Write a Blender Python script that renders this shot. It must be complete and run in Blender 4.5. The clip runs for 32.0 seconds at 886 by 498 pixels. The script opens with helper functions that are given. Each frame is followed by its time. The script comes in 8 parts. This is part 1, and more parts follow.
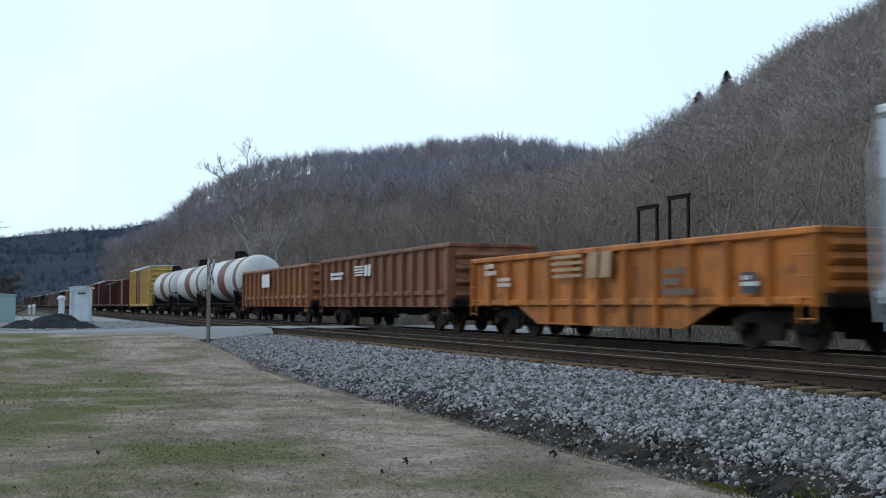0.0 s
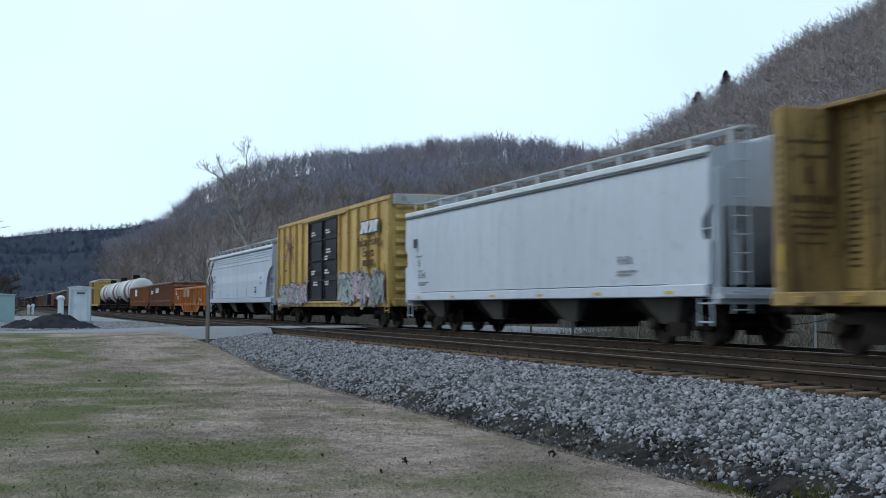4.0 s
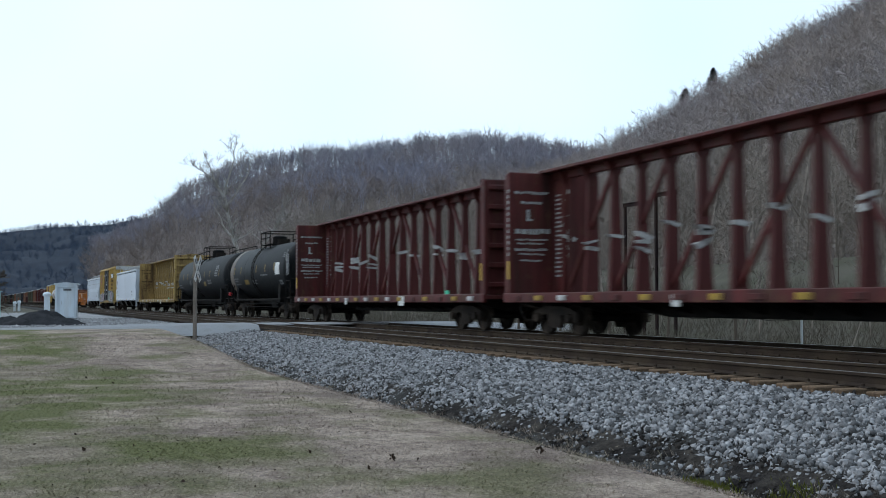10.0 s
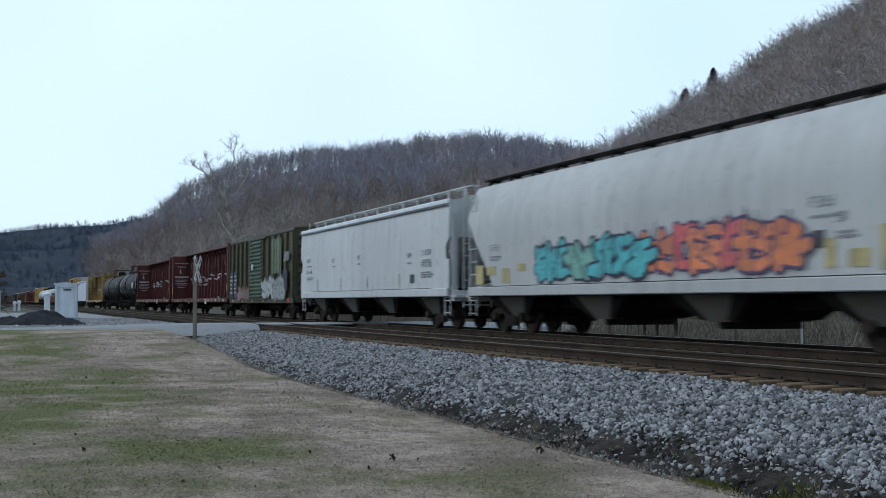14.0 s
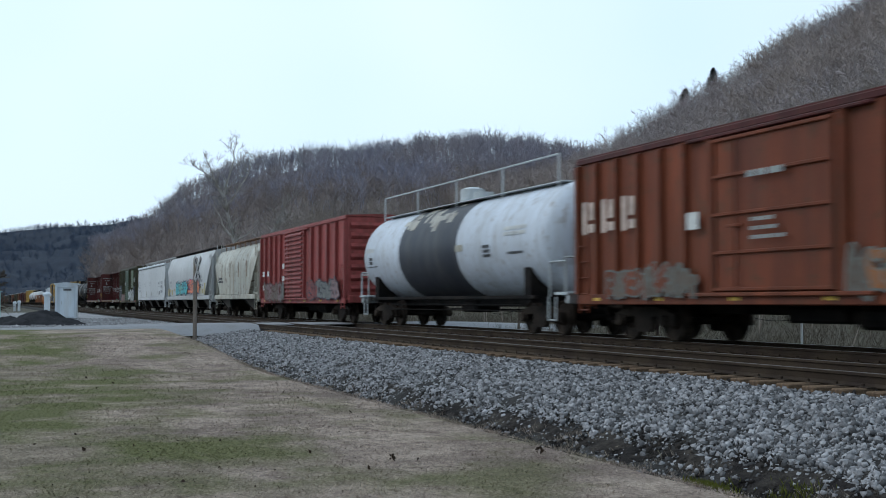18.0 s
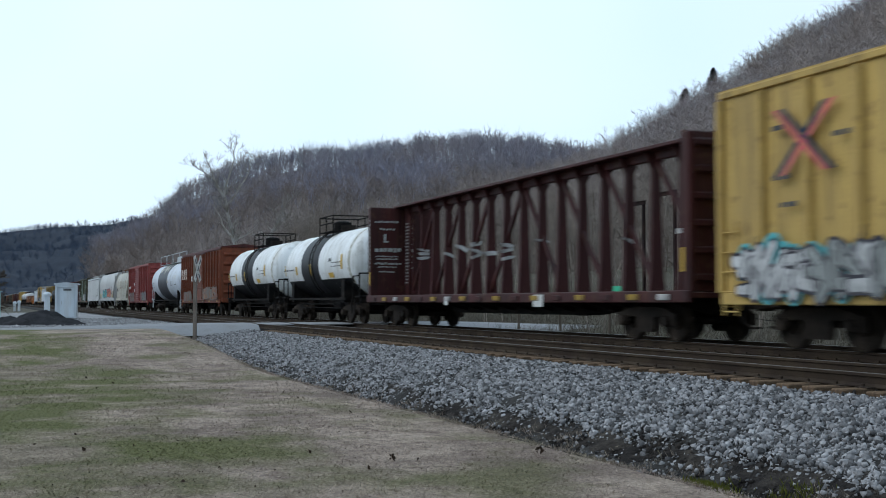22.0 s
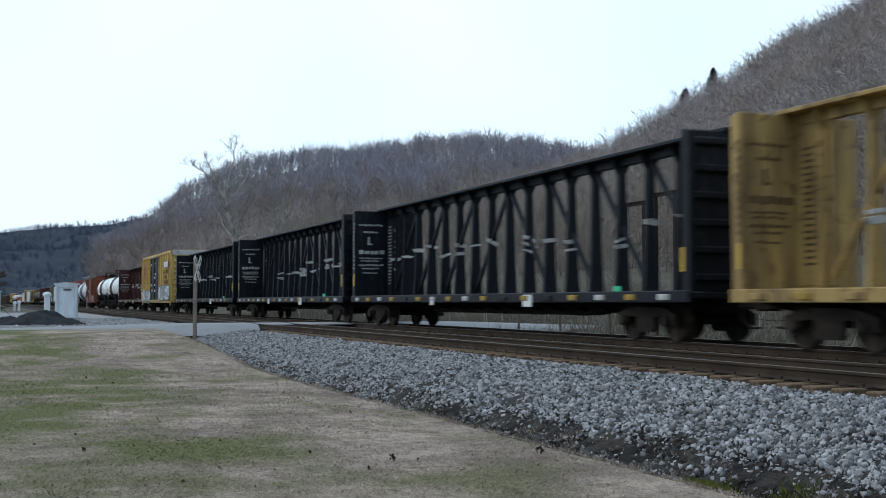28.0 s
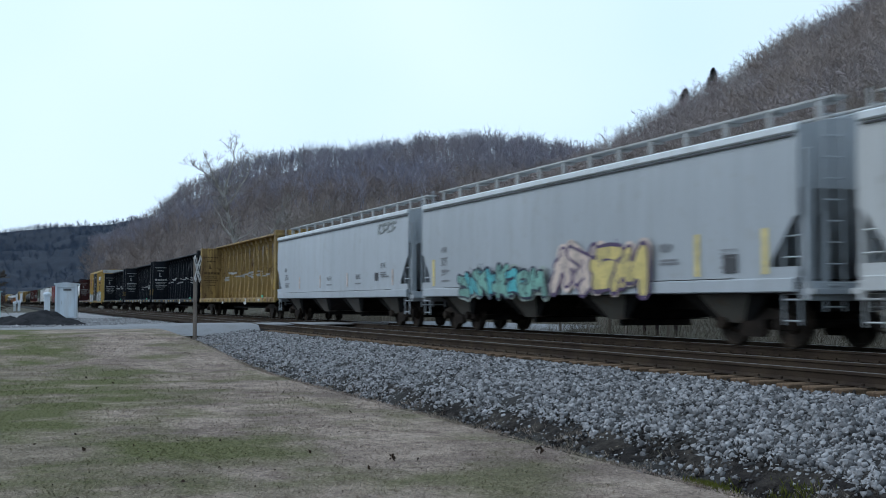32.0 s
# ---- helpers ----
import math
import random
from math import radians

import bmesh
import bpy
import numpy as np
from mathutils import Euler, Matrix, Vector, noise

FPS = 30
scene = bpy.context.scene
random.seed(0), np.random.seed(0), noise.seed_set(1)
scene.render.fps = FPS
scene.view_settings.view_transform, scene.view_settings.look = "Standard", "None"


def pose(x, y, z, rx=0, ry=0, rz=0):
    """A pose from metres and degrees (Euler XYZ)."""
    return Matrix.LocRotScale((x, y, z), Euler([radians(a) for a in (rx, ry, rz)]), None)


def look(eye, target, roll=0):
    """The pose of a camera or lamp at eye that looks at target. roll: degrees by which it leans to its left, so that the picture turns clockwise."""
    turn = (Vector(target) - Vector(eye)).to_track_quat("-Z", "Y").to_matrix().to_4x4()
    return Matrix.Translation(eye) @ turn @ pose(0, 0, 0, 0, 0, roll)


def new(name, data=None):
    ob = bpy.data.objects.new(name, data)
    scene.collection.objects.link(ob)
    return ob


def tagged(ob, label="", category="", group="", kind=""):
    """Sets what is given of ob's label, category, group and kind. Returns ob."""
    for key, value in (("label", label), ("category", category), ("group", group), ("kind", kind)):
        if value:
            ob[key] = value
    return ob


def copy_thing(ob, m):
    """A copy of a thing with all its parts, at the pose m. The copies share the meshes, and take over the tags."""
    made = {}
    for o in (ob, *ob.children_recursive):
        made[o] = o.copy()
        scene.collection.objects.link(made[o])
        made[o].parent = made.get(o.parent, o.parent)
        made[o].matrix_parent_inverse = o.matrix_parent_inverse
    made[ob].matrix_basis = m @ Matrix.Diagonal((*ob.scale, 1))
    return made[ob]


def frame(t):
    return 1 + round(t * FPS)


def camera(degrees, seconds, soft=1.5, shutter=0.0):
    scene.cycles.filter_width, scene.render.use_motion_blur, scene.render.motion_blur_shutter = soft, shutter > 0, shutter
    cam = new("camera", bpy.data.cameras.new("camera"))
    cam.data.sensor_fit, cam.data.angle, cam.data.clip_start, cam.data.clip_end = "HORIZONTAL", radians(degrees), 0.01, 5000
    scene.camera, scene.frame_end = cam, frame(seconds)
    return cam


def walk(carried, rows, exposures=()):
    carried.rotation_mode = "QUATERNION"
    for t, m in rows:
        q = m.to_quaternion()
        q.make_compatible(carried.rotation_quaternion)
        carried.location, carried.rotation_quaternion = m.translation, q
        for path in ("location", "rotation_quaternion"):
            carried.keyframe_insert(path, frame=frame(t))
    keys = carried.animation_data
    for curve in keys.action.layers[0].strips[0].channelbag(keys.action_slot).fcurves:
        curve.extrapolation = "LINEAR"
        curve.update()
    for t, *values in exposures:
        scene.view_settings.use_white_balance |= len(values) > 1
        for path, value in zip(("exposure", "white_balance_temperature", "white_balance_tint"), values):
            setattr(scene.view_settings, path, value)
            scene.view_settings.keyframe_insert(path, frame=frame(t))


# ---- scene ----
# Plan: the train runs along +y on a track whose centre is at x = 14.75; rail heads are at z = 0.
EYE = (0.0, 0.0, 0.865)
cam = camera(42.81, 32.0, soft=1.0, shutter=0.5)


def aim(turn, tilt):
    """The camera's pose: turned right of the track's direction, and tilted up, in degrees."""
    a, p = radians(turn), radians(tilt)
    return look(EYE, (math.sin(a) * math.cos(p), math.cos(a) * math.cos(p), EYE[2] + math.sin(p)))


walk(cam, [(0.0, aim(21.12, 2.87)), (1.0, aim(21.15, 2.87)), (3.5, aim(21.155, 2.87)), (5.5, aim(21.19, 2.83)), (8.0, aim(21.20, 2.83)),
           (9.1, aim(21.22, 2.82)), (9.5, aim(21.66, 2.74)), (9.85, aim(21.78, 2.69)), (12.0, aim(21.78, 2.69)), (32.0, aim(21.78, 2.69))],
     exposures=[(0.0, 0.03, 6130, 10), (3.0, 0.0, 5980, 10), (6.0, 0.03, 6100, 10), (8.0, 0.1, 6160, 10), (10.0, 0.12, 6180, 10), (12.0, 0.1, 6180, 10), (14.0, -0.06, 6030, 10),
                (18.0, -0.03, 6180, 10), (20.0, -0.03, 6160, 10), (22.0, 0.02, 6200, 10), (24.0, 0.07, 6180, 10), (29.0, 0.18, 6180, 10), (31.0, 0.0, 5980, 10), (32.0, -0.04, 5960, 10)])

# Overcast dusk: a pale cloud sheet over a weak, very soft sun.
world = bpy.data.worlds.new("sky")
scene.world = world
world.use_nodes = True
wn, wl = world.node_tree.nodes, world.node_tree.links
wn.clear()
w_out = wn.new("ShaderNodeOutputWorld")
w_bg = wn.new("ShaderNodeBackground")
w_sky = wn.new("ShaderNodeTexSky")
w_sky.sky_type, w_sky.sun_disc = "NISHITA", False
w_sky.sun_elevation, w_sky.sun_rotation = radians(42), radians(295)
w_sky.dust_density = 4.0
w_dim = wn.new("ShaderNodeVectorMath")
w_dim.operation = "SCALE"
w_dim.inputs["Scale"].default_value = 0.10
w_mix = wn.new("ShaderNodeMix")
w_mix.data_type = "RGBA"
w_mix.inputs["Factor"].default_value = 0.86
w_co, w_no, w_ramp = wn.new("ShaderNodeTexCoord"), wn.new("ShaderNodeTexNoise"), wn.new("ShaderNodeValToRGB")
w_no.inputs["Scale"].default_value, w_no.inputs["Detail"].default_value = 1.6, 3.0
w_ramp.color_ramp.elements[0].position, w_ramp.color_ramp.elements[0].color = 0.35, (0.655, 0.868, 1.02, 1)
w_ramp.color_ramp.elements[1].position, w_ramp.color_ramp.elements[1].color = 0.65, (0.82, 0.965, 1.07, 1)
wl.new(w_co.outputs["Generated"], w_no.inputs["Vector"])
wl.new(w_no.outputs["Fac"], w_ramp.inputs["Fac"])
wl.new(w_sky.outputs["Color"], w_dim.inputs[0])
wl.new(w_dim.outputs["Vector"], w_mix.inputs["A"])
wl.new(w_ramp.outputs["Color"], w_mix.inputs["B"])
w_sep, w_tilt, w_shade = wn.new("ShaderNodeSeparateXYZ"), wn.new("ShaderNodeMapRange"), wn.new("ShaderNodeVectorMath")
w_tilt.inputs["From Min"].default_value, w_tilt.inputs["From Max"].default_value = -1.0, 0.9
w_tilt.inputs["To Min"].default_value, w_tilt.inputs["To Max"].default_value = 0.70, 1.05
w_shade.operation = "SCALE"
wl.new(w_co.outputs["Generated"], w_sep.inputs["Vector"])
wl.new(w_sep.outputs["Y"], w_tilt.inputs["Value"])
wl.new(w_mix.outputs["Result"], w_shade.inputs[0])
wl.new(w_tilt.outputs["Result"], w_shade.inputs["Scale"])
wl.new(w_shade.outputs["Vector"], w_bg.inputs["Color"])
w_bg.inputs["Strength"].default_value = 1.13
wl.new(w_bg.outputs["Background"], w_out.inputs["Surface"])
sun_data = bpy.data.lights.new("sun", "SUN")
sun_data.energy, sun_data.angle, sun_data.color = 0.55, radians(25), (1.0, 0.97, 0.93)
sun = new("sun", sun_data)
sun.matrix_basis = look((0, 0, 100), (70, -32, 30))


# ---- materials ----
def mat(name, col, rough=0.7, metal=0.0, var=0.25, scale=2.0, bump=0.15, bscale=30.0, second=None, amount=0.4, stretch=(1, 1, 1), sscale=1.2, detail=6.0, edge=0.12):
    """A procedural surface: a base colour with fine and broad variation, patches of a second colour, and relief."""
    m = bpy.data.materials.new(name)
    m.use_nodes = True
    n, l = m.node_tree.nodes, m.node_tree.links
    bs = n["Principled BSDF"]
    bs.inputs["Roughness"].default_value, bs.inputs["Metallic"].default_value = rough, metal
    bs.inputs["Specular IOR Level"].default_value = 0.3 if rough < 0.7 else 0.06
    co, mp = n.new("ShaderNodeTexCoord"), n.new("ShaderNodeMapping")
    mp.inputs["Scale"].default_value = stretch
    l.new(co.outputs["Object"], mp.inputs["Vector"])
    big, fine = n.new("ShaderNodeTexNoise"), n.new("ShaderNodeTexNoise")
    big.inputs["Scale"].default_value, big.inputs["Detail"].default_value = scale, detail
    fine.inputs["Scale"].default_value, fine.inputs["Detail"].default_value = bscale, 4.0
    l.new(mp.outputs["Vector"], big.inputs["Vector"])
    l.new(co.outputs["Object"], fine.inputs["Vector"])
    add = n.new("ShaderNodeMath")
    add.operation = "ADD"
    l.new(big.outputs["Fac"], add.inputs[0])
    l.new(fine.outputs["Fac"], add.inputs[1])
    rng = n.new("ShaderNodeMapRange")
    rng.inputs["From Min"].default_value, rng.inputs["From Max"].default_value = 0.6, 1.4
    rng.inputs["To Min"].default_value, rng.inputs["To Max"].default_value = 1 - var, 1 + var
    l.new(add.outputs[0], rng.inputs["Value"])
    info = n.new("ShaderNodeObjectInfo")
    rnd = n.new("ShaderNodeMapRange")
    rnd.inputs["To Min"].default_value, rnd.inputs["To Max"].default_value = 0.93, 1.07
    l.new(info.outputs["Random"], rnd.inputs["Value"])
    mul = n.new("ShaderNodeMath")
    mul.operation = "MULTIPLY"
    l.new(rng.outputs["Result"], mul.inputs[0])
    l.new(rnd.outputs["Result"], mul.inputs[1])
    scl = n.new("ShaderNodeVectorMath")
    scl.operation = "SCALE"
    l.new(mul.outputs[0], scl.inputs["Scale"])
    if second:
        mix, pat, ramp = n.new("ShaderNodeMix"), n.new("ShaderNodeTexNoise"), n.new("ShaderNodeMapRange")
        mix.data_type = "RGBA"
        pat.inputs["Scale"].default_value, pat.inputs["Detail"].default_value = sscale, 8.0
        pat.inputs["Roughness"].default_value = 0.65
        l.new(mp.outputs["Vector"], pat.inputs["Vector"])
        mid = 0.68 - 0.36 * amount
        ramp.inputs["From Min"].default_value, ramp.inputs["From Max"].default_value = mid - edge, mid + edge
        l.new(pat.outputs["Fac"], ramp.inputs["Value"])
        l.new(ramp.outputs["Result"], mix.inputs["Factor"])
        mix.inputs["A"].default_value, mix.inputs["B"].default_value = (*col, 1), (*second, 1)
        l.new(mix.outputs["Result"], scl.inputs[0])
    else:
        scl.inputs[0].default_value = col
    l.new(scl.outputs["Vector"], bs.inputs["Base Color"])
    if bump:
        b = n.new("ShaderNodeBump")
        b.inputs["Strength"].default_value, b.inputs["Distance"].default_value = bump, 0.02
        l.new(fine.outputs["Fac"], b.inputs["Height"])
        l.new(b.outputs["Normal"], bs.inputs["Normal"])
    return m


def island(m, lo, hi):
    """Vary a material from piece to piece of a joined mesh."""
    n, l = m.node_tree.nodes, m.node_tree.links
    bs = n["Principled BSDF"]
    src = bs.inputs["Base Color"].links[0].from_socket
    ge, rg, sc = n.new("ShaderNodeNewGeometry"), n.new("ShaderNodeMapRange"), n.new("ShaderNodeVectorMath")
    rg.inputs["To Min"].default_value, rg.inputs["To Max"].default_value = lo, hi
    sc.operation = "SCALE"
    l.new(ge.outputs["Random Per Island"], rg.inputs["Value"])
    l.new(src, sc.inputs[0])
    l.new(rg.outputs["Result"], sc.inputs["Scale"])
    l.new(sc.outputs["Vector"], bs.inputs["Base Color"])


STREAK = (1.6, 1.6, 0.25)


def paint(name, col, second, amount=0.35, rough=0.55, var=0.16, wear=0.5, rust=(0.10, 0.052, 0.030)):
    """Weathered rolling-stock paint: faded sheets, grime running down it, chips and rust runs."""
    m = mat(name, col, rough - 0.05, 0.0, var, 1.4, 0.06, 22.0, second, amount, STREAK, 1.1, 7.0, 0.16)
    n, l = m.node_tree.nodes, m.node_tree.links
    bs = n["Principled BSDF"]
    bs.inputs["Specular IOR Level"].default_value = 0.4 if min(col) > 0.3 else 0.13
    src = bs.inputs["Base Color"].links[0].from_socket
    co = n.new("ShaderNodeTexCoord")

    def field(stretch, scale, lo, hi, top, detail=6.0):
        mp, t, r = n.new("ShaderNodeMapping"), n.new("ShaderNodeTexNoise"), n.new("ShaderNodeMapRange")
        mp.inputs["Scale"].default_value = stretch
        t.inputs["Scale"].default_value, t.inputs["Detail"].default_value, t.inputs["Roughness"].default_value = scale, detail, 0.6
        r.inputs["From Min"].default_value, r.inputs["From Max"].default_value, r.inputs["To Max"].default_value = lo, hi, top
        l.new(co.outputs["Object"], mp.inputs["Vector"])
        l.new(mp.outputs["Vector"], t.inputs["Vector"])
        l.new(t.outputs["Fac"], r.inputs["Value"])
        return r.outputs["Result"]

    def over(base, fac, tone):
        x = n.new("ShaderNodeMix")
        x.data_type = "RGBA"
        l.new(fac, x.inputs["Factor"])
        l.new(base, x.inputs["A"])
        x.inputs["B"].default_value = (*tone, 1)
        return x.outputs["Result"]

    grime = tuple(0.45 * k + 0.55 * q for k, q in zip(col, (0.07, 0.06, 0.052)))
    c = over(src, field((3.2, 3.2, 0.22), 1.0, 0.50, 0.72, 0.55 * wear), grime)
    c = over(c, field((9.0, 9.0, 0.5), 1.0, 0.55, 0.67, 0.75 * wear), rust)
    c = over(c, field((1.0, 1.0, 1.0), 3.0, 0.575, 0.635, 0.75 * wear, 9.0), rust)
    # Sheets along the side faded a little differently.
    sep, cell, white, rng_ = n.new("ShaderNodeSeparateXYZ"), n.new("ShaderNodeMath"), n.new("ShaderNodeTexWhiteNoise"), n.new("ShaderNodeMapRange")
    cell.operation, cell.inputs[1].default_value = "SNAP", 1.37
    white.noise_dimensions = "1D"
    rng_.inputs["To Min"].default_value, rng_.inputs["To Max"].default_value = 1 - 0.16 * wear, 1 + 0.12 * wear
    l.new(co.outputs["Object"], sep.inputs["Vector"])
    l.new(sep.outputs["Y"], cell.inputs[0])
    l.new(cell.outputs[0], white.inputs["W"])
    l.new(white.outputs["Value"], rng_.inputs["Value"])
    sc = n.new("ShaderNodeVectorMath")
    sc.operation = "SCALE"
    l.new(c, sc.inputs[0])
    l.new(rng_.outputs["Result"], sc.inputs["Scale"])
    l.new(sc.outputs["Vector"], bs.inputs["Base Color"])
    return m


BLACK_STEEL = mat("grimy_black_steel", (0.011, 0.0105, 0.0105), 0.8, 0.0, 0.4, 3.0, 0.2, 40.0, (0.026, 0.021, 0.018), 0.4)
WHEEL_STEEL = mat("brown_wheel_steel", (0.022, 0.0175, 0.015), 0.75, 0.0, 0.35, 4.0, 0.1, 30.0, (0.055, 0.042, 0.033), 0.35)
BRIGHT_STEEL = mat("worn_bright_steel", (0.40, 0.40, 0.40), 0.32, 0.9, 0.1, 8.0, 0.03, 60.0)
DULL_STEEL = mat("dull_rail_head_steel", (0.13, 0.115, 0.105), 0.5, 0.6, 0.2, 8.0, 0.03, 60.0)
RUST = mat("rusty_rail_steel", (0.060, 0.044, 0.031), 0.85, 0.1, 0.3, 2.0, 0.2, 60.0, (0.04, 0.029, 0.024), 0.4)
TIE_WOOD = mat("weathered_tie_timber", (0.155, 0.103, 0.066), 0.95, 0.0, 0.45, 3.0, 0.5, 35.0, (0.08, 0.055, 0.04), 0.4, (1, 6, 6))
# Tie timber again, darkened in its colour for the shade under the train.
TIE_DARK = mat("shade_dark_tie_timber", (0.05, 0.036, 0.027), 0.95, 0.0, 0.45, 3.0, 0.5, 35.0, (0.026, 0.02, 0.017), 0.4, (1, 6, 6))
OLD_STEEL = mat("old_purplish_rusted_steel", (0.032, 0.022, 0.022), 0.85, 0.1, 0.3, 2.0, 0.2, 60.0, (0.06, 0.036, 0.028), 0.35)
WHITE_MARK = mat("faded_white_marking", (0.62, 0.62, 0.60), 0.7, 0.0, 0.25, 5.0, 0.0, 30.0)
BLACK_MARK = mat("faded_black_marking", (0.09, 0.09, 0.095), 0.7, 0.0, 0.3, 5.0, 0.0, 30.0)
YELLOW_MARK = mat("yellow_reflector", (0.58, 0.37, 0.06), 0.5, 0.0, 0.2, 5.0, 0.0, 30.0)
WORN_WHITE = mat("worn_white_stencil", (0.38, 0.38, 0.37), 0.7, 0.0, 0.4, 6.0, 0.0, 30.0)
CHALK = mat("dull_chalk_marking", (0.20, 0.20, 0.20), 0.7, 0.0, 0.3, 5.0, 0.0, 30.0)
GREY_MARK = mat("worn_grey_stencil", (0.27, 0.27, 0.28), 0.7, 0.0, 0.3, 5.0, 0.0, 30.0)
DULL_YELLOW = mat("dull_yellow_marking", (0.19, 0.12, 0.022), 0.6, 0.0, 0.3, 5.0, 0.0, 30.0)
GREEN_MARK = mat("green_tag", (0.05, 0.5, 0.28), 0.5, 0.0, 0.1, 5.0, 0.0, 30.0)
TIE_YELLOW = mat("worn_yellow_sill_paint", (0.36, 0.23, 0.03), 0.6, 0.0, 0.3, 5.0, 0.0, 30.0, (0.16, 0.10, 0.03), 0.35)
STRAP = mat("dirty_white_strapping", (0.55, 0.54, 0.53), 0.7, 0.0, 0.35, 6.0, 0.1, 30.0, (0.2, 0.19, 0.18), 0.35)
BROWN_MARK = mat("dark_brown_painted_letters", (0.10, 0.065, 0.035), 0.7, 0.0, 0.35, 5.0, 0.0, 30.0)
RED_MARK = mat("red_lamp_plastic", (0.6, 0.04, 0.04), 0.4, 0.0, 0.1, 5.0, 0.0, 30.0)

P_ORANGE = paint("orange_gondola_paint", (0.587, 0.206, 0.044), (0.22, 0.08, 0.03), 0.45, wear=0.85)
P_BROWN = paint("faded_brown_gondola_paint", (0.276, 0.126, 0.070), (0.11, 0.05, 0.036), 0.45, wear=0.7)
P_RUSTBROWN = paint("rusty_brown_gondola_paint", (0.348, 0.144, 0.060), (0.12, 0.052, 0.034), 0.4, wear=0.8)
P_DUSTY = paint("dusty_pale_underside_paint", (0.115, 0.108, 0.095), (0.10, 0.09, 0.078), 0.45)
P_GREY = paint("pale_grey_hopper_paint", (0.45, 0.49, 0.55), (0.40, 0.43, 0.48), 0.3, var=0.05, wear=0.28, rust=(0.30, 0.28, 0.25))
P_WHITE = paint("white_hopper_paint", (0.54, 0.575, 0.635), (0.50, 0.53, 0.575), 0.2, var=0.05, wear=0.25, rust=(0.30, 0.28, 0.25))
P_STRIPE = paint("paler_grey_hopper_paint", (0.52, 0.56, 0.62), (0.46, 0.5, 0.55), 0.4, var=0.06, wear=0.2, rust=(0.30, 0.28, 0.25))
P_SILVER = paint("silver_white_hopper_paint", (0.41, 0.435, 0.465), (0.37, 0.388, 0.41), 0.25, var=0.05, wear=0.28, rust=(0.30, 0.28, 0.25))
# Whiter than the sides: sky caught by the eave's curve, put into colour.
P_EAVE = paint("sky_lit_eave_paint", (0.66, 0.69, 0.72), (0.55, 0.56, 0.56), 0.25, var=0.05, wear=0.2, rust=(0.30, 0.28, 0.25))
P_OFFWHITE = paint("dusty_white_hopper_paint", (0.52, 0.527, 0.53), (0.475, 0.475, 0.47), 0.3, var=0.06, wear=0.4, rust=(0.30, 0.28, 0.25))
P_CHALK = paint("chalky_white_hopper_paint", (0.44, 0.44, 0.435), (0.38, 0.375, 0.37), 0.3, var=0.08, wear=0.45, rust=(0.30, 0.28, 0.25))
P_CREAM = paint("cream_hopper_paint", (0.480, 0.474, 0.402), (0.25, 0.18, 0.11), 0.22, wear=0.95)
P_YELLOW = paint("yellow_boxcar_paint", (0.600, 0.402, 0.126), (0.31, 0.21, 0.085), 0.35, wear=0.5)
P_OCHRE = paint("ochre_centerbeam_paint", (0.48, 0.325, 0.115), (0.10, 0.062, 0.035), 0.5, wear=0.9)
P_MAROON = paint("maroon_centerbeam_paint", (0.108, 0.026, 0.025), (0.042, 0.017, 0.016), 0.4, wear=0.7)
P_DARKMAROON = paint("dark_maroon_centerbeam_paint", (0.07, 0.02, 0.02), (0.03, 0.014, 0.014), 0.45)
P_BLUEBLACK = paint("blue_black_centerbeam_paint", (0.006, 0.008, 0.013), (0.012, 0.012, 0.015), 0.3, wear=0.35, rust=(0.05, 0.045, 0.042))
P_BLACKTANK = paint("black_tank_paint", (0.006, 0.007, 0.0085), (0.013, 0.013, 0.013), 0.3, 0.6, wear=0.35, rust=(0.05, 0.045, 0.042))
P_BLACKTANK.node_tree.nodes["Principled BSDF"].inputs["Specular IOR Level"].default_value = 0.11
P_DARKDOOR = paint("black_door_paint", (0.005, 0.005, 0.008), (0.014, 0.013, 0.014), 0.3, wear=0.35, rust=(0.05, 0.045, 0.042))
P_GREEN = paint("faded_green_boxcar_paint", (0.081, 0.085, 0.048), (0.052, 0.040, 0.027), 0.5, wear=0.95)
P_FRESHGREEN = paint("green_door_paint", (0.068, 0.121, 0.075), (0.055, 0.07, 0.045), 0.4)
P_PALEGREEN = paint("pale_green_patch_paint", (0.14, 0.19, 0.12), (0.11, 0.14, 0.085), 0.4)
P_PINKRED = paint("faded_red_boxcar_paint", (0.302, 0.069, 0.063), (0.15, 0.04, 0.036), 0.35, wear=0.6)
P_REDBROWN = paint("red_brown_boxcar_paint", (0.224, 0.062, 0.030), (0.10, 0.034, 0.022), 0.42, wear=0.85)
P_RUSTROOF = paint("rusted_roof_paint", (0.27, 0.14, 0.07), (0.12, 0.07, 0.05), 0.5)
P_TANKWHITE = paint("white_tank_paint", (0.78, 0.79, 0.79), (0.46, 0.43, 0.38), 0.2, 0.45, 0.08, wear=0.3, rust=(0.30, 0.28, 0.25))
P_TANKBAND = paint("charcoal_tank_band_paint", (0.014, 0.015, 0.019), (0.032, 0.032, 0.036), 0.3, 0.5, wear=0.35, rust=(0.05, 0.045, 0.042))
P_TANKBROWN = paint("brown_tank_band_paint", (0.17, 0.065, 0.05), (0.11, 0.05, 0.04), 0.3)
P_TANKPALE = paint("blue_white_tank_paint", (0.54, 0.58, 0.645), (0.42, 0.43, 0.45), 0.22, 0.5, 0.08, wear=0.45, rust=(0.22, 0.15, 0.10))
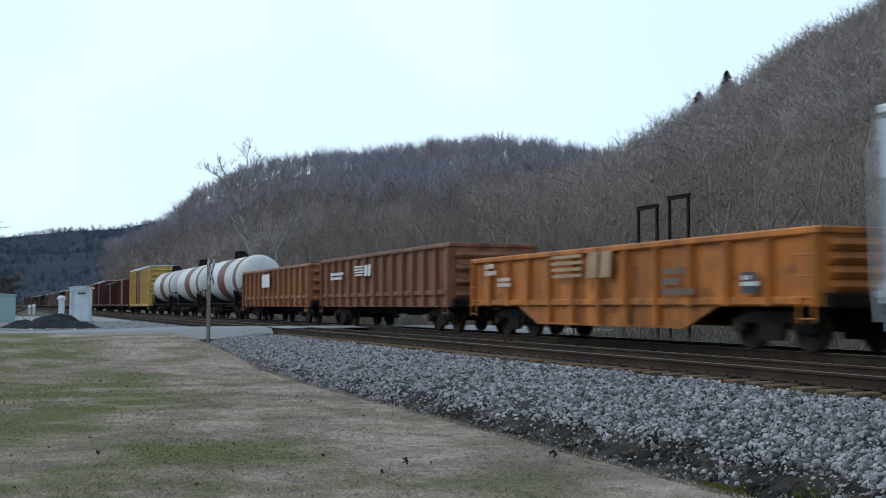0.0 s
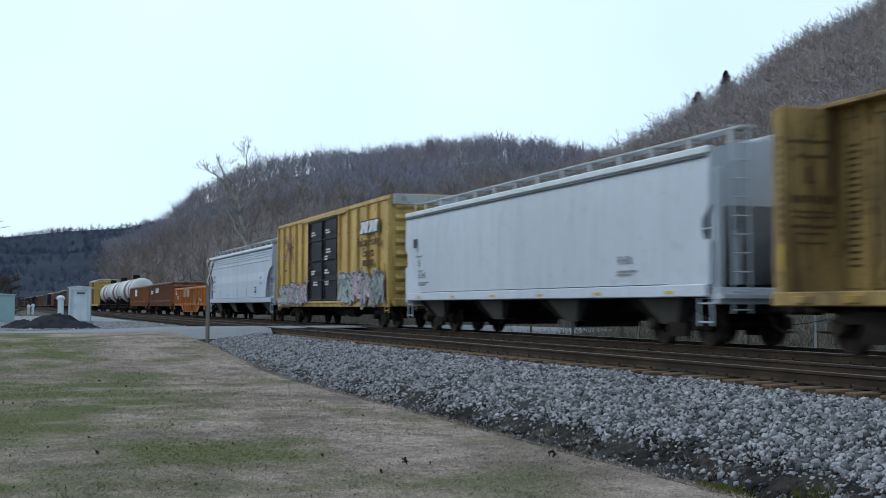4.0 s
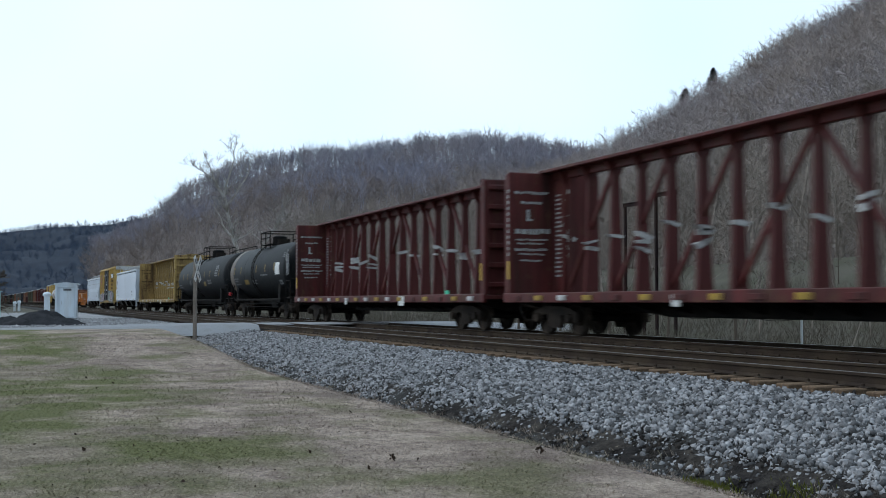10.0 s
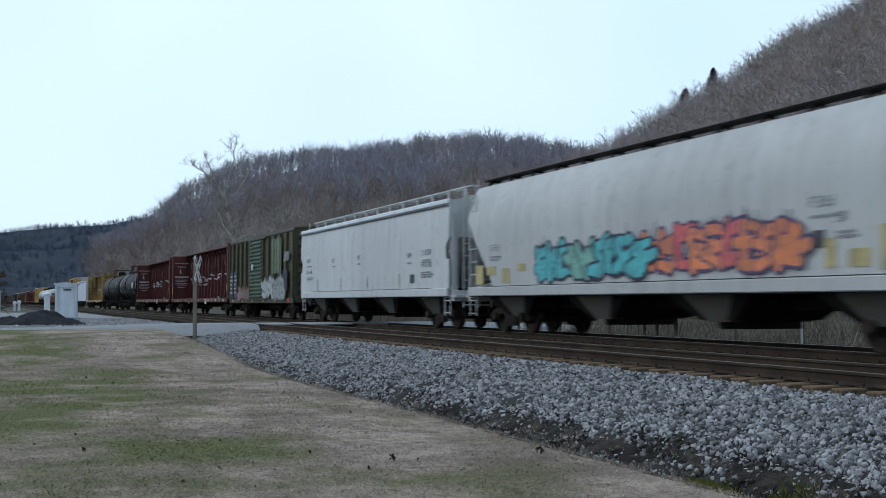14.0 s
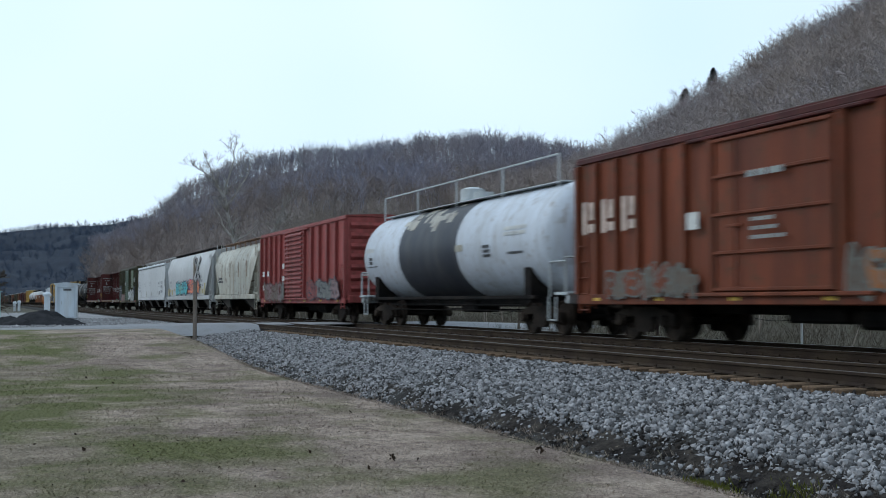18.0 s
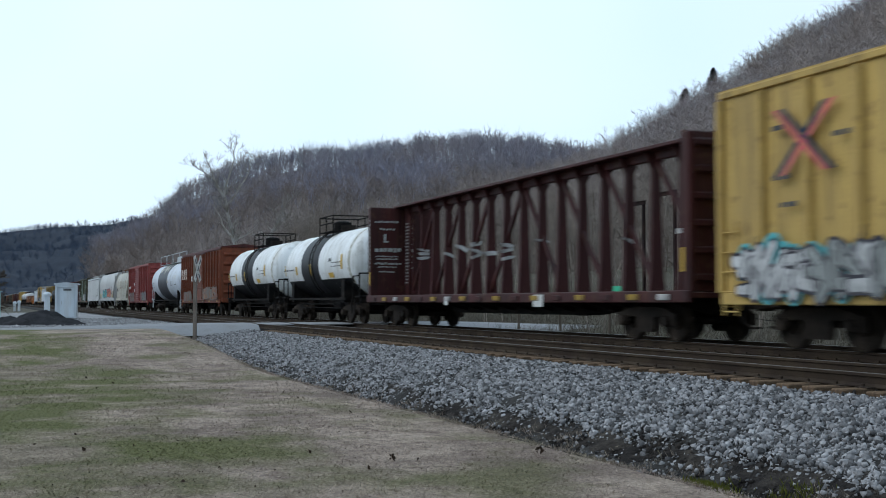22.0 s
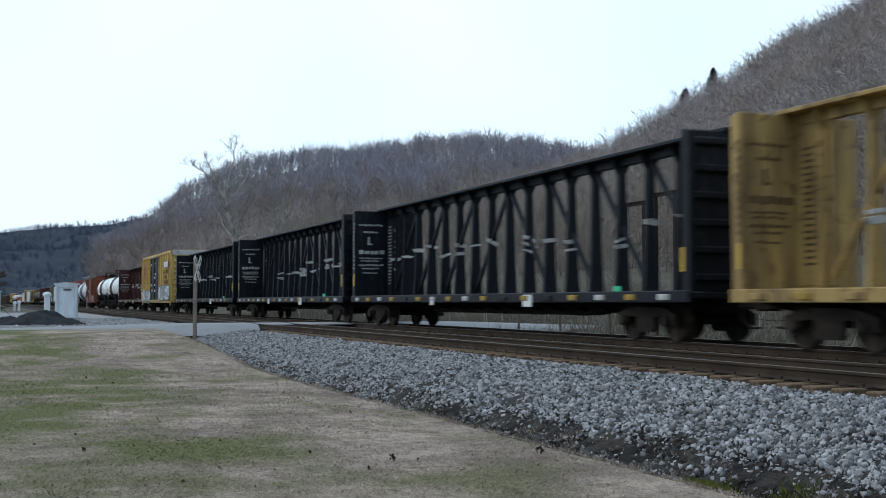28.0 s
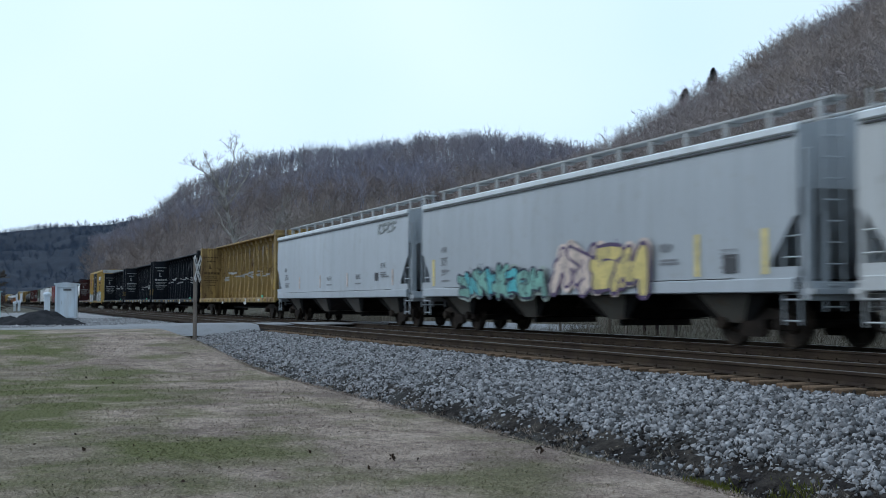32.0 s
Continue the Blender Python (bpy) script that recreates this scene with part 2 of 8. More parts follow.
P_SLATE = paint("slate_tank_band_paint", (0.038, 0.042, 0.055), (0.075, 0.075, 0.08), 0.35, 0.5, wear=0.35, rust=(0.05, 0.045, 0.042))
P_BONE = paint("flaking_bone_paint", (0.46, 0.43, 0.36), (0.16, 0.15, 0.14), 0.4)
P_ROOFGREY = paint("galvanised_roof_grey", (0.46, 0.46, 0.45), (0.33, 0.32, 0.31), 0.3)
P_TAN = paint("bare_tan_tank_patch", (0.17, 0.14, 0.115), (0.10, 0.075, 0.06), 0.3)



def lawn_material(name, straw, brown, green, relief, cinders=None):
    """Dormant turf: straw, bare brown and green patches over fine thatch."""
    m = mat(name, straw, 0.95, 0.0, 0.0, 1.0, 0.0)
    n, l = m.node_tree.nodes, m.node_tree.links
    bs = n["Principled BSDF"]
    co = n.new("ShaderNodeTexCoord")

    def noise_of(scale, lo, hi, detail=8.0):
        t, r = n.new("ShaderNodeTexNoise"), n.new("ShaderNodeMapRange")
        t.inputs["Scale"].default_value, t.inputs["Detail"].default_value, t.inputs["Roughness"].default_value = scale, detail, 0.62
        r.inputs["From Min"].default_value, r.inputs["From Max"].default_value = lo, hi
        l.new(co.outputs["Object"], t.inputs["Vector"])
        l.new(t.outputs["Fac"], r.inputs["Value"])
        return r.outputs["Result"]

    def mixed(fac, a, b):
        x = n.new("ShaderNodeMix")
        x.data_type = "RGBA"
        l.new(fac, x.inputs["Factor"])
        for sock, val in ((x.inputs["A"], a), (x.inputs["B"], b)):
            if isinstance(val, tuple):
                sock.default_value = (*val, 1)
            else:
                l.new(val, sock)
        return x.outputs["Result"]

    c = mixed(noise_of(0.75, 0.40, 0.66), straw, brown)
    c = mixed(noise_of(5.5, 0.45, 0.72, 4.0), c, brown)
    c = mixed(noise_of(2.1, 0.56, 0.70, 6.0), c, (brown[0] * 0.8, brown[1] * 0.74, brown[2] * 0.78))
    sep, lean, both = n.new("ShaderNodeSeparateXYZ"), n.new("ShaderNodeMapRange"), n.new("ShaderNodeMath")
    both.operation = "ADD"
    lean.inputs["From Min"].default_value, lean.inputs["From Max"].default_value = 5.5, -3.0
    lean.inputs["To Min"].default_value, lean.inputs["To Max"].default_value = -0.45, 0.75
    l.new(co.outputs["Object"], sep.inputs["Vector"])
    l.new(sep.outputs["X"], lean.inputs["Value"])
    l.new(noise_of(0.42, 0.42, 0.60), both.inputs[0])
    l.new(lean.outputs["Result"], both.inputs[1])
    both.use_clamp = True
    c = mixed(both.outputs[0], c, green)
    if cinders:
        # Black dirt spread over the turf beside the ballast, in ragged patches.
        def ramp_of(axis, a, b, lo, hi):
            r = n.new("ShaderNodeMapRange")
            r.inputs["From Min"].default_value, r.inputs["From Max"].default_value = a, b
            r.inputs["To Min"].default_value, r.inputs["To Max"].default_value = lo, hi
            l.new(sep.outputs[axis], r.inputs["Value"])
            return r.outputs["Result"]

        total = ramp_of("X", 5.85, 6.5, -1.0, 1.0)
        for other, op in ((noise_of(1.7, 0.25, 0.75), "ADD"), (noise_of(7.0, 0.0, 1.0), "ADD"), (None, "SUBTRACT"), (ramp_of("Y", 27.0, 19.0, 0.0, 1.0), "MULTIPLY")):
            k = n.new("ShaderNodeMath")
            k.operation, k.use_clamp, k.inputs[1].default_value = op, op == "SUBTRACT", 0.85
            l.new(total, k.inputs[0])
            if other:
                l.new(other, k.inputs[1])
            total = k.outputs[0]
        c = mixed(total, c, cinders)
    thatch = noise_of(24.0, 0.32, 0.68, 5.0)
    dark = n.new("ShaderNodeMapRange")
    dark.inputs["To Min"].default_value, dark.inputs["To Max"].default_value = 0.55, 1.35
    l.new(thatch, dark.inputs["Value"])
    sc = n.new("ShaderNodeVectorMath")
    sc.operation = "SCALE"
    l.new(c, sc.inputs[0])
    l.new(dark.outputs["Result"], sc.inputs["Scale"])
    l.new(sc.outputs["Vector"], bs.inputs["Base Color"])
    if relief:
        b = n.new("ShaderNodeBump")
        b.inputs["Strength"].default_value, b.inputs["Distance"].default_value = relief, 0.03
        l.new(thatch, b.inputs["Height"])
        l.new(b.outputs["Normal"], bs.inputs["Normal"])
    return m


GRASS = lawn_material("dormant_lawn", (0.48, 0.382, 0.310), (0.230, 0.178, 0.150), (0.150, 0.150, 0.068), 0.8, (0.034, 0.029, 0.027))
GRAVEL = mat("pale_gravel", (0.29, 0.285, 0.29), 0.95, 0.0, 0.6, 0.8, 0.7, 12.0, (0.2, 0.195, 0.195), 0.35, (1, 1, 1), 0.5)
# Bed tone is lowered: shade below the train sits in the colour.
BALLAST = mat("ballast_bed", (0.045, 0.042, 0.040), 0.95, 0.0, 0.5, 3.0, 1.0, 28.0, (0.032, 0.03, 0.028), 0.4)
STONE = mat("grey_limestone_ballast", (0.222, 0.216, 0.220), 0.9, 0.0, 0.3, 2.0, 0.4, 30.0)
island(STONE, 0.22, 1.78)
# Oily stones, coloured darker still for the shade below the train.
STONE_DARK = mat("oily_shaded_ballast", (0.036, 0.031, 0.029), 0.9, 0.0, 0.4, 2.0, 0.4, 30.0)
DIRT = mat("black_cinder_dirt", (0.022, 0.019, 0.018), 0.95, 0.0, 0.6, 9.0, 1.0, 40.0, (0.075, 0.064, 0.054), 0.35, (1, 1, 1), 3.0)
ASPHALT = mat("worn_pale_road_asphalt", (0.31, 0.312, 0.325), 0.9, 0.0, 0.25, 1.2, 0.4, 80.0, (0.235, 0.232, 0.232), 0.35)
COALPILE = mat("black_asphalt_millings", (0.03, 0.03, 0.033), 0.95, 0.0, 0.5, 3.0, 1.0, 20.0)
BANK = mat("weedy_bank", (0.105, 0.094, 0.076), 0.95, 0.0, 0.4, 0.8, 0.8, 20.0, (0.068, 0.066, 0.046), 0.4, (1, 1, 1), 0.4)
LITTER = mat("leaf_litter_hillside", (0.155, 0.130, 0.120), 0.95, 0.0, 0.5, 0.35, 0.5, 1.2, (0.081, 0.069, 0.067), 0.45, (1, 1, 0.35), 0.16)
BARK = mat("grey_brown_bark", (0.13, 0.105, 0.085), 0.95, 0.0, 0.3, 0.6, 0.2, 12.0)
BARK_PALE = mat("pale_sycamore_bark", (0.42, 0.39, 0.37), 0.9, 0.0, 0.3, 0.6, 0.2, 8.0, (0.22, 0.19, 0.155), 0.35)
# Blue distance haze is put into this litter colour.
LITTER_FAR = mat("haze_blue_hillside_litter", (0.052, 0.062, 0.082), 0.95, 0.0, 0.3, 0.2, 0.0, 1.2, (0.036, 0.042, 0.056), 0.45, (1, 1, 0.35), 0.1)
TWIG_PALE = mat("pale_grey_stems", (0.33, 0.32, 0.35), 0.95, 0.0, 0.4, 0.08, 0.0, 3.0)
# Haze over the far ridge is put into this twig colour.
TWIG_FAR = mat("haze_blue_twigs", (0.066, 0.086, 0.126), 0.95, 0.0, 0.25, 0.03, 0.0, 3.0)
TWIG_PURPLE = mat("purplish_twigs", (0.256, 0.250, 0.307), 0.95, 0.0, 0.5, 0.045, 0.0, 3.0, (0.250, 0.217, 0.215), 0.45, (1, 1, 1), 0.012)
TWIG = mat("brown_twigs", (0.330, 0.288, 0.295), 0.95, 0.0, 0.45, 0.07, 0.0, 3.0, (0.297, 0.244, 0.215), 0.5, (1, 1, 1), 0.02)
TWIG_LOW = mat("dark_brown_brush_twigs", (0.224, 0.188, 0.162), 0.95, 0.0, 0.45, 0.07, 0.0, 3.0)
island(TWIG_LOW, 0.65, 1.4)
island(TWIG, 0.75, 1.3)
island(TWIG_PURPLE, 0.75, 1.3)
TWIG_MID = mat("umber_twigs", (0.222, 0.186, 0.176), 0.95, 0.0, 0.45, 0.06, 0.0, 3.0, (0.20, 0.16, 0.14), 0.5, (1, 1, 1), 0.015)
island(TWIG_MID, 0.7, 1.35)
NEEDLE = mat("dark_conifer_needles", (0.036, 0.048, 0.036), 0.9, 0.0, 0.4, 0.4, 0.0, 3.0)
BLADE = lawn_material("dry_grass_blades", (0.49, 0.394, 0.324), (0.255, 0.202, 0.17), (0.162, 0.16, 0.076), 0)
island(BLADE, 0.7, 1.25)
MOSS = mat("green_moss_tufts", (0.14, 0.145, 0.03), 0.95, 0.0, 0.4, 5.0, 0.0, 20.0)
REED = mat("dry_weed_stems", (0.125, 0.108, 0.086), 0.95, 0.0, 0.35, 0.6, 0.0, 10.0)
WHITE_PAINT = mat("weathered_white_cabinet_paint", (0.60, 0.65, 0.70), 0.6, 0.0, 0.1, 2.0, 0.05, 30.0, (0.5, 0.5, 0.5), 0.25, STREAK)
OLD_WHITE = mat("grimy_old_sign_paint", (0.60, 0.58, 0.56), 0.8, 0.0, 0.3, 3.0, 0.05, 30.0, (0.34, 0.30, 0.27), 0.35, STREAK)
GALV = mat("galvanised_steel", (0.5, 0.52, 0.53), 0.5, 0.6, 0.15, 4.0, 0.05, 30.0)
TEAL = mat("grey_green_cabinet_paint", (0.30, 0.42, 0.42), 0.6, 0.0, 0.12, 2.0, 0.05, 30.0)
POSTWOOD = mat("weathered_post_wood", (0.21, 0.18, 0.155), 0.9, 0.0, 0.3, 3.0, 0.3, 30.0, (0.16, 0.13, 0.11), 0.4, (4, 4, 0.6))
DEADLEAF = mat("dark_fallen_leaves", (0.045, 0.03, 0.022), 0.9, 0.0, 0.4, 5.0, 0.0, 20.0)


# ---- mesh helpers ----
class Geo:
    """Collects points and faces of one mesh."""

    def __init__(self):
        self.v, self.f = [], []

    def add(self, pts, faces):
        k = len(self.v)
        self.v.extend([tuple(p) for p in pts])
        self.f.extend([tuple(i + k for i in q) for q in faces])
        return self

    def box(self, c, s, b=0.0):
        """A box of size s about c, with its edges chamfered by b."""
        h = [x / 2 for x in s]
        b = min(b, *(x * 0.45 for x in h))
        if b <= 0:
            pts = [(c[0] + i * h[0], c[1] + j * h[1], c[2] + k * h[2]) for i in (-1, 1) for j in (-1, 1) for k in (-1, 1)]
            return self.add(pts, [(0, 1, 3, 2), (4, 6, 7, 5), (0, 4, 5, 1), (2, 3, 7, 6), (0, 2, 6, 4), (1, 5, 7, 3)])
        key, pts = {}, []
        for sg in [(i, j, k) for i in (-1, 1) for j in (-1, 1) for k in (-1, 1)]:
            for a in range(3):
                key[sg, a] = len(pts)
                pts.append(Vector([sg[q] * (h[q] - (0 if q == a else b)) for q in range(3)]))
        faces = []
        for a in range(3):
            p, q = [x for x in range(3) if x != a]
            for s1 in (-1, 1):
                loop = []
                for s2, s3 in ((-1, -1), (1, -1), (1, 1), (-1, 1)):
                    sg = [0, 0, 0]
                    sg[a], sg[p], sg[q] = s1, s2, s3
                    loop.append(key[tuple(sg), a])
                faces.append(loop)
            for s2 in (-1, 1):
                for s3 in (-1, 1):
                    lo, hi = [0, 0, 0], [0, 0, 0]
                    lo[a], lo[p], lo[q] = -1, s2, s3
                    hi[a], hi[p], hi[q] = 1, s2, s3
                    faces.append([key[tuple(lo), p], key[tuple(hi), p], key[tuple(hi), q], key[tuple(lo), q]])
        for sg in [(i, j, k) for i in (-1, 1) for j in (-1, 1) for k in (-1, 1)]:
            faces.append([key[sg, 0], key[sg, 1], key[sg, 2]])
        good = []
        for q in faces:
            m = sum((pts[i] for i in q), Vector()) / len(q)
            nrm = (pts[q[1]] - pts[q[0]]).cross(pts[q[2]] - pts[q[1]])
            good.append(q if nrm.dot(m) > 0 else q[::-1])
        return self.add([(p[0] + c[0], p[1] + c[1], p[2] + c[2]) for p in pts], good)

    def prism(self, prof, axis, a0, a1):
        """A closed outline prof, of the two other axes in their order, drawn from a0 to a1 along axis."""
        n, pts = len(prof), []
        for a in (a0, a1):
            for p, q in prof:
                pts.append({0: (a, p, q), 1: (p, a, q), 2: (p, q, a)}[axis])
        area = sum(prof[i][0] * prof[(i + 1) % n][1] - prof[(i + 1) % n][0] * prof[i][1] for i in range(n))
        flip = (area > 0) != (axis == 1)
        faces = [tuple(range(n))[::-1] if flip else tuple(range(n)), tuple(range(n, 2 * n)) if flip else tuple(range(n, 2 * n))[::-1]]
        for i in range(n):
            j = (i + 1) % n
            faces.append((i, j, n + j, n + i) if flip else (i, n + i, n + j, j))
        return self.add(pts, faces)

    def tube(self, p0, p1, r0, r1=None, n=6, caps=True):
        p0, p1 = Vector(p0), Vector(p1)
        r1 = r0 if r1 is None else r1
        d = (p1 - p0).normalized()
        u = d.orthogonal().normalized()
        w = d.cross(u)
        pts = []
        for p, r in ((p0, r0), (p1, r1)):
            for i in range(n):
                a = 2 * math.pi * i / n
                pts.append(p + r * (math.cos(a) * u + math.sin(a) * w))
        faces = [(i, (i + 1) % n, n + (i + 1) % n, n + i) for i in range(n)]
        if caps:
            faces += [tuple(range(n))[::-1], tuple(range(n, 2 * n))]
        return self.add(pts, faces)

    def pipe(self, pts, r, n=6):
        for a, b in zip(pts, pts[1:]):
            self.tube(a, b, r, n=n)
        return self

    def lathe(self, prof, cx, cz, n=32, a0=0.0, a1=360.0):
        """(y, radius) pairs turned about the line x = cx, z = cz."""
        k = len(prof)
        full = a1 - a0 >= 359.9
        m = n if full else n + 1
        pts = []
        for i in range(m):
            a = radians(a0 + (a1 - a0) * i / n)
            for y, r in prof:
                pts.append((cx + r * math.cos(a), y, cz + r * math.sin(a)))
        faces = []
        for i in range(n):
            j = (i + 1) % m
            for q in range(k - 1):
                faces.append((i * k + q, i * k + q + 1, j * k + q + 1, j * k + q))
        return self.add(pts, faces)


MESHES = {}


def mesh_of(geo, material, smooth=False, name="mesh"):
    me = bpy.data.meshes.new(name)
    me.from_pydata(geo.v, [], geo.f)
    if smooth:
        me.shade_smooth()
        me.set_sharp_from_angle(angle=radians(38))
    me.materials.append(material)
    me.update()
    return me


def part(name, geo, material, parent=None, label="", smooth=False):
    """One mesh object under a thing or under a part."""
    ob = new(name, mesh_of(geo, material, smooth, name))
    ob.parent = parent
    return tagged(ob, label)


def share(name, key, make, material, parent, at=(0, 0, 0), turn=0.0, label="", smooth=False):
    """A part whose mesh is built once for the key and shared by its likes."""
    key = (key, material.name)
    if key not in MESHES:
        MESHES[key] = mesh_of(make(), material, smooth, name)
    ob = new(name, MESHES[key])
    ob.parent = parent
    ob.matrix_basis = pose(*at, 0, 0, turn)
    return tagged(ob, label)


def stuff(name, verts, faces, material, label, category, parent=None):
    """Many small pieces as one mesh, from arrays of triangles or quads."""
    me = bpy.data.meshes.new(name)
    k = faces.shape[1]
    me.vertices.add(len(verts))
    me.vertices.foreach_set("co", np.asarray(verts, dtype=np.float32).ravel())
    me.loops.add(faces.size)
    me.loops.foreach_set("vertex_index", faces.astype(np.int32).ravel())
    me.polygons.add(len(faces))
    me.polygons.foreach_set("loop_start", np.arange(0, faces.size, k, dtype=np.int32))
    me.update(calc_edges=True)
    me.materials.append(material)
    ob = new(name, me)
    ob.parent = parent
    return tagged(ob, label, "" if parent else category, "", "stuff")


# ---- ground, trackbed, rails, road ----
rng = np.random.default_rng(7)


def bend(s):
    """How far the line has swung to the left at the distance s along it."""
    return -2.7e-5 * max(0.0, s - 150.0) ** 2


def smooth01(a, b, x):
    t = min(1.0, max(0.0, (x - a) / (b - a)))
    return t * t * (3 - 2 * t)


def ground_z(x, y):
    z = -0.79 + (0.65 * smooth01(24, 43.5, y) - 0.15 * smooth01(44.2, 46.5, y)) * (1 - smooth01(10, 30, x))
    z += 0.05 * noise.noise((x * 0.12, y * 0.12, 3.0)) * smooth01(3, 8, math.hypot(x, y) if x < 5 else 0)
    xx = x - bend(y)
    z -= 0.5 * smooth01(5.9, 7.2, xx) * (1 - smooth01(17.2, 18.6, xx))
    z += 4.2 * smooth01(20.5, 44, xx) + 0.25 * noise.noise((x * 0.2, y * 0.2, 9.0)) * smooth01(21, 26, xx)
    return z


def grid(name, xs, ys, zf, material, keep=None):
    pts = [(x, y, zf(x, y)) for y in ys for x in xs]
    n = len(xs)
    faces = [(j * n + i, j * n + i + 1, (j + 1) * n + i + 1, (j + 1) * n + i) for j in range(len(ys) - 1) for i in range(n - 1)]
    g = Geo()
    g.v, g.f = pts, faces
    return new(name, mesh_of(g, material, True, name))


def steps(*runs):
    out = []
    for a, b, d in runs:
        n = max(1, round((b - a) / d))
        out += [a + (b - a) * i / n for i in range(n)]
    return out + [runs[-1][1]]


ground = tagged(grid("ground", steps((-2500, -300, 440), (-300, -60, 40), (-60, -20, 5), (-20, 30, 0.6), (30, 60, 5), (60, 300, 60), (300, 2500, 440)),
                     steps((-2500, -100, 400), (-100, -10, 15), (-10, 60, 0.7), (60, 160, 5), (160, 700, 30), (700, 3500, 400)), ground_z, GRASS),
                "dry dormant lawn with greenish patches and mown stubble", "ground", kind="structure")
ground.data.materials.append(BANK)
for face in ground.data.polygons:
    if face.center.x - bend(face.center.y) > 18.5 or face.center.y > 130:
        face.material_index = 1

BED = [(5.8, -1.12), (6.1, -1.0), (6.3, -0.92), (6.5, -0.84), (6.7, -0.75), (6.95, -0.64), (7.8, -0.42), (8.6, -0.31), (9.05, -0.245), (9.42, -0.25), (9.86, -0.262), (10.05, -0.19), (11.35, -0.19), (11.6, -0.21), (13.8, -0.21), (14.1, -0.19), (15.4, -0.19),
       (16.0, -0.222), (16.6, -0.26), (17.6, -0.55), (18.7, -0.9)]


def sweep(name, prof, ys, material, rough=0.0, smooth=True):
    pts, n = [], len(prof)
    for y in ys:
        for x, z in prof:
            k = noise.noise((x * 1.7, y * 0.9, 1.0)) * rough
            if rough and x < 7.3:
                k += (0.13 * noise.noise((x * 1.3, y * 1.1, 4.0)) + 0.08 * noise.noise((x * 4.0, y * 4.5, 5.0))) * (1 - smooth01(6.7, 7.3, x))
            pts.append((x + bend(y) + k * 1.5, y, z + k))
    g = Geo()
    g.v = pts
    g.f = [(j * n + i, j * n + i + 1, (j + 1) * n + i + 1, (j + 1) * n + i) for j in range(len(ys) - 1) for i in range(n - 1)]
    return new(name, mesh_of(g, material, smooth, name))


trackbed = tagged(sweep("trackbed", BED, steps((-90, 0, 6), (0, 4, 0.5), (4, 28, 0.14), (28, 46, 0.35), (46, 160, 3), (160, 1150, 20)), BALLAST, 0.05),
                  "grey crushed stone ballast bed under two railway tracks", "trackbed", kind="structure")

# Black cinder dirt along the foot of the ballast.
for x0, x1, y0, y1, sd in ((6.38, 7.0, 4.0, 44.0, 1.0),):
    g, ys = Geo(), steps((y0, 26.0, 0.07), (26.0, y1, 0.25))
    for y in ys:
        a = x0 + 0.22 * noise.noise((y * 0.55, sd, 0)) + 0.26 * noise.noise((y * 2.1, sd, 7)) + 0.2 * noise.noise((y * 6.0, sd, 7)) + 0.16 * noise.noise((y * 13.0, sd, 2))
        b = x1 + 0.35 * noise.noise((y * 0.6, sd, 3)) + 0.2 * noise.noise((y * 2.0, sd, 9))
        taper = (0.15 + 0.85 * smooth01(0.30, 0.52, noise.noise((y * 0.35, sd, 5)) * 0.6 + 0.5)) * (1 - 0.8 * smooth01(17, 22, y))
        m = (a + b) / 2
        for i in range(6):
            x = m + (a + (b - a) * i / 5 - m) * taper
            bed = np.interp(x, [p[0] for p in BED], [p[1] for p in BED]) if x > BED[0][0] else -9
            g.v.append((x, y, max(ground_z(x, y), bed) - 0.012 + 0.05 * math.sin(math.pi * i / 5) * (0.75 + 0.8 * noise.noise((x * 3, y * 3, 2)))))
    g.f = [(j * 6 + i, j * 6 + i + 1, j * 6 + i + 7, j * 6 + i + 6) for j in range(len(ys) - 1) for i in range(5)]
    tagged(new("cinder_strip", mesh_of(g, DIRT, True)), "strip of black cinder dirt along the ballast foot", "dirt", kind="structure")

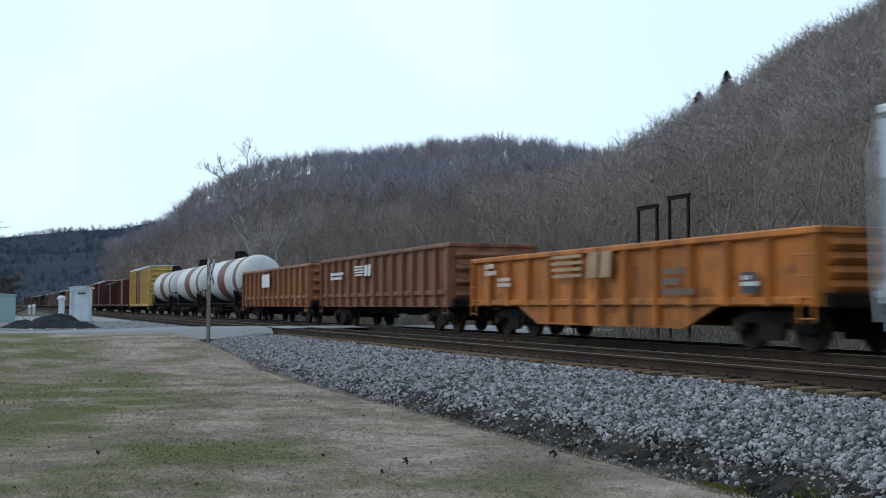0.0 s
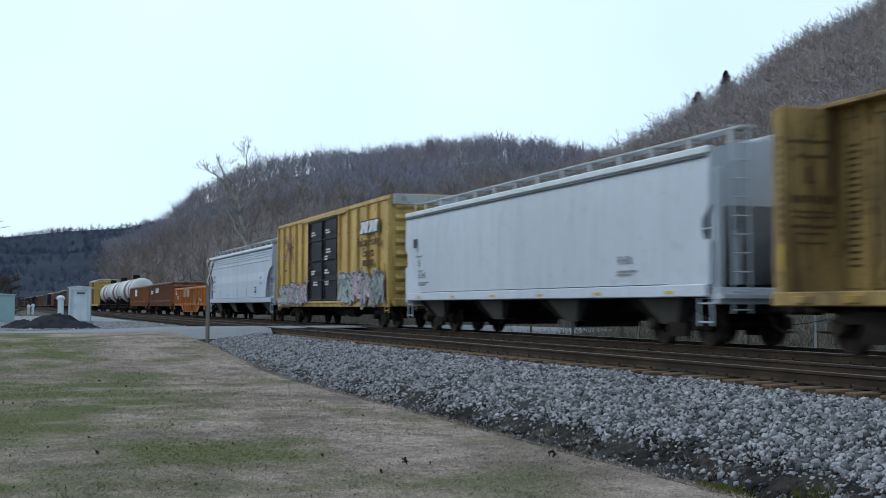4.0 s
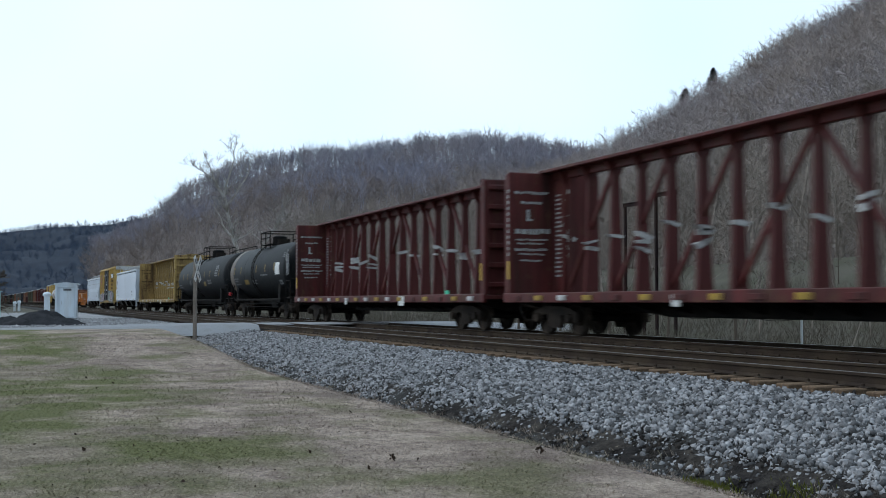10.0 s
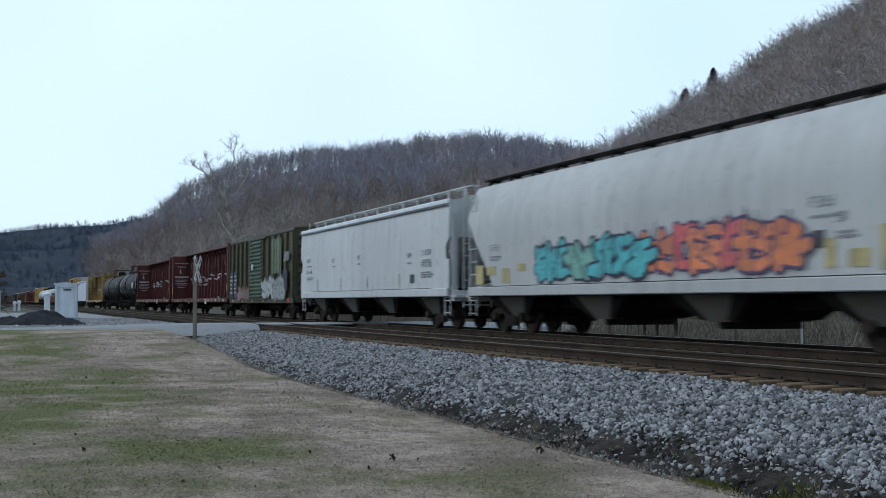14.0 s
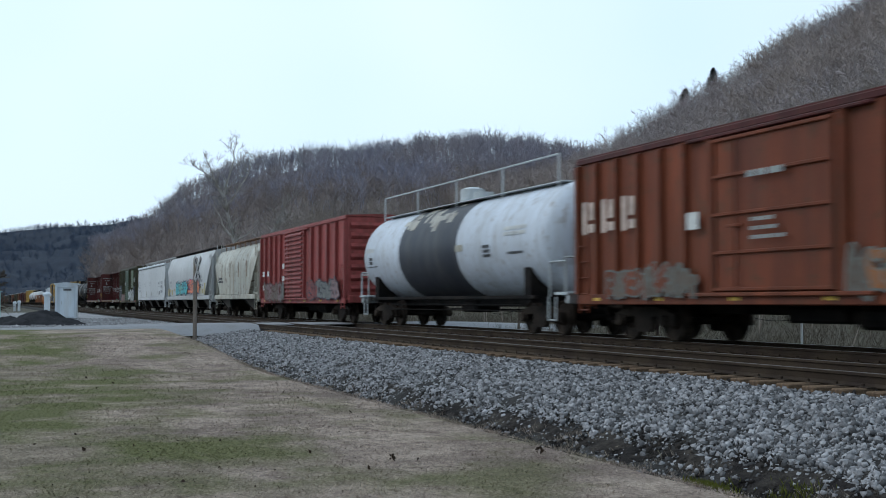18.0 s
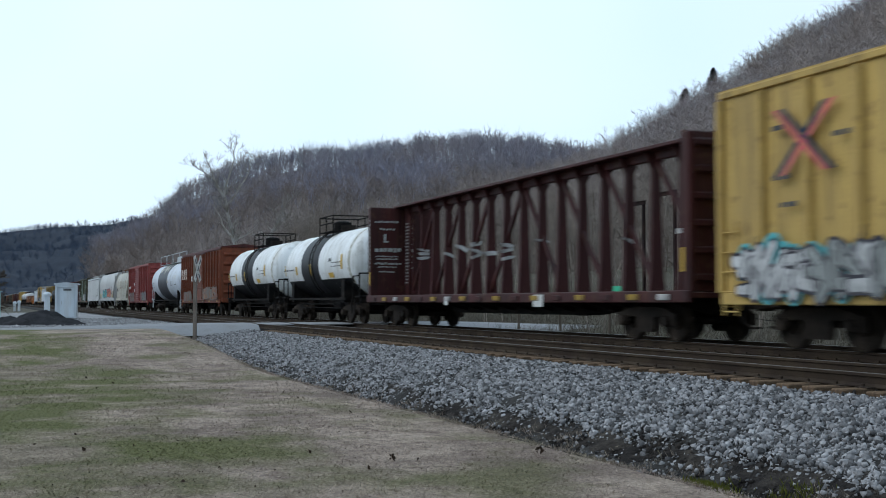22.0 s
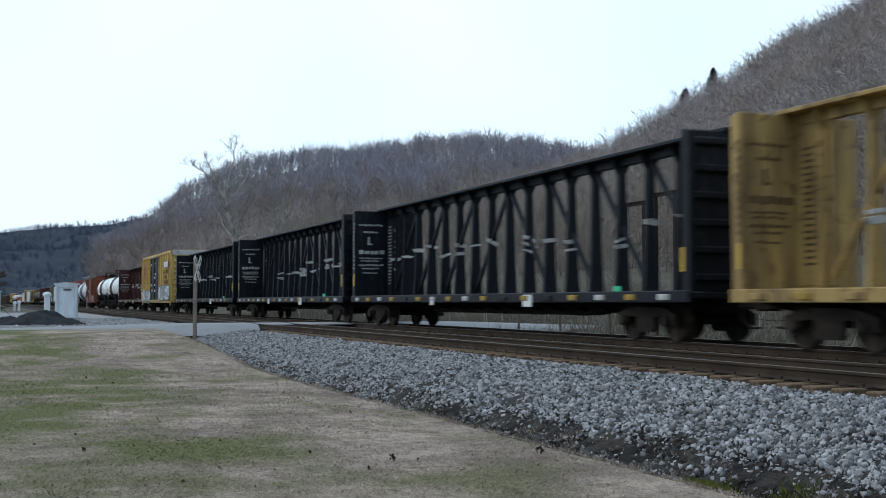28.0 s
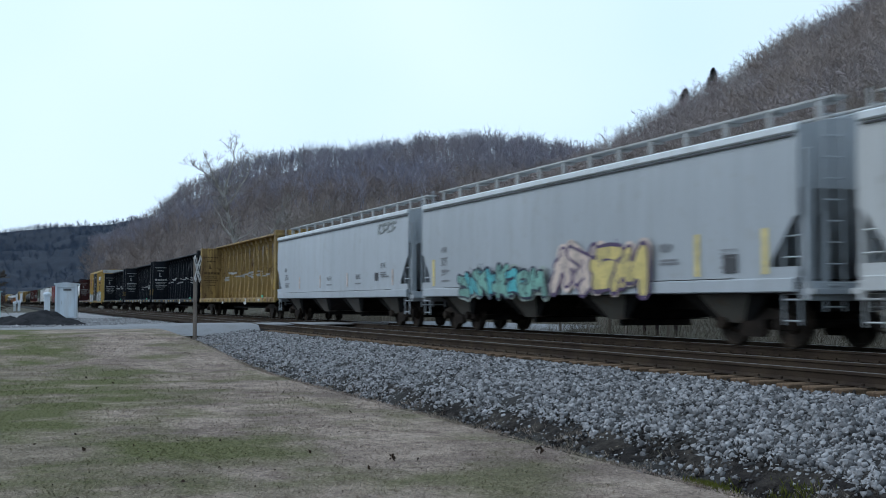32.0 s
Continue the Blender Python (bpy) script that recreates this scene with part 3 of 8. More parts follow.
RAIL_X = {"near": 10.7, "far": 14.75}
RAIL_PROF = [(-0.07, -0.17), (-0.07, -0.155), (-0.012, -0.125), (-0.012, -0.045), (-0.036, -0.035), (-0.036, -0.004), (-0.03, 0.0), (0.03, 0.0),
             (0.036, -0.004), (0.036, -0.035), (0.012, -0.045), (0.012, -0.125), (0.07, -0.155), (0.07, -0.17)]
rail_ys = steps((-90, 150, 30), (150, 1150, 25))
tracks = {}
for side, cx in RAIL_X.items():
    track = tagged(new("railway_track"), "pair of worn steel rails on timber ties in grey ballast", "railway track", "two parallel tracks")
    track.matrix_basis = pose(cx, 0, 0)
    tracks[side] = track
    for dx in (-0.755, 0.755):
        ob = sweep("rail", [(dx + a, b) for a, b in RAIL_PROF], rail_ys, RUST, 0, False)
        ob.parent = track
        top = sweep("running_surface", [(dx - 0.03, 0.001), (dx - 0.028, 0.004), (dx + 0.028, 0.004), (dx + 0.03, 0.001)], rail_ys, BRIGHT_STEEL if side == "far" else DULL_STEEL, 0, False)
        top.parent = ob
        tagged(top, "polished steel running surface")
    k = 0
    far_ties = Geo()
    plates = Geo()
    for i in range(-40, 1900):
        y = i * 0.515
        jx, jy, tw = rng.uniform(-0.05, 0.05), rng.uniform(-0.025, 0.025), rng.uniform(-1.2, 1.2)
        if 41.5 < y < 52.5 or (side == "far" and y > 120) or y > 420:
            continue
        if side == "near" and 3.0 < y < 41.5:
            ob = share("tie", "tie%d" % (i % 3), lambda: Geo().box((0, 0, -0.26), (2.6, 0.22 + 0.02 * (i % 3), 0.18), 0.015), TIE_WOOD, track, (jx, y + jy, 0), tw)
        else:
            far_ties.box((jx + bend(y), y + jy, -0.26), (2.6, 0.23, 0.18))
        if y < 60:
            for dx in (-0.755, 0.755):
                plates.box((dx, y + jy, -0.167), (0.36, 0.19, 0.018))
                for e in (-0.105, 0.105):
                    plates.box((dx + e, y + jy + 0.06, -0.145), (0.035, 0.03, 0.04))
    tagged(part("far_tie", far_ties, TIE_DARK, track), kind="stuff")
    tagged(part("tie_plate", plates, RUST, track), kind="stuff")

# Road over the line: asphalt ramps, and flush panels between the rails.
ROAD_Z = lambda x: -0.02 - 0.16 * smooth01(8, 0, x) * (1 if x < 9 else 0) - 0.12 * smooth01(0, -25, x) - 0.2 * smooth01(18, 26, x)


def road_near(x):
    return 44.6 + 0.10 * (10 - x) * (1 if x < 10 else -0.2)


def road_piece(name, x0, x1, drop, label):
    g, xs = Geo(), steps((x0, x1, 1.0 if x1 - x0 > 4 else (x1 - x0) / 2))
    for x in xs:
        a = road_near(x) + 0.08 * noise.noise((x, 0, 4))
        b = a + 3.6
        z = ROAD_Z(x)
        g.v += [(x, a - drop, z - 0.45 * min(1, drop)), (x, a - 0.25 * drop, z - 0.02), (x, a, z), (x, (a + b) / 2, z + 0.04), (x, b, z), (x, b + drop, z - 0.3 * min(1, drop))]
    g.f = [(j * 6 + i, (j + 1) * 6 + i, (j + 1) * 6 + i + 1, j * 6 + i + 1) for j in range(len(xs) - 1) for i in range(5)]
    return tagged(new(name, mesh_of(g, ASPHALT, True)), label, "road", kind="structure")


road_piece("road", -90, 9.86, 0.9, "pale worn asphalt road climbing to the grade crossing")
for x0, x1 in ((10.03, 11.37), (11.54, 13.91), (14.08, 15.42)):
    road_piece("crossing_panel", x0, x1, 0.05, "worn asphalt panel between the rails of the crossing")
road_piece("road", 15.59, 30, 0.9, "pale worn asphalt road beyond the grade crossing")

# Gravel yard beyond the road.
tagged(grid("gravel_yard", steps((-30, 9.2, 1.5)), steps((47.6, 130, 3)), lambda x, y: max(ground_z(x, y), -0.29) + 0.02, GRAVEL), "pale gravel yard beside the track", "gravel", kind="structure")


def scatter(templates, n, place, size):
    """Copies of small convex templates, turned at random: points and triangles."""
    V, F, k = [], [], 0
    which = rng.integers(0, len(templates), n)
    for i in range(len(templates)):
        tv, tf = templates[i]
        idx = np.nonzero(which == i)[0]
        m = len(idx)
        q = rng.normal(size=(m, 4))
        q /= np.linalg.norm(q, axis=1)[:, None]
        w, x, y, z = q.T
        R = np.stack([1 - 2 * (y * y + z * z), 2 * (x * y - z * w), 2 * (x * z + y * w), 2 * (x * y + z * w), 1 - 2 * (x * x + z * z), 2 * (y * z - x * w),
                      2 * (x * z - y * w), 2 * (y * z + x * w), 1 - 2 * (x * x + y * y)], 1).reshape(m, 3, 3)
        pts = np.einsum("mij,kj->mki", R, tv) * size[idx][:, None, None] + place[idx][:, None, :]
        V.append(pts.reshape(-1, 3))
        F.append((tf[None] + (np.arange(m) * len(tv))[:, None, None] + k).reshape(-1, 3))
        k += m * len(tv)
    return np.concatenate(V), np.concatenate(F)


CUBE = np.array([(a, b, c) for a in (-1, 1) for b in (-1, 1) for c in (-1, 1)], float) * 0.62
CUBF = np.array([(0, 1, 3), (0, 3, 2), (4, 6, 7), (4, 7, 5), (0, 4, 5), (0, 5, 1), (2, 3, 7), (2, 7, 6), (0, 2, 6), (0, 6, 4), (1, 5, 7), (1, 7, 3)])
stones = [((CUBE + rng.uniform(-0.3, 0.3, (8, 3))) * rng.uniform(0.7, 1.3, (1, 3)) * np.array([1, 1, 0.8]), CUBF) for _ in range(12)]
BX, BZ = np.array([p[0] for p in BED]), np.array([p[1] for p in BED])


def bed_stones(n, x0, x1, s0, s1, power):
    u = rng.uniform(0, 1, n) ** power
    s = s0 + (s1 - s0) * u
    x = rng.uniform(x0, x1, n)
    z = np.interp(x, BX, BZ) + np.array([noise.noise((a * 1.7, b * 0.9, 1.0)) for a, b in zip(x, s)]) * 0.05
    return np.stack([x, s, z + rng.uniform(-0.005, 0.02, n)], 1)


n_a, n_b, n_c = 68000, 6000, 2600
shoulder = bed_stones(n_a, 6.15, 9.44, 4.5, 44, 1.35)
edge = 6.66 - 0.32 * np.clip((shoulder[:, 1] - 16) / 5, 0, 1) + 0.28 * np.array([noise.noise((q * 0.35, 4.0, 2.0)) + 0.6 * noise.noise((q * 1.6, 4.0, 8.0)) for q in shoulder[:, 1]])
shoulder = shoulder[(shoulder[:, 0] - edge) / 0.4 + 0.25 > rng.uniform(0, 1, n_a)]
n_a = len(shoulder)
spots = np.concatenate([shoulder,                         bed_stones(n_c, 6.25, 6.95, 4.5, 26, 1.2)])
size = np.concatenate([0.016 + 0.032 * rng.uniform(0, 1, n_a) ** 1.8, 0.008 + 0.024 * rng.uniform(0, 1, n_c) ** 2])
v_, f_ = scatter(stones, len(spots), spots, size)
tagged(stuff("ballast_stones", v_, f_, STONE, "loose grey crushed ballast stones on the shoulder", "ballast"))

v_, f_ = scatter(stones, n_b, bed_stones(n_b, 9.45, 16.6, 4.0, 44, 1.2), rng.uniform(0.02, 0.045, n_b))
stuff("track_stones", v_, f_, STONE_DARK, "oily ballast stones between the rails, darkened for the train's shade", "ballast")

# Coarse gravel in the yard beyond the road.
n_y = 7000
yx, yy_ = rng.uniform(-6, 9.0, n_y), 48.2 + 34 * rng.uniform(0, 1, n_y) ** 1.4
yz = np.array([max(ground_z(p, q), -0.29) + 0.03 for p, q in zip(yx, yy_)])
v_, f_ = scatter(stones, n_y, np.stack([yx, yy_, yz], 1), rng.uniform(0.025, 0.085, n_y))
stuff("yard_gravel", v_, f_, GRAVEL, "coarse loose grey gravel in the yard", "gravel")

# Short dry grass blades and fallen leaves on the lawn.
n_g = 120000
d = 6.5 + 33 * rng.uniform(0, 1, n_g) ** 1.5
a = np.radians(rng.uniform(-3, 42, n_g))
gx, gy = d * np.sin(a), d * np.cos(a)
edge_g = 6.2 + 0.26 * np.array([noise.noise((3.0, q * 0.7, 1.0)) + 0.9 * noise.noise((5.0, q * 2.6, 1.0)) + 0.6 * noise.noise((7.0, q * 7.0, 1.0)) for q in gy]) + 1.2 * np.clip((gy - 24) / 14, 0, 1)
ok = (gx < edge_g + 0.55 * rng.uniform(0, 1, n_g) ** 5 - 0.3 * rng.uniform(0, 1, n_g) ** 2) & (gy > 4)
gx, gy, d = gx[ok], gy[ok], d[ok]
gz = np.array([max(ground_z(p, q), np.interp(p, BX, BZ) + 0.02 if p > 6.2 else -9) for p, q in zip(gx, gy)])
tuft = np.array([noise.noise((p * 0.8, q * 0.8, 5)) for p, q in zip(gx, gy)])
ht = rng.uniform(0.012, 0.035, len(gx)) * (1.15 + tuft)
lean = rng.normal(0, 1, (len(gx), 2)) * ht[:, None] * 2.0
ang = rng.uniform(0, math.pi, len(gx))
wd = 0.002 + 0.00024 * d
dx, dy = np.cos(ang) * wd, np.sin(ang) * wd
V = np.stack([np.stack([gx - dx, gy - dy, gz - 0.004], 1), np.stack([gx + dx, gy + dy, gz - 0.004], 1), np.stack([gx + lean[:, 0], gy + lean[:, 1], gz + ht], 1)], 1).reshape(-1, 3)
# Dark clods and mossy tufts along the ballast foot.
n_d = 9000
cy = 4.5 + 20 * rng.uniform(0, 1, n_d) ** 1.3
cx = 6.42 + 0.52 * rng.uniform(0, 1, n_d) + 0.1 * rng.normal(0, 1, n_d)
cz = np.array([max(ground_z(a_, b_), np.interp(a_, BX, BZ)) for a_, b_ in zip(cx, cy)])
v_, f_ = scatter(stones, n_d, np.stack([cx, cy, cz], 1), rng.uniform(0.008, 0.03, n_d))
stuff("cinder_clods", v_, f_, DIRT, "loose black clods along the ballast foot", "dirt")
n_m = 480
my = rng.choice([8.1, 8.85, 8.95], n_m) + rng.normal(0, 0.12, n_m)
mx = 6.25 + 0.3 * (my < 8.5) + rng.normal(0, 0.09, n_m)
mz = np.array([max(ground_z(a_, b_), np.interp(a_, BX, BZ)) for a_, b_ in zip(mx, my)])
mv = np.stack([np.stack([mx - 0.013, my, mz], 1), np.stack([mx + 0.013, my + 0.008, mz], 1), np.stack([mx + rng.normal(0, 0.02, n_m), my + rng.normal(0, 0.02, n_m), mz + rng.uniform(0.04, 0.09, n_m)], 1)], 1).reshape(-1, 3)
stuff("moss_tufts", mv, np.arange(len(mv)).reshape(-1, 3), MOSS, "small green mossy tufts in the black dirt", "moss")
# Straggling tufts that run out over the cinders.
n_s = 9000
sy = 4.5 + 26 * rng.uniform(0, 1, n_s) ** 1.3
sx = 5.95 + 0.75 * rng.uniform(0, 1, n_s) ** 1.5
ok = np.array([noise.noise((p * 2.2, q * 1.7, 6.0)) + 0.5 * noise.noise((p * 7, q * 6, 2.0)) - 0.9 * (p - 6.15) for p, q in zip(sx, sy)]) > 0.0
sx, sy = sx[ok], sy[ok]
sz = np.array([max(ground_z(p, q), np.interp(p, BX, BZ) + 0.05) for p, q in zip(sx, sy)])
sl, sh = rng.normal(0, 0.035, (len(sx), 2)), rng.uniform(0.015, 0.05, len(sx))
TV = np.stack([np.stack([sx - 0.005, sy, sz - 0.03], 1), np.stack([sx + 0.005, sy + 0.003, sz - 0.03], 1), np.stack([sx + sl[:, 0], sy + sl[:, 1], sz + sh], 1)], 1).reshape(-1, 3)
stuff("straw_tufts", TV, np.arange(len(TV)).reshape(-1, 3), BLADE, "thin straw-coloured tufts over black dirt", "grass")
stuff("lawn_grass", V, np.arange(len(V)).reshape(-1, 3), BLADE, "short dry straw-coloured grass blades", "grass")


# ---- freight cars: x across, +y ahead, z up from the rail head ----
CARS = []


def car(name, front, rear, label, category, group="freight cars of the train"):
    ob = tagged(new(name), label, category, group)
    ob.matrix_basis = pose(14.75, (front + rear) / 2, 0)
    CARS.append((ob, (front + rear) / 2))
    return ob, front - rear


def wheel_geo():
    g = Geo()
    g.lathe([(-0.07, 0.0), (-0.07, 0.16), (-0.015, 0.2), (-0.02, 0.40), (-0.065, 0.42), (-0.065, 0.452), (0.045, 0.457), (0.055, 0.485), (0.075, 0.485), (0.075, 0.41), (0.03, 0.39), (0.02, 0.19), (0.09, 0.14), (0.09, 0.0)], 0, 0, 22)
    g.v = [(y, x, z) for x, y, z in g.v]
    g.f = [q[::-1] for q in g.f]
    return g


def sideframe_geo():
    g = Geo()
    prof = [(-1.2, 0.36), (-1.2, 0.60), (-0.95, 0.68), (-0.5, 0.76), (0.5, 0.76), (0.95, 0.68), (1.2, 0.60), (1.2, 0.36), (1.02, 0.33), (0.9, 0.50), (0.5, 0.56), (0.36, 0.52), (0.36, 0.28),
            (0.28, 0.2), (-0.28, 0.2), (-0.36, 0.28), (-0.36, 0.52), (-0.5, 0.56), (-0.9, 0.50), (-1.02, 0.33)]
    g.prism(prof, 0, -0.07, 0.07)
    for y in (-0.89, 0.89):
        g.tube((-0.19, y, 0.457), (0.0, y, 0.457), 0.12, 0.13, 10)
    return g


def spring_geo():
    g = Geo()
    for y in (-0.16, 0.0, 0.16):
        for k in range(5):
            g.tube((0, y, 0.27 + 0.05 * k), (0, y, 0.30 + 0.05 * k), 0.075, n=8)
    return g


def bogie(parent, y):
    """Two cast side frames on four wheels."""
    b = share("bogie", "bolster", lambda: Geo().box((0, 0, 0.6), (1.9, 0.4, 0.28), 0.03).box((0, 0, 0.78), (0.7, 0.7, 0.16), 0.03), BLACK_STEEL, parent, (0, y, 0))
    for x, t in ((-1.0, 0), (1.0, 180)):
        share("side_frame", "sideframe", sideframe_geo, WHEEL_STEEL, b, (x, 0, 0), t)
        share("spring", "spring", spring_geo, BLACK_STEEL, b, (x * 0.985, 0, 0))
    for w in (-0.89, 0.89):
        share("axle", "axle", lambda: Geo().tube((-0.9, 0, 0), (0.9, 0, 0), 0.08, n=8), BLACK_STEEL, b, (0, w, 0.457))
        for x, t in ((-0.79, 0), (0.79, 180)):
            share("wheel", "wheel", wheel_geo, WHEEL_STEEL, b, (x, w, 0.457), t, "", True)
    return b


def lite_bogie_geo():
    g = Geo().box((0, 0, 0.6), (1.9, 0.4, 0.28)).box((-1, 0, 0.55), (0.14, 2.2, 0.3)).box((1, 0, 0.55), (0.14, 2.2, 0.3))
    for w in (-0.89, 0.89):
        for x in (-0.79, 0.79):
            g.tube((x - 0.06, w, 0.457), (x + 0.06, w, 0.457), 0.457, n=14)
    return g


def running_gear(c, L, inset, lite=False):
    for sg in (-1, 1):
        if lite:
            share("bogie", "litebogie", lite_bogie_geo, WHEEL_STEEL, c, (0, sg * (L / 2 - inset), 0))
            continue
        bogie(c, sg * (L / 2 - inset))
        share("coupler", "coupler", lambda: Geo().box((0, 0.15, 0.82), (0.22, 0.75, 0.2), 0.04).box((0, 0.62, 0.82), (0.36, 0.3, 0.28), 0.05), WHEEL_STEEL, c, (0, sg * (L / 2 - 0.05), 0), 0 if sg > 0 else 180)
        share("brake_hose", "hose", lambda: Geo().pipe([(0.35, 0.2, 0.72), (0.35, 0.4, 0.45), (0.3, 0.62, 0.33), (0.2, 0.8, 0.35)], 0.025), BLACK_STEEL, c, (0, sg * (L / 2 - 0.05), 0), 0 if sg > 0 else 180)


def ladder(c, x, y, z0, z1, material, w=0.42, along=True, step=0.38):
    """Rungs between two stiles, on a side (along) or on an end."""
    g = Geo()
    p = (lambda u, v: (x, y + u, v)) if along else (lambda u, v: (x + u, y, v))
    for u in (-w / 2, w / 2):
        g.tube(p(u, z0), p(u, z1), 0.022, n=5)
    k = int((z1 - z0) / step)
    for i in range(k + 1):
        z = z0 + 0.08 + i * step
        if z < z1:
            g.tube(p(-w / 2, z), p(w / 2, z), 0.018, n=5)
    return part("ladder", g, material, c)


def corner_ladders(c, L, W, z0, z1, material, inset=0.35):
    for sx in (-1, 1):
        for sy in (-1, 1):
            ladder(c, sx * (W / 2 + 0.06), sy * (L / 2 - inset), z0, z1, material)


def bar(c, name, x, y, z, ly, lz, material, label=""):
    """A thin plate of paint or metal on the side x of a car."""
    return part(name, Geo().box((x, y, z), (0.008, ly, lz)), material, c, label)


def lines_of_text(c, y, z, w, rows, h, material, gap=1.5, label="block of small stencilled lettering"):
    """Unreadable stencilled lines, as bars, on the side towards the lawn."""
    g = Geo()
    for i in range(rows):
        a = -w / 2
        full = w * rng.uniform(0.6, 1.0)
        while a < -w / 2 + full:
            b = rng.uniform(1.2, 3.5) * h
            g.box((0, y - (a + b / 2), z - i * h * gap), (0.006, b, h))
            a += b + h * 0.6
    return tagged(part("stencil", g, material, c, label), kind="stuff")


def stencil(c, x, y, z, n, h, material, label="worn stencilled characters"):
    """Unreadable characters as small bars, running back along the side x from y."""
    g = Geo()
    for i in range(n):
        a = y - i * h * 0.85
        for q in rng.permutation(5)[:3]:
            if q < 2:
                g.box((x, a - q * 0.45 * h, z), (0.006, 0.13 * h, h * rng.uniform(0.7, 1)))
            else:
                g.box((x - 0.001, a - 0.22 * h, z + (q - 3) * 0.4 * h), (0.006, 0.5 * h, 0.13 * h))
    return tagged(part("stencil", g, material, c, label), kind="stuff")


def lettering(c, text, x, y, z, h, material, label=""):
    """Words in plain type on the side x of a car, centred at y, running back along it."""
    cu = bpy.data.curves.new("words", "FONT")
    cu.body, cu.size, cu.align_x, cu.extrude, cu.offset = text, h, "CENTER", 0.002, 0.012
    tmp = bpy.data.objects.new("words", cu)
    me = bpy.data.meshes.new_from_object(tmp)
    bpy.data.objects.remove(tmp)
    me.materials.clear()
    me.materials.append(material)
    ob = new("lettering", me)
    ob.parent = c
    ob.matrix_basis = Matrix(((0, 0, -1, x), (-1, 0, 0, y), (0, 1, 0, z), (0, 0, 0, 1)))
    return tagged(ob, label)


def at_side(ob, x):
    ob.location.x += x
    return ob


def stroke(g, p, q, t, x, rnd):
    """A fat sprayed stroke with round ends, from p to q on the plane x."""
    d = Vector((q[0] - p[0], q[1] - p[1]))
    u = d.normalized() if d.length > 1e-4 else Vector((0, 1))
    n = Vector((-u.y, u.x))
    a, b = Vector(p), Vector(q)
    w0, w1 = t / 2 * rnd.uniform(0.8, 1.2), t / 2 * rnd.uniform(0.8, 1.2)
    bow = n * rnd.uniform(-0.2, 0.2) * t
    ring = [b + w1 * (math.cos(k) * n + math.sin(k) * u) for k in np.linspace(0, math.pi, 7)]
    ring.append((a + b) / 2 + bow - n * (w0 + w1) / 2)
    ring += [a - w0 * (math.cos(k) * n + math.sin(k) * u) for k in np.linspace(0, math.pi, 7)]
    ring.append((a + b) / 2 + bow + n * (w0 + w1) / 2)
    g.prism(ring, 0, x, x + 0.001)


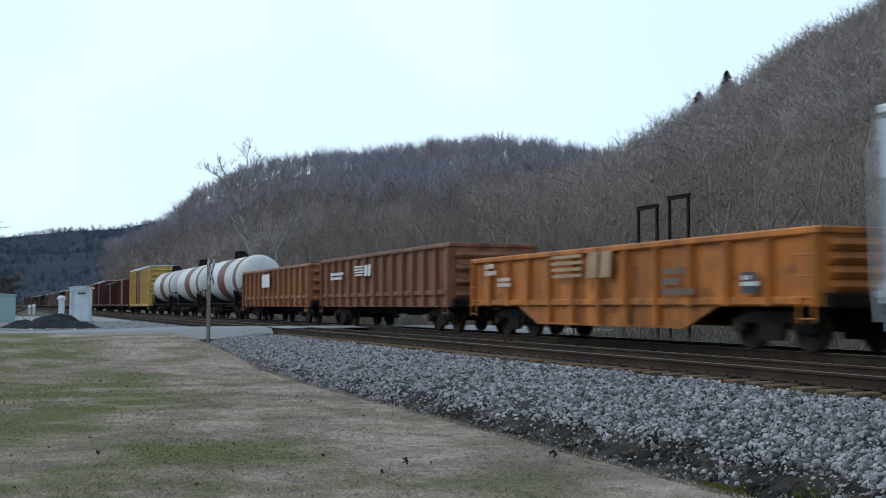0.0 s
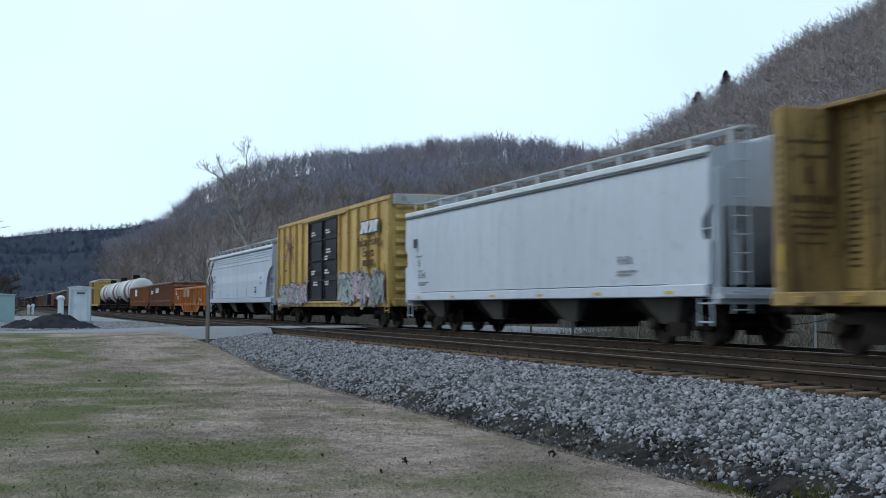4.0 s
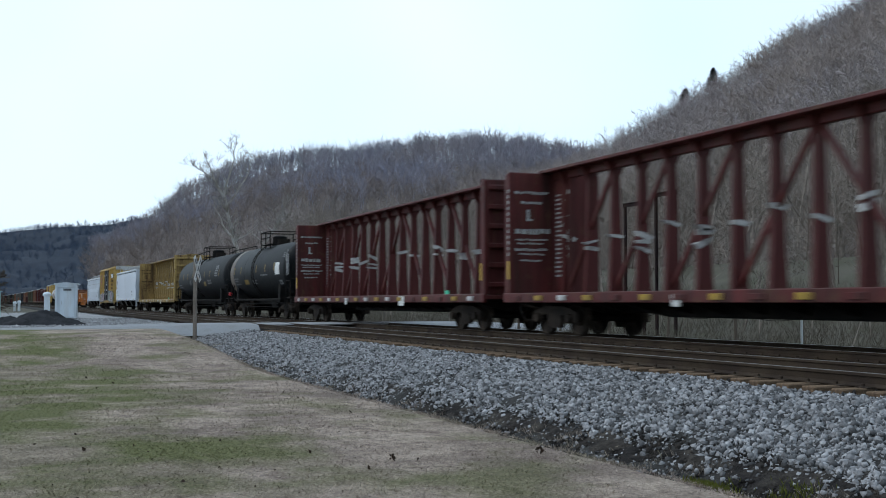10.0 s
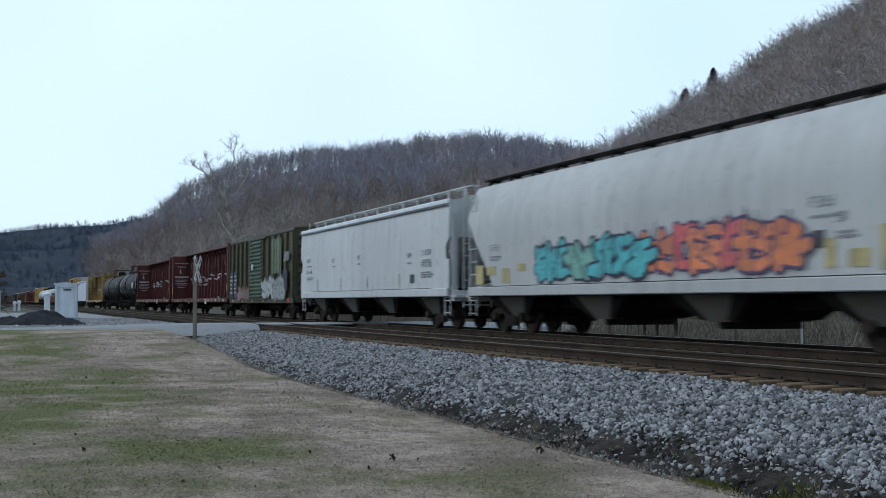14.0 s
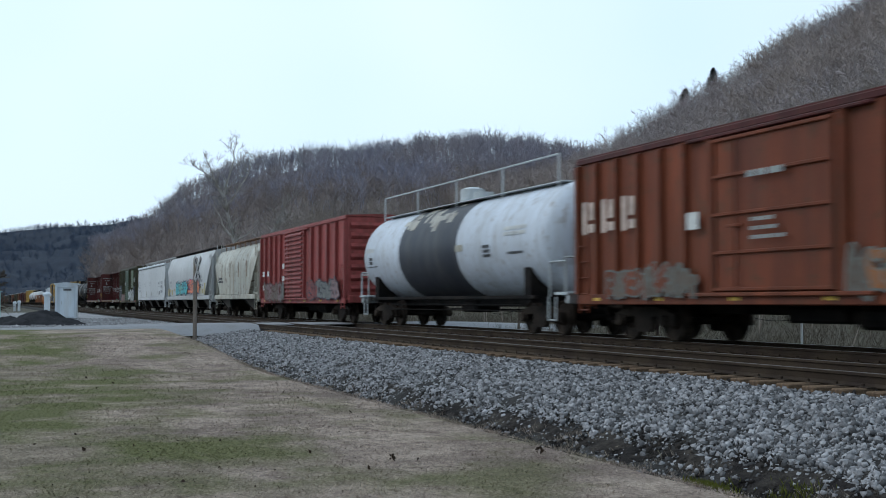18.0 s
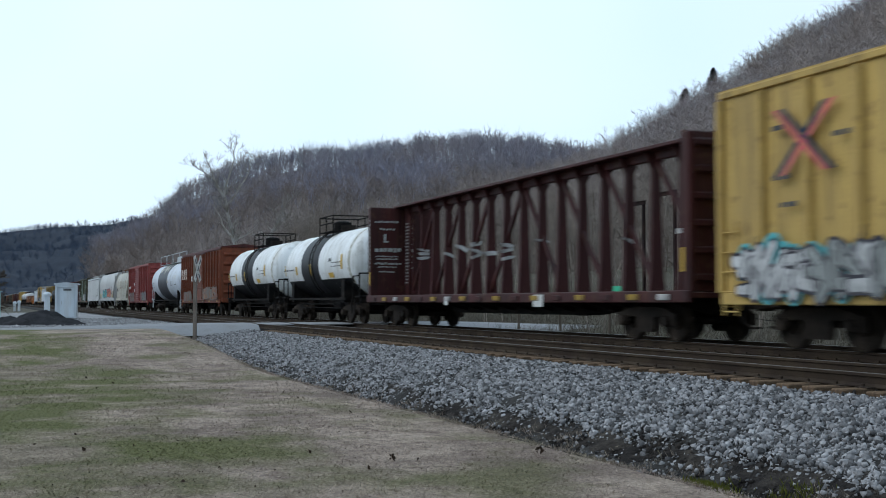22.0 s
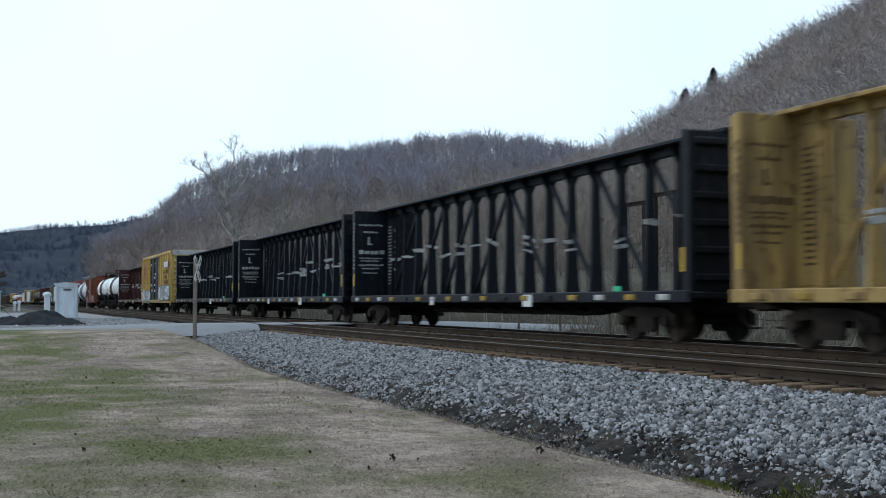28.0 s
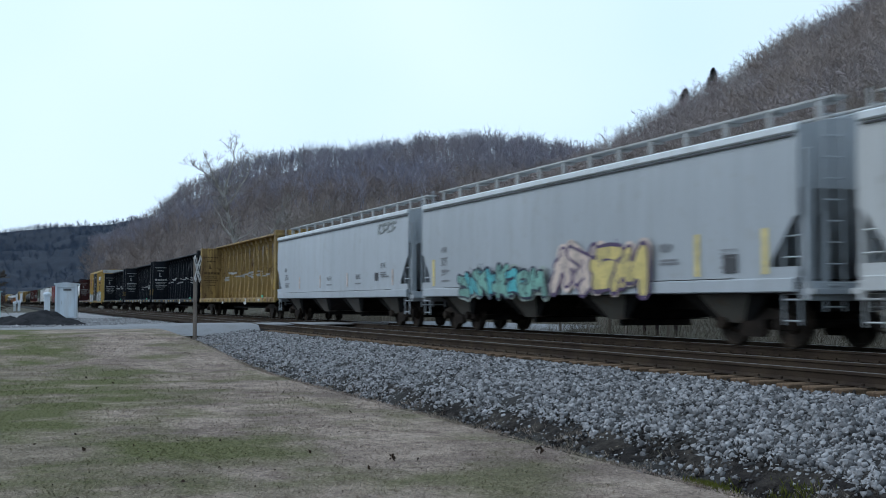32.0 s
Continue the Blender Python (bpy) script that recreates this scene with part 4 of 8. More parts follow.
def graffiti(c, x, y0, y1, z0, z1, n, fills, outline, seed, label, shade=None):
    """Rows of fat sprayed shapes: a ragged ground, dark outlines, fills in front, then thin strokes."""
    rnd, n = random.Random(seed), round(n * 1.35)
    back, cloud, marks = Geo(), Geo(), Geo()
    fronts = [Geo() for _ in fills]
    w, h = abs(y1 - y0) / n, z1 - z0
    sg = 1 if y1 > y0 else -1
    for i in range(n):
        y = y0 + sg * (i + 0.18) * w
        zb, hh = z0 + h * rnd.uniform(0.10, 0.2), h * rnd.uniform(0.6, 0.8)
        t = min(w * 0.36, h * 0.24)
        k = i * len(fills) // n if rnd.random() < 0.65 else rnd.randrange(len(fills))
        j = lambda v: v + rnd.uniform(-0.09, 0.09)
        segs = rnd.choice(([(0.1, 0.2, 0.15, 0.85), (0.15, 0.9, 0.75, 0.92), (0.85, 0.8, 0.8, 0.15), (0.7, 0.08, 0.2, 0.08)],
                           [(0.1, 0.05, 0.15, 0.95), (0.2, 0.9, 0.85, 0.8), (0.2, 0.5, 0.7, 0.5), (0.2, 0.1, 0.9, 0.15)],
                           [(0.0, 0.95, 0.25, 0.1), (0.3, 0.1, 0.5, 0.75), (0.5, 0.75, 0.7, 0.1), (0.75, 0.1, 1.0, 0.95)],
                           [(0.85, 0.95, 0.2, 0.75), (0.2, 0.7, 0.8, 0.45), (0.85, 0.4, 0.7, 0.1), (0.6, 0.05, 0.05, 0.15)],
                           [(0.1, 0.0, 0.1, 1.0), (0.15, 0.5, 0.8, 1.0), (0.2, 0.5, 0.9, 0.0), (0.5, 0.3, 0.6, 0.7)]))
        fy, fz = rnd.random() < 0.5, rnd.random() < 0.5
        segs = [(j(1 - a if fy else a), j(1 - b if fz else b), j(1 - e if fy else e), j(1 - f if fz else f)) for a, b, e, f in segs]
        segs.append((rnd.uniform(-0.2, 0.3), rnd.uniform(0.1, 0.9), rnd.uniform(0.7, 1.3), rnd.uniform(0.1, 0.9)))
        turn = rnd.uniform(-0.5, 0.5)
        for q, (a, b, e, f) in enumerate(segs):
            sk = turn * w
            p0 = (y + sg * a * w * 1.3 + sk * (b - 0.5), zb + b * hh)
            p1 = (y + sg * e * w * 1.3 + sk * (f - 0.5), zb + f * hh)
            o = 0.0003 * q + 0.0045 * i
            if shade and rnd.random() < 0.4:
                stroke(cloud, p0, p1, t * 2.1, x - 0.0005 * q, rnd)
            st = rnd.getstate()
            stroke(back, p0, p1, t * 1.6, x - 0.006 - o, rnd)
            rnd.setstate(st)
            stroke(fronts[k], p0, p1, t * 1.02, x - 0.008 - o, rnd)
        for q in range(5):
            a, r = rnd.uniform(0.6, 2.5), rnd.uniform(0.12, 0.4) * h
            cy, cz = y + sg * rnd.uniform(0, 0.7) * w, zb + rnd.uniform(0.05, 0.95) * hh
            stroke(marks, (cy, cz), (cy + math.cos(a) * r * 0.6, cz + math.sin(a) * r), 0.03, x - 0.0115 - 0.0045 * i - 0.0002 * q, rnd)
    top = tagged(part("graffiti", back, outline, c, label), kind="stuff")
    if shade and cloud.v:
        tagged(part("shade", cloud, shade, top), kind="stuff")
    for g, m in zip(fronts, fills):
        if g.v:
            tagged(part("fill", g, m, top), kind="stuff")
    tagged(part("stroke", marks, outline, top), kind="stuff")
    return top


def spray(name, col):
    return mat(name, col, 0.6, 0, 0.2, 1.2, 0.0, 12.0, tuple(min(1, k * 0.55 + 0.04) for k in col), 0.4, (1, 1, 1), 2.2)


S_WHITE, S_PINK, S_CYAN = spray("white_spray", (0.44, 0.45, 0.44)), spray("pink_spray", (0.50, 0.37, 0.42)), spray("cyan_spray", (0.10, 0.45, 0.48))
S_GREY, S_BLACK, S_ORANGE = spray("silver_spray", (0.32, 0.34, 0.33)), spray("black_spray", (0.035, 0.03, 0.045)), spray("orange_spray", (0.75, 0.24, 0.10))
S_GREEN, S_YELLOW, S_RED = spray("sea_green_spray", (0.22, 0.46, 0.38)), spray("yellow_spray", (0.75, 0.60, 0.22)), spray("red_spray", (0.62, 0.13, 0.12))
S_DIM = spray("dull_grey_spray", (0.16, 0.165, 0.15))
S_PURPLE, S_PALE, S_BLUE = spray("dark_violet_spray", (0.10, 0.06, 0.14)), spray("pale_peach_spray", (0.70, 0.56, 0.48)), spray("blue_spray", (0.02, 0.028, 0.06))


def boxcar(name, front, rear, H, paint_m, door_m, roof_m, label, doors=1, door_w=3.2, ribs=5, ribbed_door=False, end_ribs=7, roof_pitch=0.12, door_at=0.0, full_detail=True):
    c, L = car(name, front, rear, label, "freight car")
    W, z0 = 3.0, 0.95
    part("body", Geo().box((0, 0, (z0 + H) / 2), (W, L, H - z0), 0.03), paint_m, c)
    part("side_sill", Geo().box((-W / 2 - 0.03, 0, 0.93), (0.08, L - 0.1, 0.24), 0.02).box((W / 2 + 0.03, 0, 0.93), (0.08, L - 0.1, 0.24), 0.02), paint_m, c)
    part("underframe", Geo().box((0, 0, 0.78), (0.5, L - 1.0, 0.34), 0.02).box((0, 0, 0.62), (1.6, 1.6, 0.3), 0.05).tube((-0.7, -2.4, 0.6), (-0.7, -1.2, 0.6), 0.22, n=10), BLACK_STEEL, c)
    g = Geo().prism([(-W / 2 - 0.04, H), (-W / 2 - 0.04, H + 0.05), (0, H + roof_pitch), (W / 2 + 0.04, H + 0.05), (W / 2 + 0.04, H)], 1, -L / 2 - 0.03, L / 2 + 0.03)
    roof = part("roof", g, roof_m, c)
    n = int(L / 1.15) if full_detail else 0
    for i in range(n):
        y = -L / 2 + (i + 0.5) * L / n
        share("roof_rib", "roofrib%.2f" % roof_pitch, lambda: Geo().prism([(-W / 2 + 0.05, 0.045), (-W / 2 + 0.05, 0.075), (0, roof_pitch + 0.03), (W / 2 - 0.05, 0.075), (W / 2 - 0.05, 0.045), (0, roof_pitch)], 1, -0.05, 0.05), roof_m, roof, (0, y, H))
    for sx in (-1, 1):
        xs = sx * W / 2
        share("top_chord", "chord%.1f" % L, lambda: Geo().box((0, 0, 0), (0.07, L, 0.13), 0.02), roof_m, c, (xs + sx * 0.03, 0, H - 0.05))
        d0, d1 = door_at - door_w / 2, door_at + door_w / 2
        spots = list(np.linspace(d1 + 0.12, L / 2 - 0.08, ribs + 1)) + list(np.linspace(-L / 2 + 0.08, d0 - 0.12, ribs + 1))
        hh = H - z0 - 0.25
        for y in spots:
            share("side_rib", "rib%.2f" % hh, lambda: Geo().prism([(-0.07, 0), (-0.06, 0.125), (0.06, 0.125), (0.07, 0)], 2, 0, hh), paint_m, c, (xs, y, z0 + 0.1), 90 if sx < 0 else -90)
        dh = H - z0 - 0.35
        for k in range(doors):
            w = door_w / doors
            y = door_at - door_w / 2 + (k + 0.5) * w
            dg = Geo().box((0, 0, dh / 2), (0.07, w - 0.04, dh), 0.012)
            door = part("door", dg, door_m, c)
            door.location = (xs + sx * 0.06, y, z0 + 0.12)
            if ribbed_door:
                for i in range(15):
                    share("louvre", "louvre%.2f" % w, lambda: Geo().prism([(0.0, -0.075), (0.085, -0.055), (0.085, 0.0), (0.0, 0.075)], 1, -w / 2 + 0.1, w / 2 - 0.1), door_m, door, (sx * 0.034, 0, (i + 0.5) * dh / 15), 0 if sx > 0 else 180)
            else:
                for zz in (0.04, dh * 0.25, dh * 0.5, dh * 0.75, dh - 0.04):
                    share("door_bar", "dbar%.2f" % w, lambda: Geo().box((0, 0, 0), (0.06, w - 0.06, 0.07), 0.015), door_m, door, (sx * 0.062, 0, zz))
                for yy in (-w / 2 + 0.06, w / 2 - 0.06):
                    share("door_stile", "dstile%.2f" % dh, lambda: Geo().box((0, 0, 0), (0.07, 0.08, dh), 0.015), door_m, door, (sx * 0.066, yy, dh / 2))
            lk = part("lock_rod", Geo().tube((sx * 0.09, 0.28 * w, 0.1), (sx * 0.09, 0.28 * w, dh - 0.1), 0.022, n=6).box((sx * 0.1, 0.28 * w, dh * 0.42), (0.06, 0.3, 0.06), 0.01), door_m, door)
        part("door_track", Geo().box((xs + sx * 0.1, door_at, z0 + 0.06), (0.12, door_w * 1.5, 0.08), 0.02), paint_m, c)
        part("door_header", Geo().box((xs + sx * 0.08, door_at, H - 0.16), (0.1, door_w * 1.5, 0.07), 0.02), roof_m, c)
    for sy in (-1, 1):
        for i in range(end_ribs):
            z = z0 + 0.25 + (i + 0.5) * (H - z0 - 0.4) / end_ribs
            share("end_rib", "endrib", lambda: Geo().prism([(0.0, -0.13), (0.05, -0.1), (0.10, 0.0), (0.05, 0.1), (0.0, 0.13)], 0, -1.34, 1.34), paint_m, c, (0, sy * L / 2, z), 0 if sy > 0 else 180, "", True)
        part("end_sill", Geo().box((0, sy * (L / 2 + 0.05), 0.98), (2.9, 0.18, 0.3), 0.03), paint_m, c)
    if full_detail:
        corner_ladders(c, L, W, 0.6, 2.4, paint_m)
    for sx in (-1, 1) if full_detail else ():
        ladder(c, sx * 1.15, L / 2 + 0.16, 0.7, H - 0.1, paint_m, 0.4, False)
    for x in (-1, 1):
        for k in range(6 if full_detail else 0):
            bar(c, "reflector", x * (W / 2 + 0.076), -L / 2 + 1.0 + k * (L - 2) / 5, 0.93, 0.3, 0.07, YELLOW_MARK)
    running_gear(c, L, 2.2, not full_detail)
    return c, L


def gondola(name, front, rear, H, paint_m, label, ribs=13, belly=False, inside=P_RUSTROOF, lite=False):
    c, L = car(name, front, rear, label, "gondola")
    W, z0 = 3.0, 0.82
    for sx in (-1, 1):
        if belly:
            prof = [(-L / 2, H), (-L / 2, 0.85), (-L / 2 + 3.2, 0.85), (-L / 2 + 4.4, 0.38), (L / 2 - 4.4, 0.38), (L / 2 - 3.2, 0.85), (L / 2, 0.85), (L / 2, H)]
        else:
            prof = [(-L / 2, H), (-L / 2, z0), (L / 2, z0), (L / 2, H)]
        part("side_wall", Geo().prism(prof, 0, sx * 1.42 - 0.03, sx * 1.42 + 0.03), paint_m, c)
        part("top_rail", Geo().box((sx * 1.46, 0, H), (0.2, L + 0.06, 0.15), 0.03), paint_m, c)
        part("side_sill", Geo().box((sx * 1.48, 0, z0 + 0.09 + (0.04 if belly else 0.38)), (0.12, L - 0.1, 0.16), 0.02), paint_m, c)
        for i in range(ribs):
            y = -L / 2 + 0.12 + i * (L - 0.24) / (ribs - 1)
            low = 0.45 if belly and abs(y) < L / 2 - 4.2 else z0 + 0.03
            hh = H - low - 0.08
            share("side_post", "gpost%.2f" % hh, lambda: Geo().prism([(-0.08, 0), (-0.055, 0.15), (0.055, 0.15), (0.08, 0)], 2, 0, hh), paint_m, c, (sx * 1.45, y, low), 90 if sx < 0 else -90)
    part("floor_plate", Geo().box((0, 0, 1.05), (2.8, L - 0.1, 0.1), 0.01), inside, c)
    for sy in (-1, 1):
        part("end_wall", Geo().box((0, sy * (L / 2 - 0.04), (z0 + H) / 2 + 0.1), (2.84, 0.07, H - z0 - 0.2), 0.01), paint_m, c)
        for i in range(4):
            share("end_rib", "endrib", lambda: Geo().prism([(0.0, -0.13), (0.05, -0.1), (0.10, 0.0), (0.05, 0.1), (0.0, 0.13)], 0, -1.34, 1.34), paint_m, c, (0, sy * L / 2, 1.2 + i * (H - 1.35) / 3.4), 0 if sy > 0 else 180, "", True)
        part("end_top_rail", Geo().box((0, sy * (L / 2 - 0.02), H), (2.8, 0.16, 0.13), 0.02), paint_m, c)
        part("end_sill", Geo().box((0, sy * (L / 2 + 0.05), 0.95), (2.9, 0.2, 0.28), 0.03), BLACK_STEEL, c)
    part("underframe", Geo().box((0, 0, 0.75), (0.6, L - 0.8, 0.4), 0.02).box((0.5, 1.0, 0.65), (0.5, 0.9, 0.3), 0.05), BLACK_STEEL, c)
    corner_ladders(c, L, 3.06, 0.55, H - 0.1, paint_m, 0.3)
    running_gear(c, L, 2.0, lite)
    return c, L


def hopper(name, front, rear, H, top, paint_m, label, curved=False, pods=4, cut=2.0, sill_m=None, frame_m=None, cut_z=3.0, rail_m=None, reflectors=False, seams=0, arc=False, cheek=""):
    """A covered hopper car: eaves at H, running board at top."""
    c, L = car(name, front, rear, label, "covered hopper")
    sill_m, frame_m = sill_m or paint_m, frame_m or paint_m
    rail_m = rail_m or P_ROOFGREY
    z0, W = 1.32, 1.55

    def half(z):
        u = (z - z0) / (H - z0)
        if curved:
            return 1.555 - 0.40 * max(0.0, (u - 0.55) / 0.45) ** 2
        return W - 0.05 * max(0.0, 2 * u - 1) ** 3

    ends = [L / 2 - 0.13 - cut * (1 - f) for f in ((0, 0.04, 0.12, 0.25, 0.45, 0.7, 0.97, 1.0) if arc else (0, 0.33, 0.66, 1.0))]
    ys = [-y for y in ends[::-1]] + [0] + ends
    g, m = Geo(), 12
    peak = H + (top - H) * (0.42 if curved else 0.36)
    for y in ys:
        e = max(0.0, (abs(y) - (L / 2 - 0.13 - cut)) / cut)
        e = min(1.0, e)
        zb = z0 + (cut_z - z0) * (math.sqrt(max(0.0, 1 - (1 - e) ** 2)) if arc else e)
        ring = []
        for i in range(m + 1):
            z = zb + (H - zb) * i / m
            ring.append((-half(z), y, z))
        ring.append((-half(H) * 0.55, y, H + (peak - H) * 0.75))
        ring.append((0, y, peak))
        ring += [(-p[0], p[1], p[2]) for p in ring[-2::-1]]
        g.v += ring
    k = len(g.v) // len(ys)
    for j in range(len(ys) - 1):
        for i in range(k):
            n2 = (i + 1) % k
            g.f.append((j * k + i, (j + 1) * k + i, (j + 1) * k + n2, j * k + n2))
    g.f.append(tuple(range(k)))
    g.f.append(tuple(range((len(ys) - 1) * k, len(ys) * k))[::-1])
    part("body", g, paint_m, c, "", True)
    for sx in (-1, 1):
        part("side_sill", Geo().box((sx * 1.53, 0, 1.17), (0.10, L - 0.5, 0.26), 0.02), sill_m, c)
        part("sill_lip", Geo().box((sx * 1.5, 0, 1.03), (0.06, L - 0.6, 0.03)), BLACK_STEEL, c)
        for sy in (-1, 1) if cheek else ():
            # Side sheet carried on past the slope of the hopper, with its opening.
            yi, ye = L / 2 - 0.10 - cut, L / 2 - 0.14
            hole = [(ye, 2.85), (ye - 0.18, 2.85), (ye - 0.26, 2.7), (ye - 0.26, 2.35), (ye - 0.18, 2.2), (ye, 2.2)] if cheek == "slot" else [(ye, 2.4), (ye - 0.1, 2.4), (ye - 0.75, 1.62), (ye - 0.75, 1.5), (ye, 1.5)]
            prof = [(yi, 1.3), (yi, 1.34), (ye, cut_z + 0.05)] + hole + [(ye, 1.3)]
            part("end_cheek", Geo().prism([(sy * y, z) for y, z in prof], 0, sx * 1.538 - 0.012, sx * 1.538 + 0.012), paint_m, c)
        if not curved:
            part("eave_rail", Geo().box((sx * (W - 0.03), 0, H - 0.03), (0.12, L - 0.3, 0.16), 0.05), P_EAVE, c)
            part("eave_line", Geo().box((sx * (W - 0.01), 0, H - 0.16), (0.04, L - 0.5, 0.03)), BLACK_MARK, c)
            for k in range(seams):
                part("side_seam", Geo().box((sx * (W - 0.005), 0, H - 0.28 - 0.13 * k), (0.045, L - 0.6, 0.035), 0.01), paint_m, c)
    part("centre_sill", Geo().box((0, 0, 0.85), (0.5, L - 0.3, 0.3), 0.02), BLACK_STEEL, c)
    # Outlet pods under the body.
    span = L - 2 * cut - 1.6
    for i in range(pods):
        y = -span / 2 + span * i / (pods - 1) if pods > 1 else 0
        w = span / (pods - 1) * 0.25 if pods > 1 else 1.2
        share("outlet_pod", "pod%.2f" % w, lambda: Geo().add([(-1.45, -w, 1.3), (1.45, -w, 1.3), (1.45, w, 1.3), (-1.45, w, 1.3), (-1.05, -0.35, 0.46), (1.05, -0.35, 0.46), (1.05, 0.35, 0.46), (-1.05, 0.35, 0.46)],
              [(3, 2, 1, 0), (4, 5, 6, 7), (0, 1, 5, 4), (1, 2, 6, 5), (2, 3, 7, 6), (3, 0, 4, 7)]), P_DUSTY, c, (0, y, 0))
        # Sheets coloured black for the shade on pod ends and between pods.
        for sy in (-1, 1):
            share("slope_sheet", "slope%.2f" % w, lambda: Geo().add([(-1.46, w + 0.75, 1.3), (1.46, w + 0.75, 1.3), (1.46, w, 1.3), (-1.46, w, 1.3), (-1.08, 0.6, 0.5), (1.08, 0.6, 0.5), (1.08, 0.36, 0.5), (-1.08, 0.36, 0.5)],
                  [(0, 3, 2, 1), (4, 5, 6, 7), (1, 5, 4, 0), (2, 6, 5, 1), (3, 7, 6, 2), (0, 4, 7, 3)]), BLACK_STEEL, c, (0, y, 0), 0 if sy > 0 else 180)
        share("outlet_gate", "gate", lambda: Geo().box((0, 0, 0.4), (1.5, 0.85, 0.16), 0.02).tube((-0.95, 0, 0.4), (-0.75, 0, 0.4), 0.09, n=8), BLACK_STEEL, c, (0, y, 0))
    # Running board on brackets.
    board = part("running_board", Geo().box((-0.72, 0, top - 0.03), (0.34, L + 0.1, 0.05), 0.01).box((0.72, 0, top - 0.03), (0.34, L + 0.1, 0.05), 0.01), rail_m, c)
    nb = int(L / 1.45)
    for i in range(nb + 1):
        y = -L / 2 + 0.35 + i * (L - 0.7) / nb
        share("bracket", "bracket%.2f" % (top - H), lambda: Geo().prism([(0.55, -0.03), (0.55, -0.08), (0.84, -0.08), (0.84, H - top), (0.89, H - top), (0.89, -0.03)], 1, -0.06, 0.06), rail_m, board, (0, y, top - 0.03))
        share("bracket", "bracket%.2f" % (top - H), None, rail_m, board, (0, y, top - 0.03), 180)
    for i in range(5):
        y = -L / 2 + (i + 0.5) * L / 5
        share("roof_hatch", "hatch", lambda: Geo().box((0, 0, 0.05), (0.55, L / 5.4, 0.12), 0.03), paint_m, c, (0, y, peak - 0.02))
    # End cages: posts, cross pieces, ladders.
    for sy in (-1, 1):
        ye = sy * (L / 2 - 0.10)
        for sx in (-1, 1):
            share("corner_post", "cpost%.2f" % H, lambda: Geo().box((0, 0, (H + 0.9) / 2), (0.16, 0.12, H - 0.9 - 0.4), 0.01), frame_m, c, (sx * 1.36, ye, -0.2))
            part("brace", Geo().tube((sx * 1.3, ye, 1.25), (sx * 1.3, ye - sy * cut * 0.86, 1.4), 0.06).tube((sx * 1.25, ye, 2.9), (sx * 1.25, ye - sy * 0.35, 2.7), 0.05), frame_m, c)
            ladder(c, sx * 1.47, sy * (L / 2 - 0.42), 0.45, top - 0.5, frame_m, 0.46)
        ladder(c, -0.9, sy * (L / 2 + 0.02), 0.7, top, frame_m, 0.42, False)
        part("end_platform", Geo().box((0, ye - sy * 0.2, 1.05), (2.9, 0.9, 0.1), 0.01).box((0, ye + sy * 0.05, 1.06), (2.9, 0.12, 0.34), 0.02), sill_m, c)
        part("slope_post", Geo().box((0.55, ye - sy * 0.55, 1.9), (0.14, 0.14, 1.7), 0.01).box((-0.55, ye - sy * 0.55, 1.9), (0.14, 0.14, 1.7), 0.01), frame_m, c)
    part("brake_wheel", Geo().lathe([(0, 0.25), (0.03, 0.28), (0.06, 0.25)], 0.6, 2.2, 16), BLACK_STEEL, c).location.y = L / 2 + 0.02
    for k in range(6 if reflectors else 0):
        bar(c, "reflector", -1.586, -L / 2 + 1.6 + k * (L - 3.2) / 5, 1.14, 0.34, 0.07, YELLOW_MARK)
    running_gear(c, L, 2.1)
    return c, L


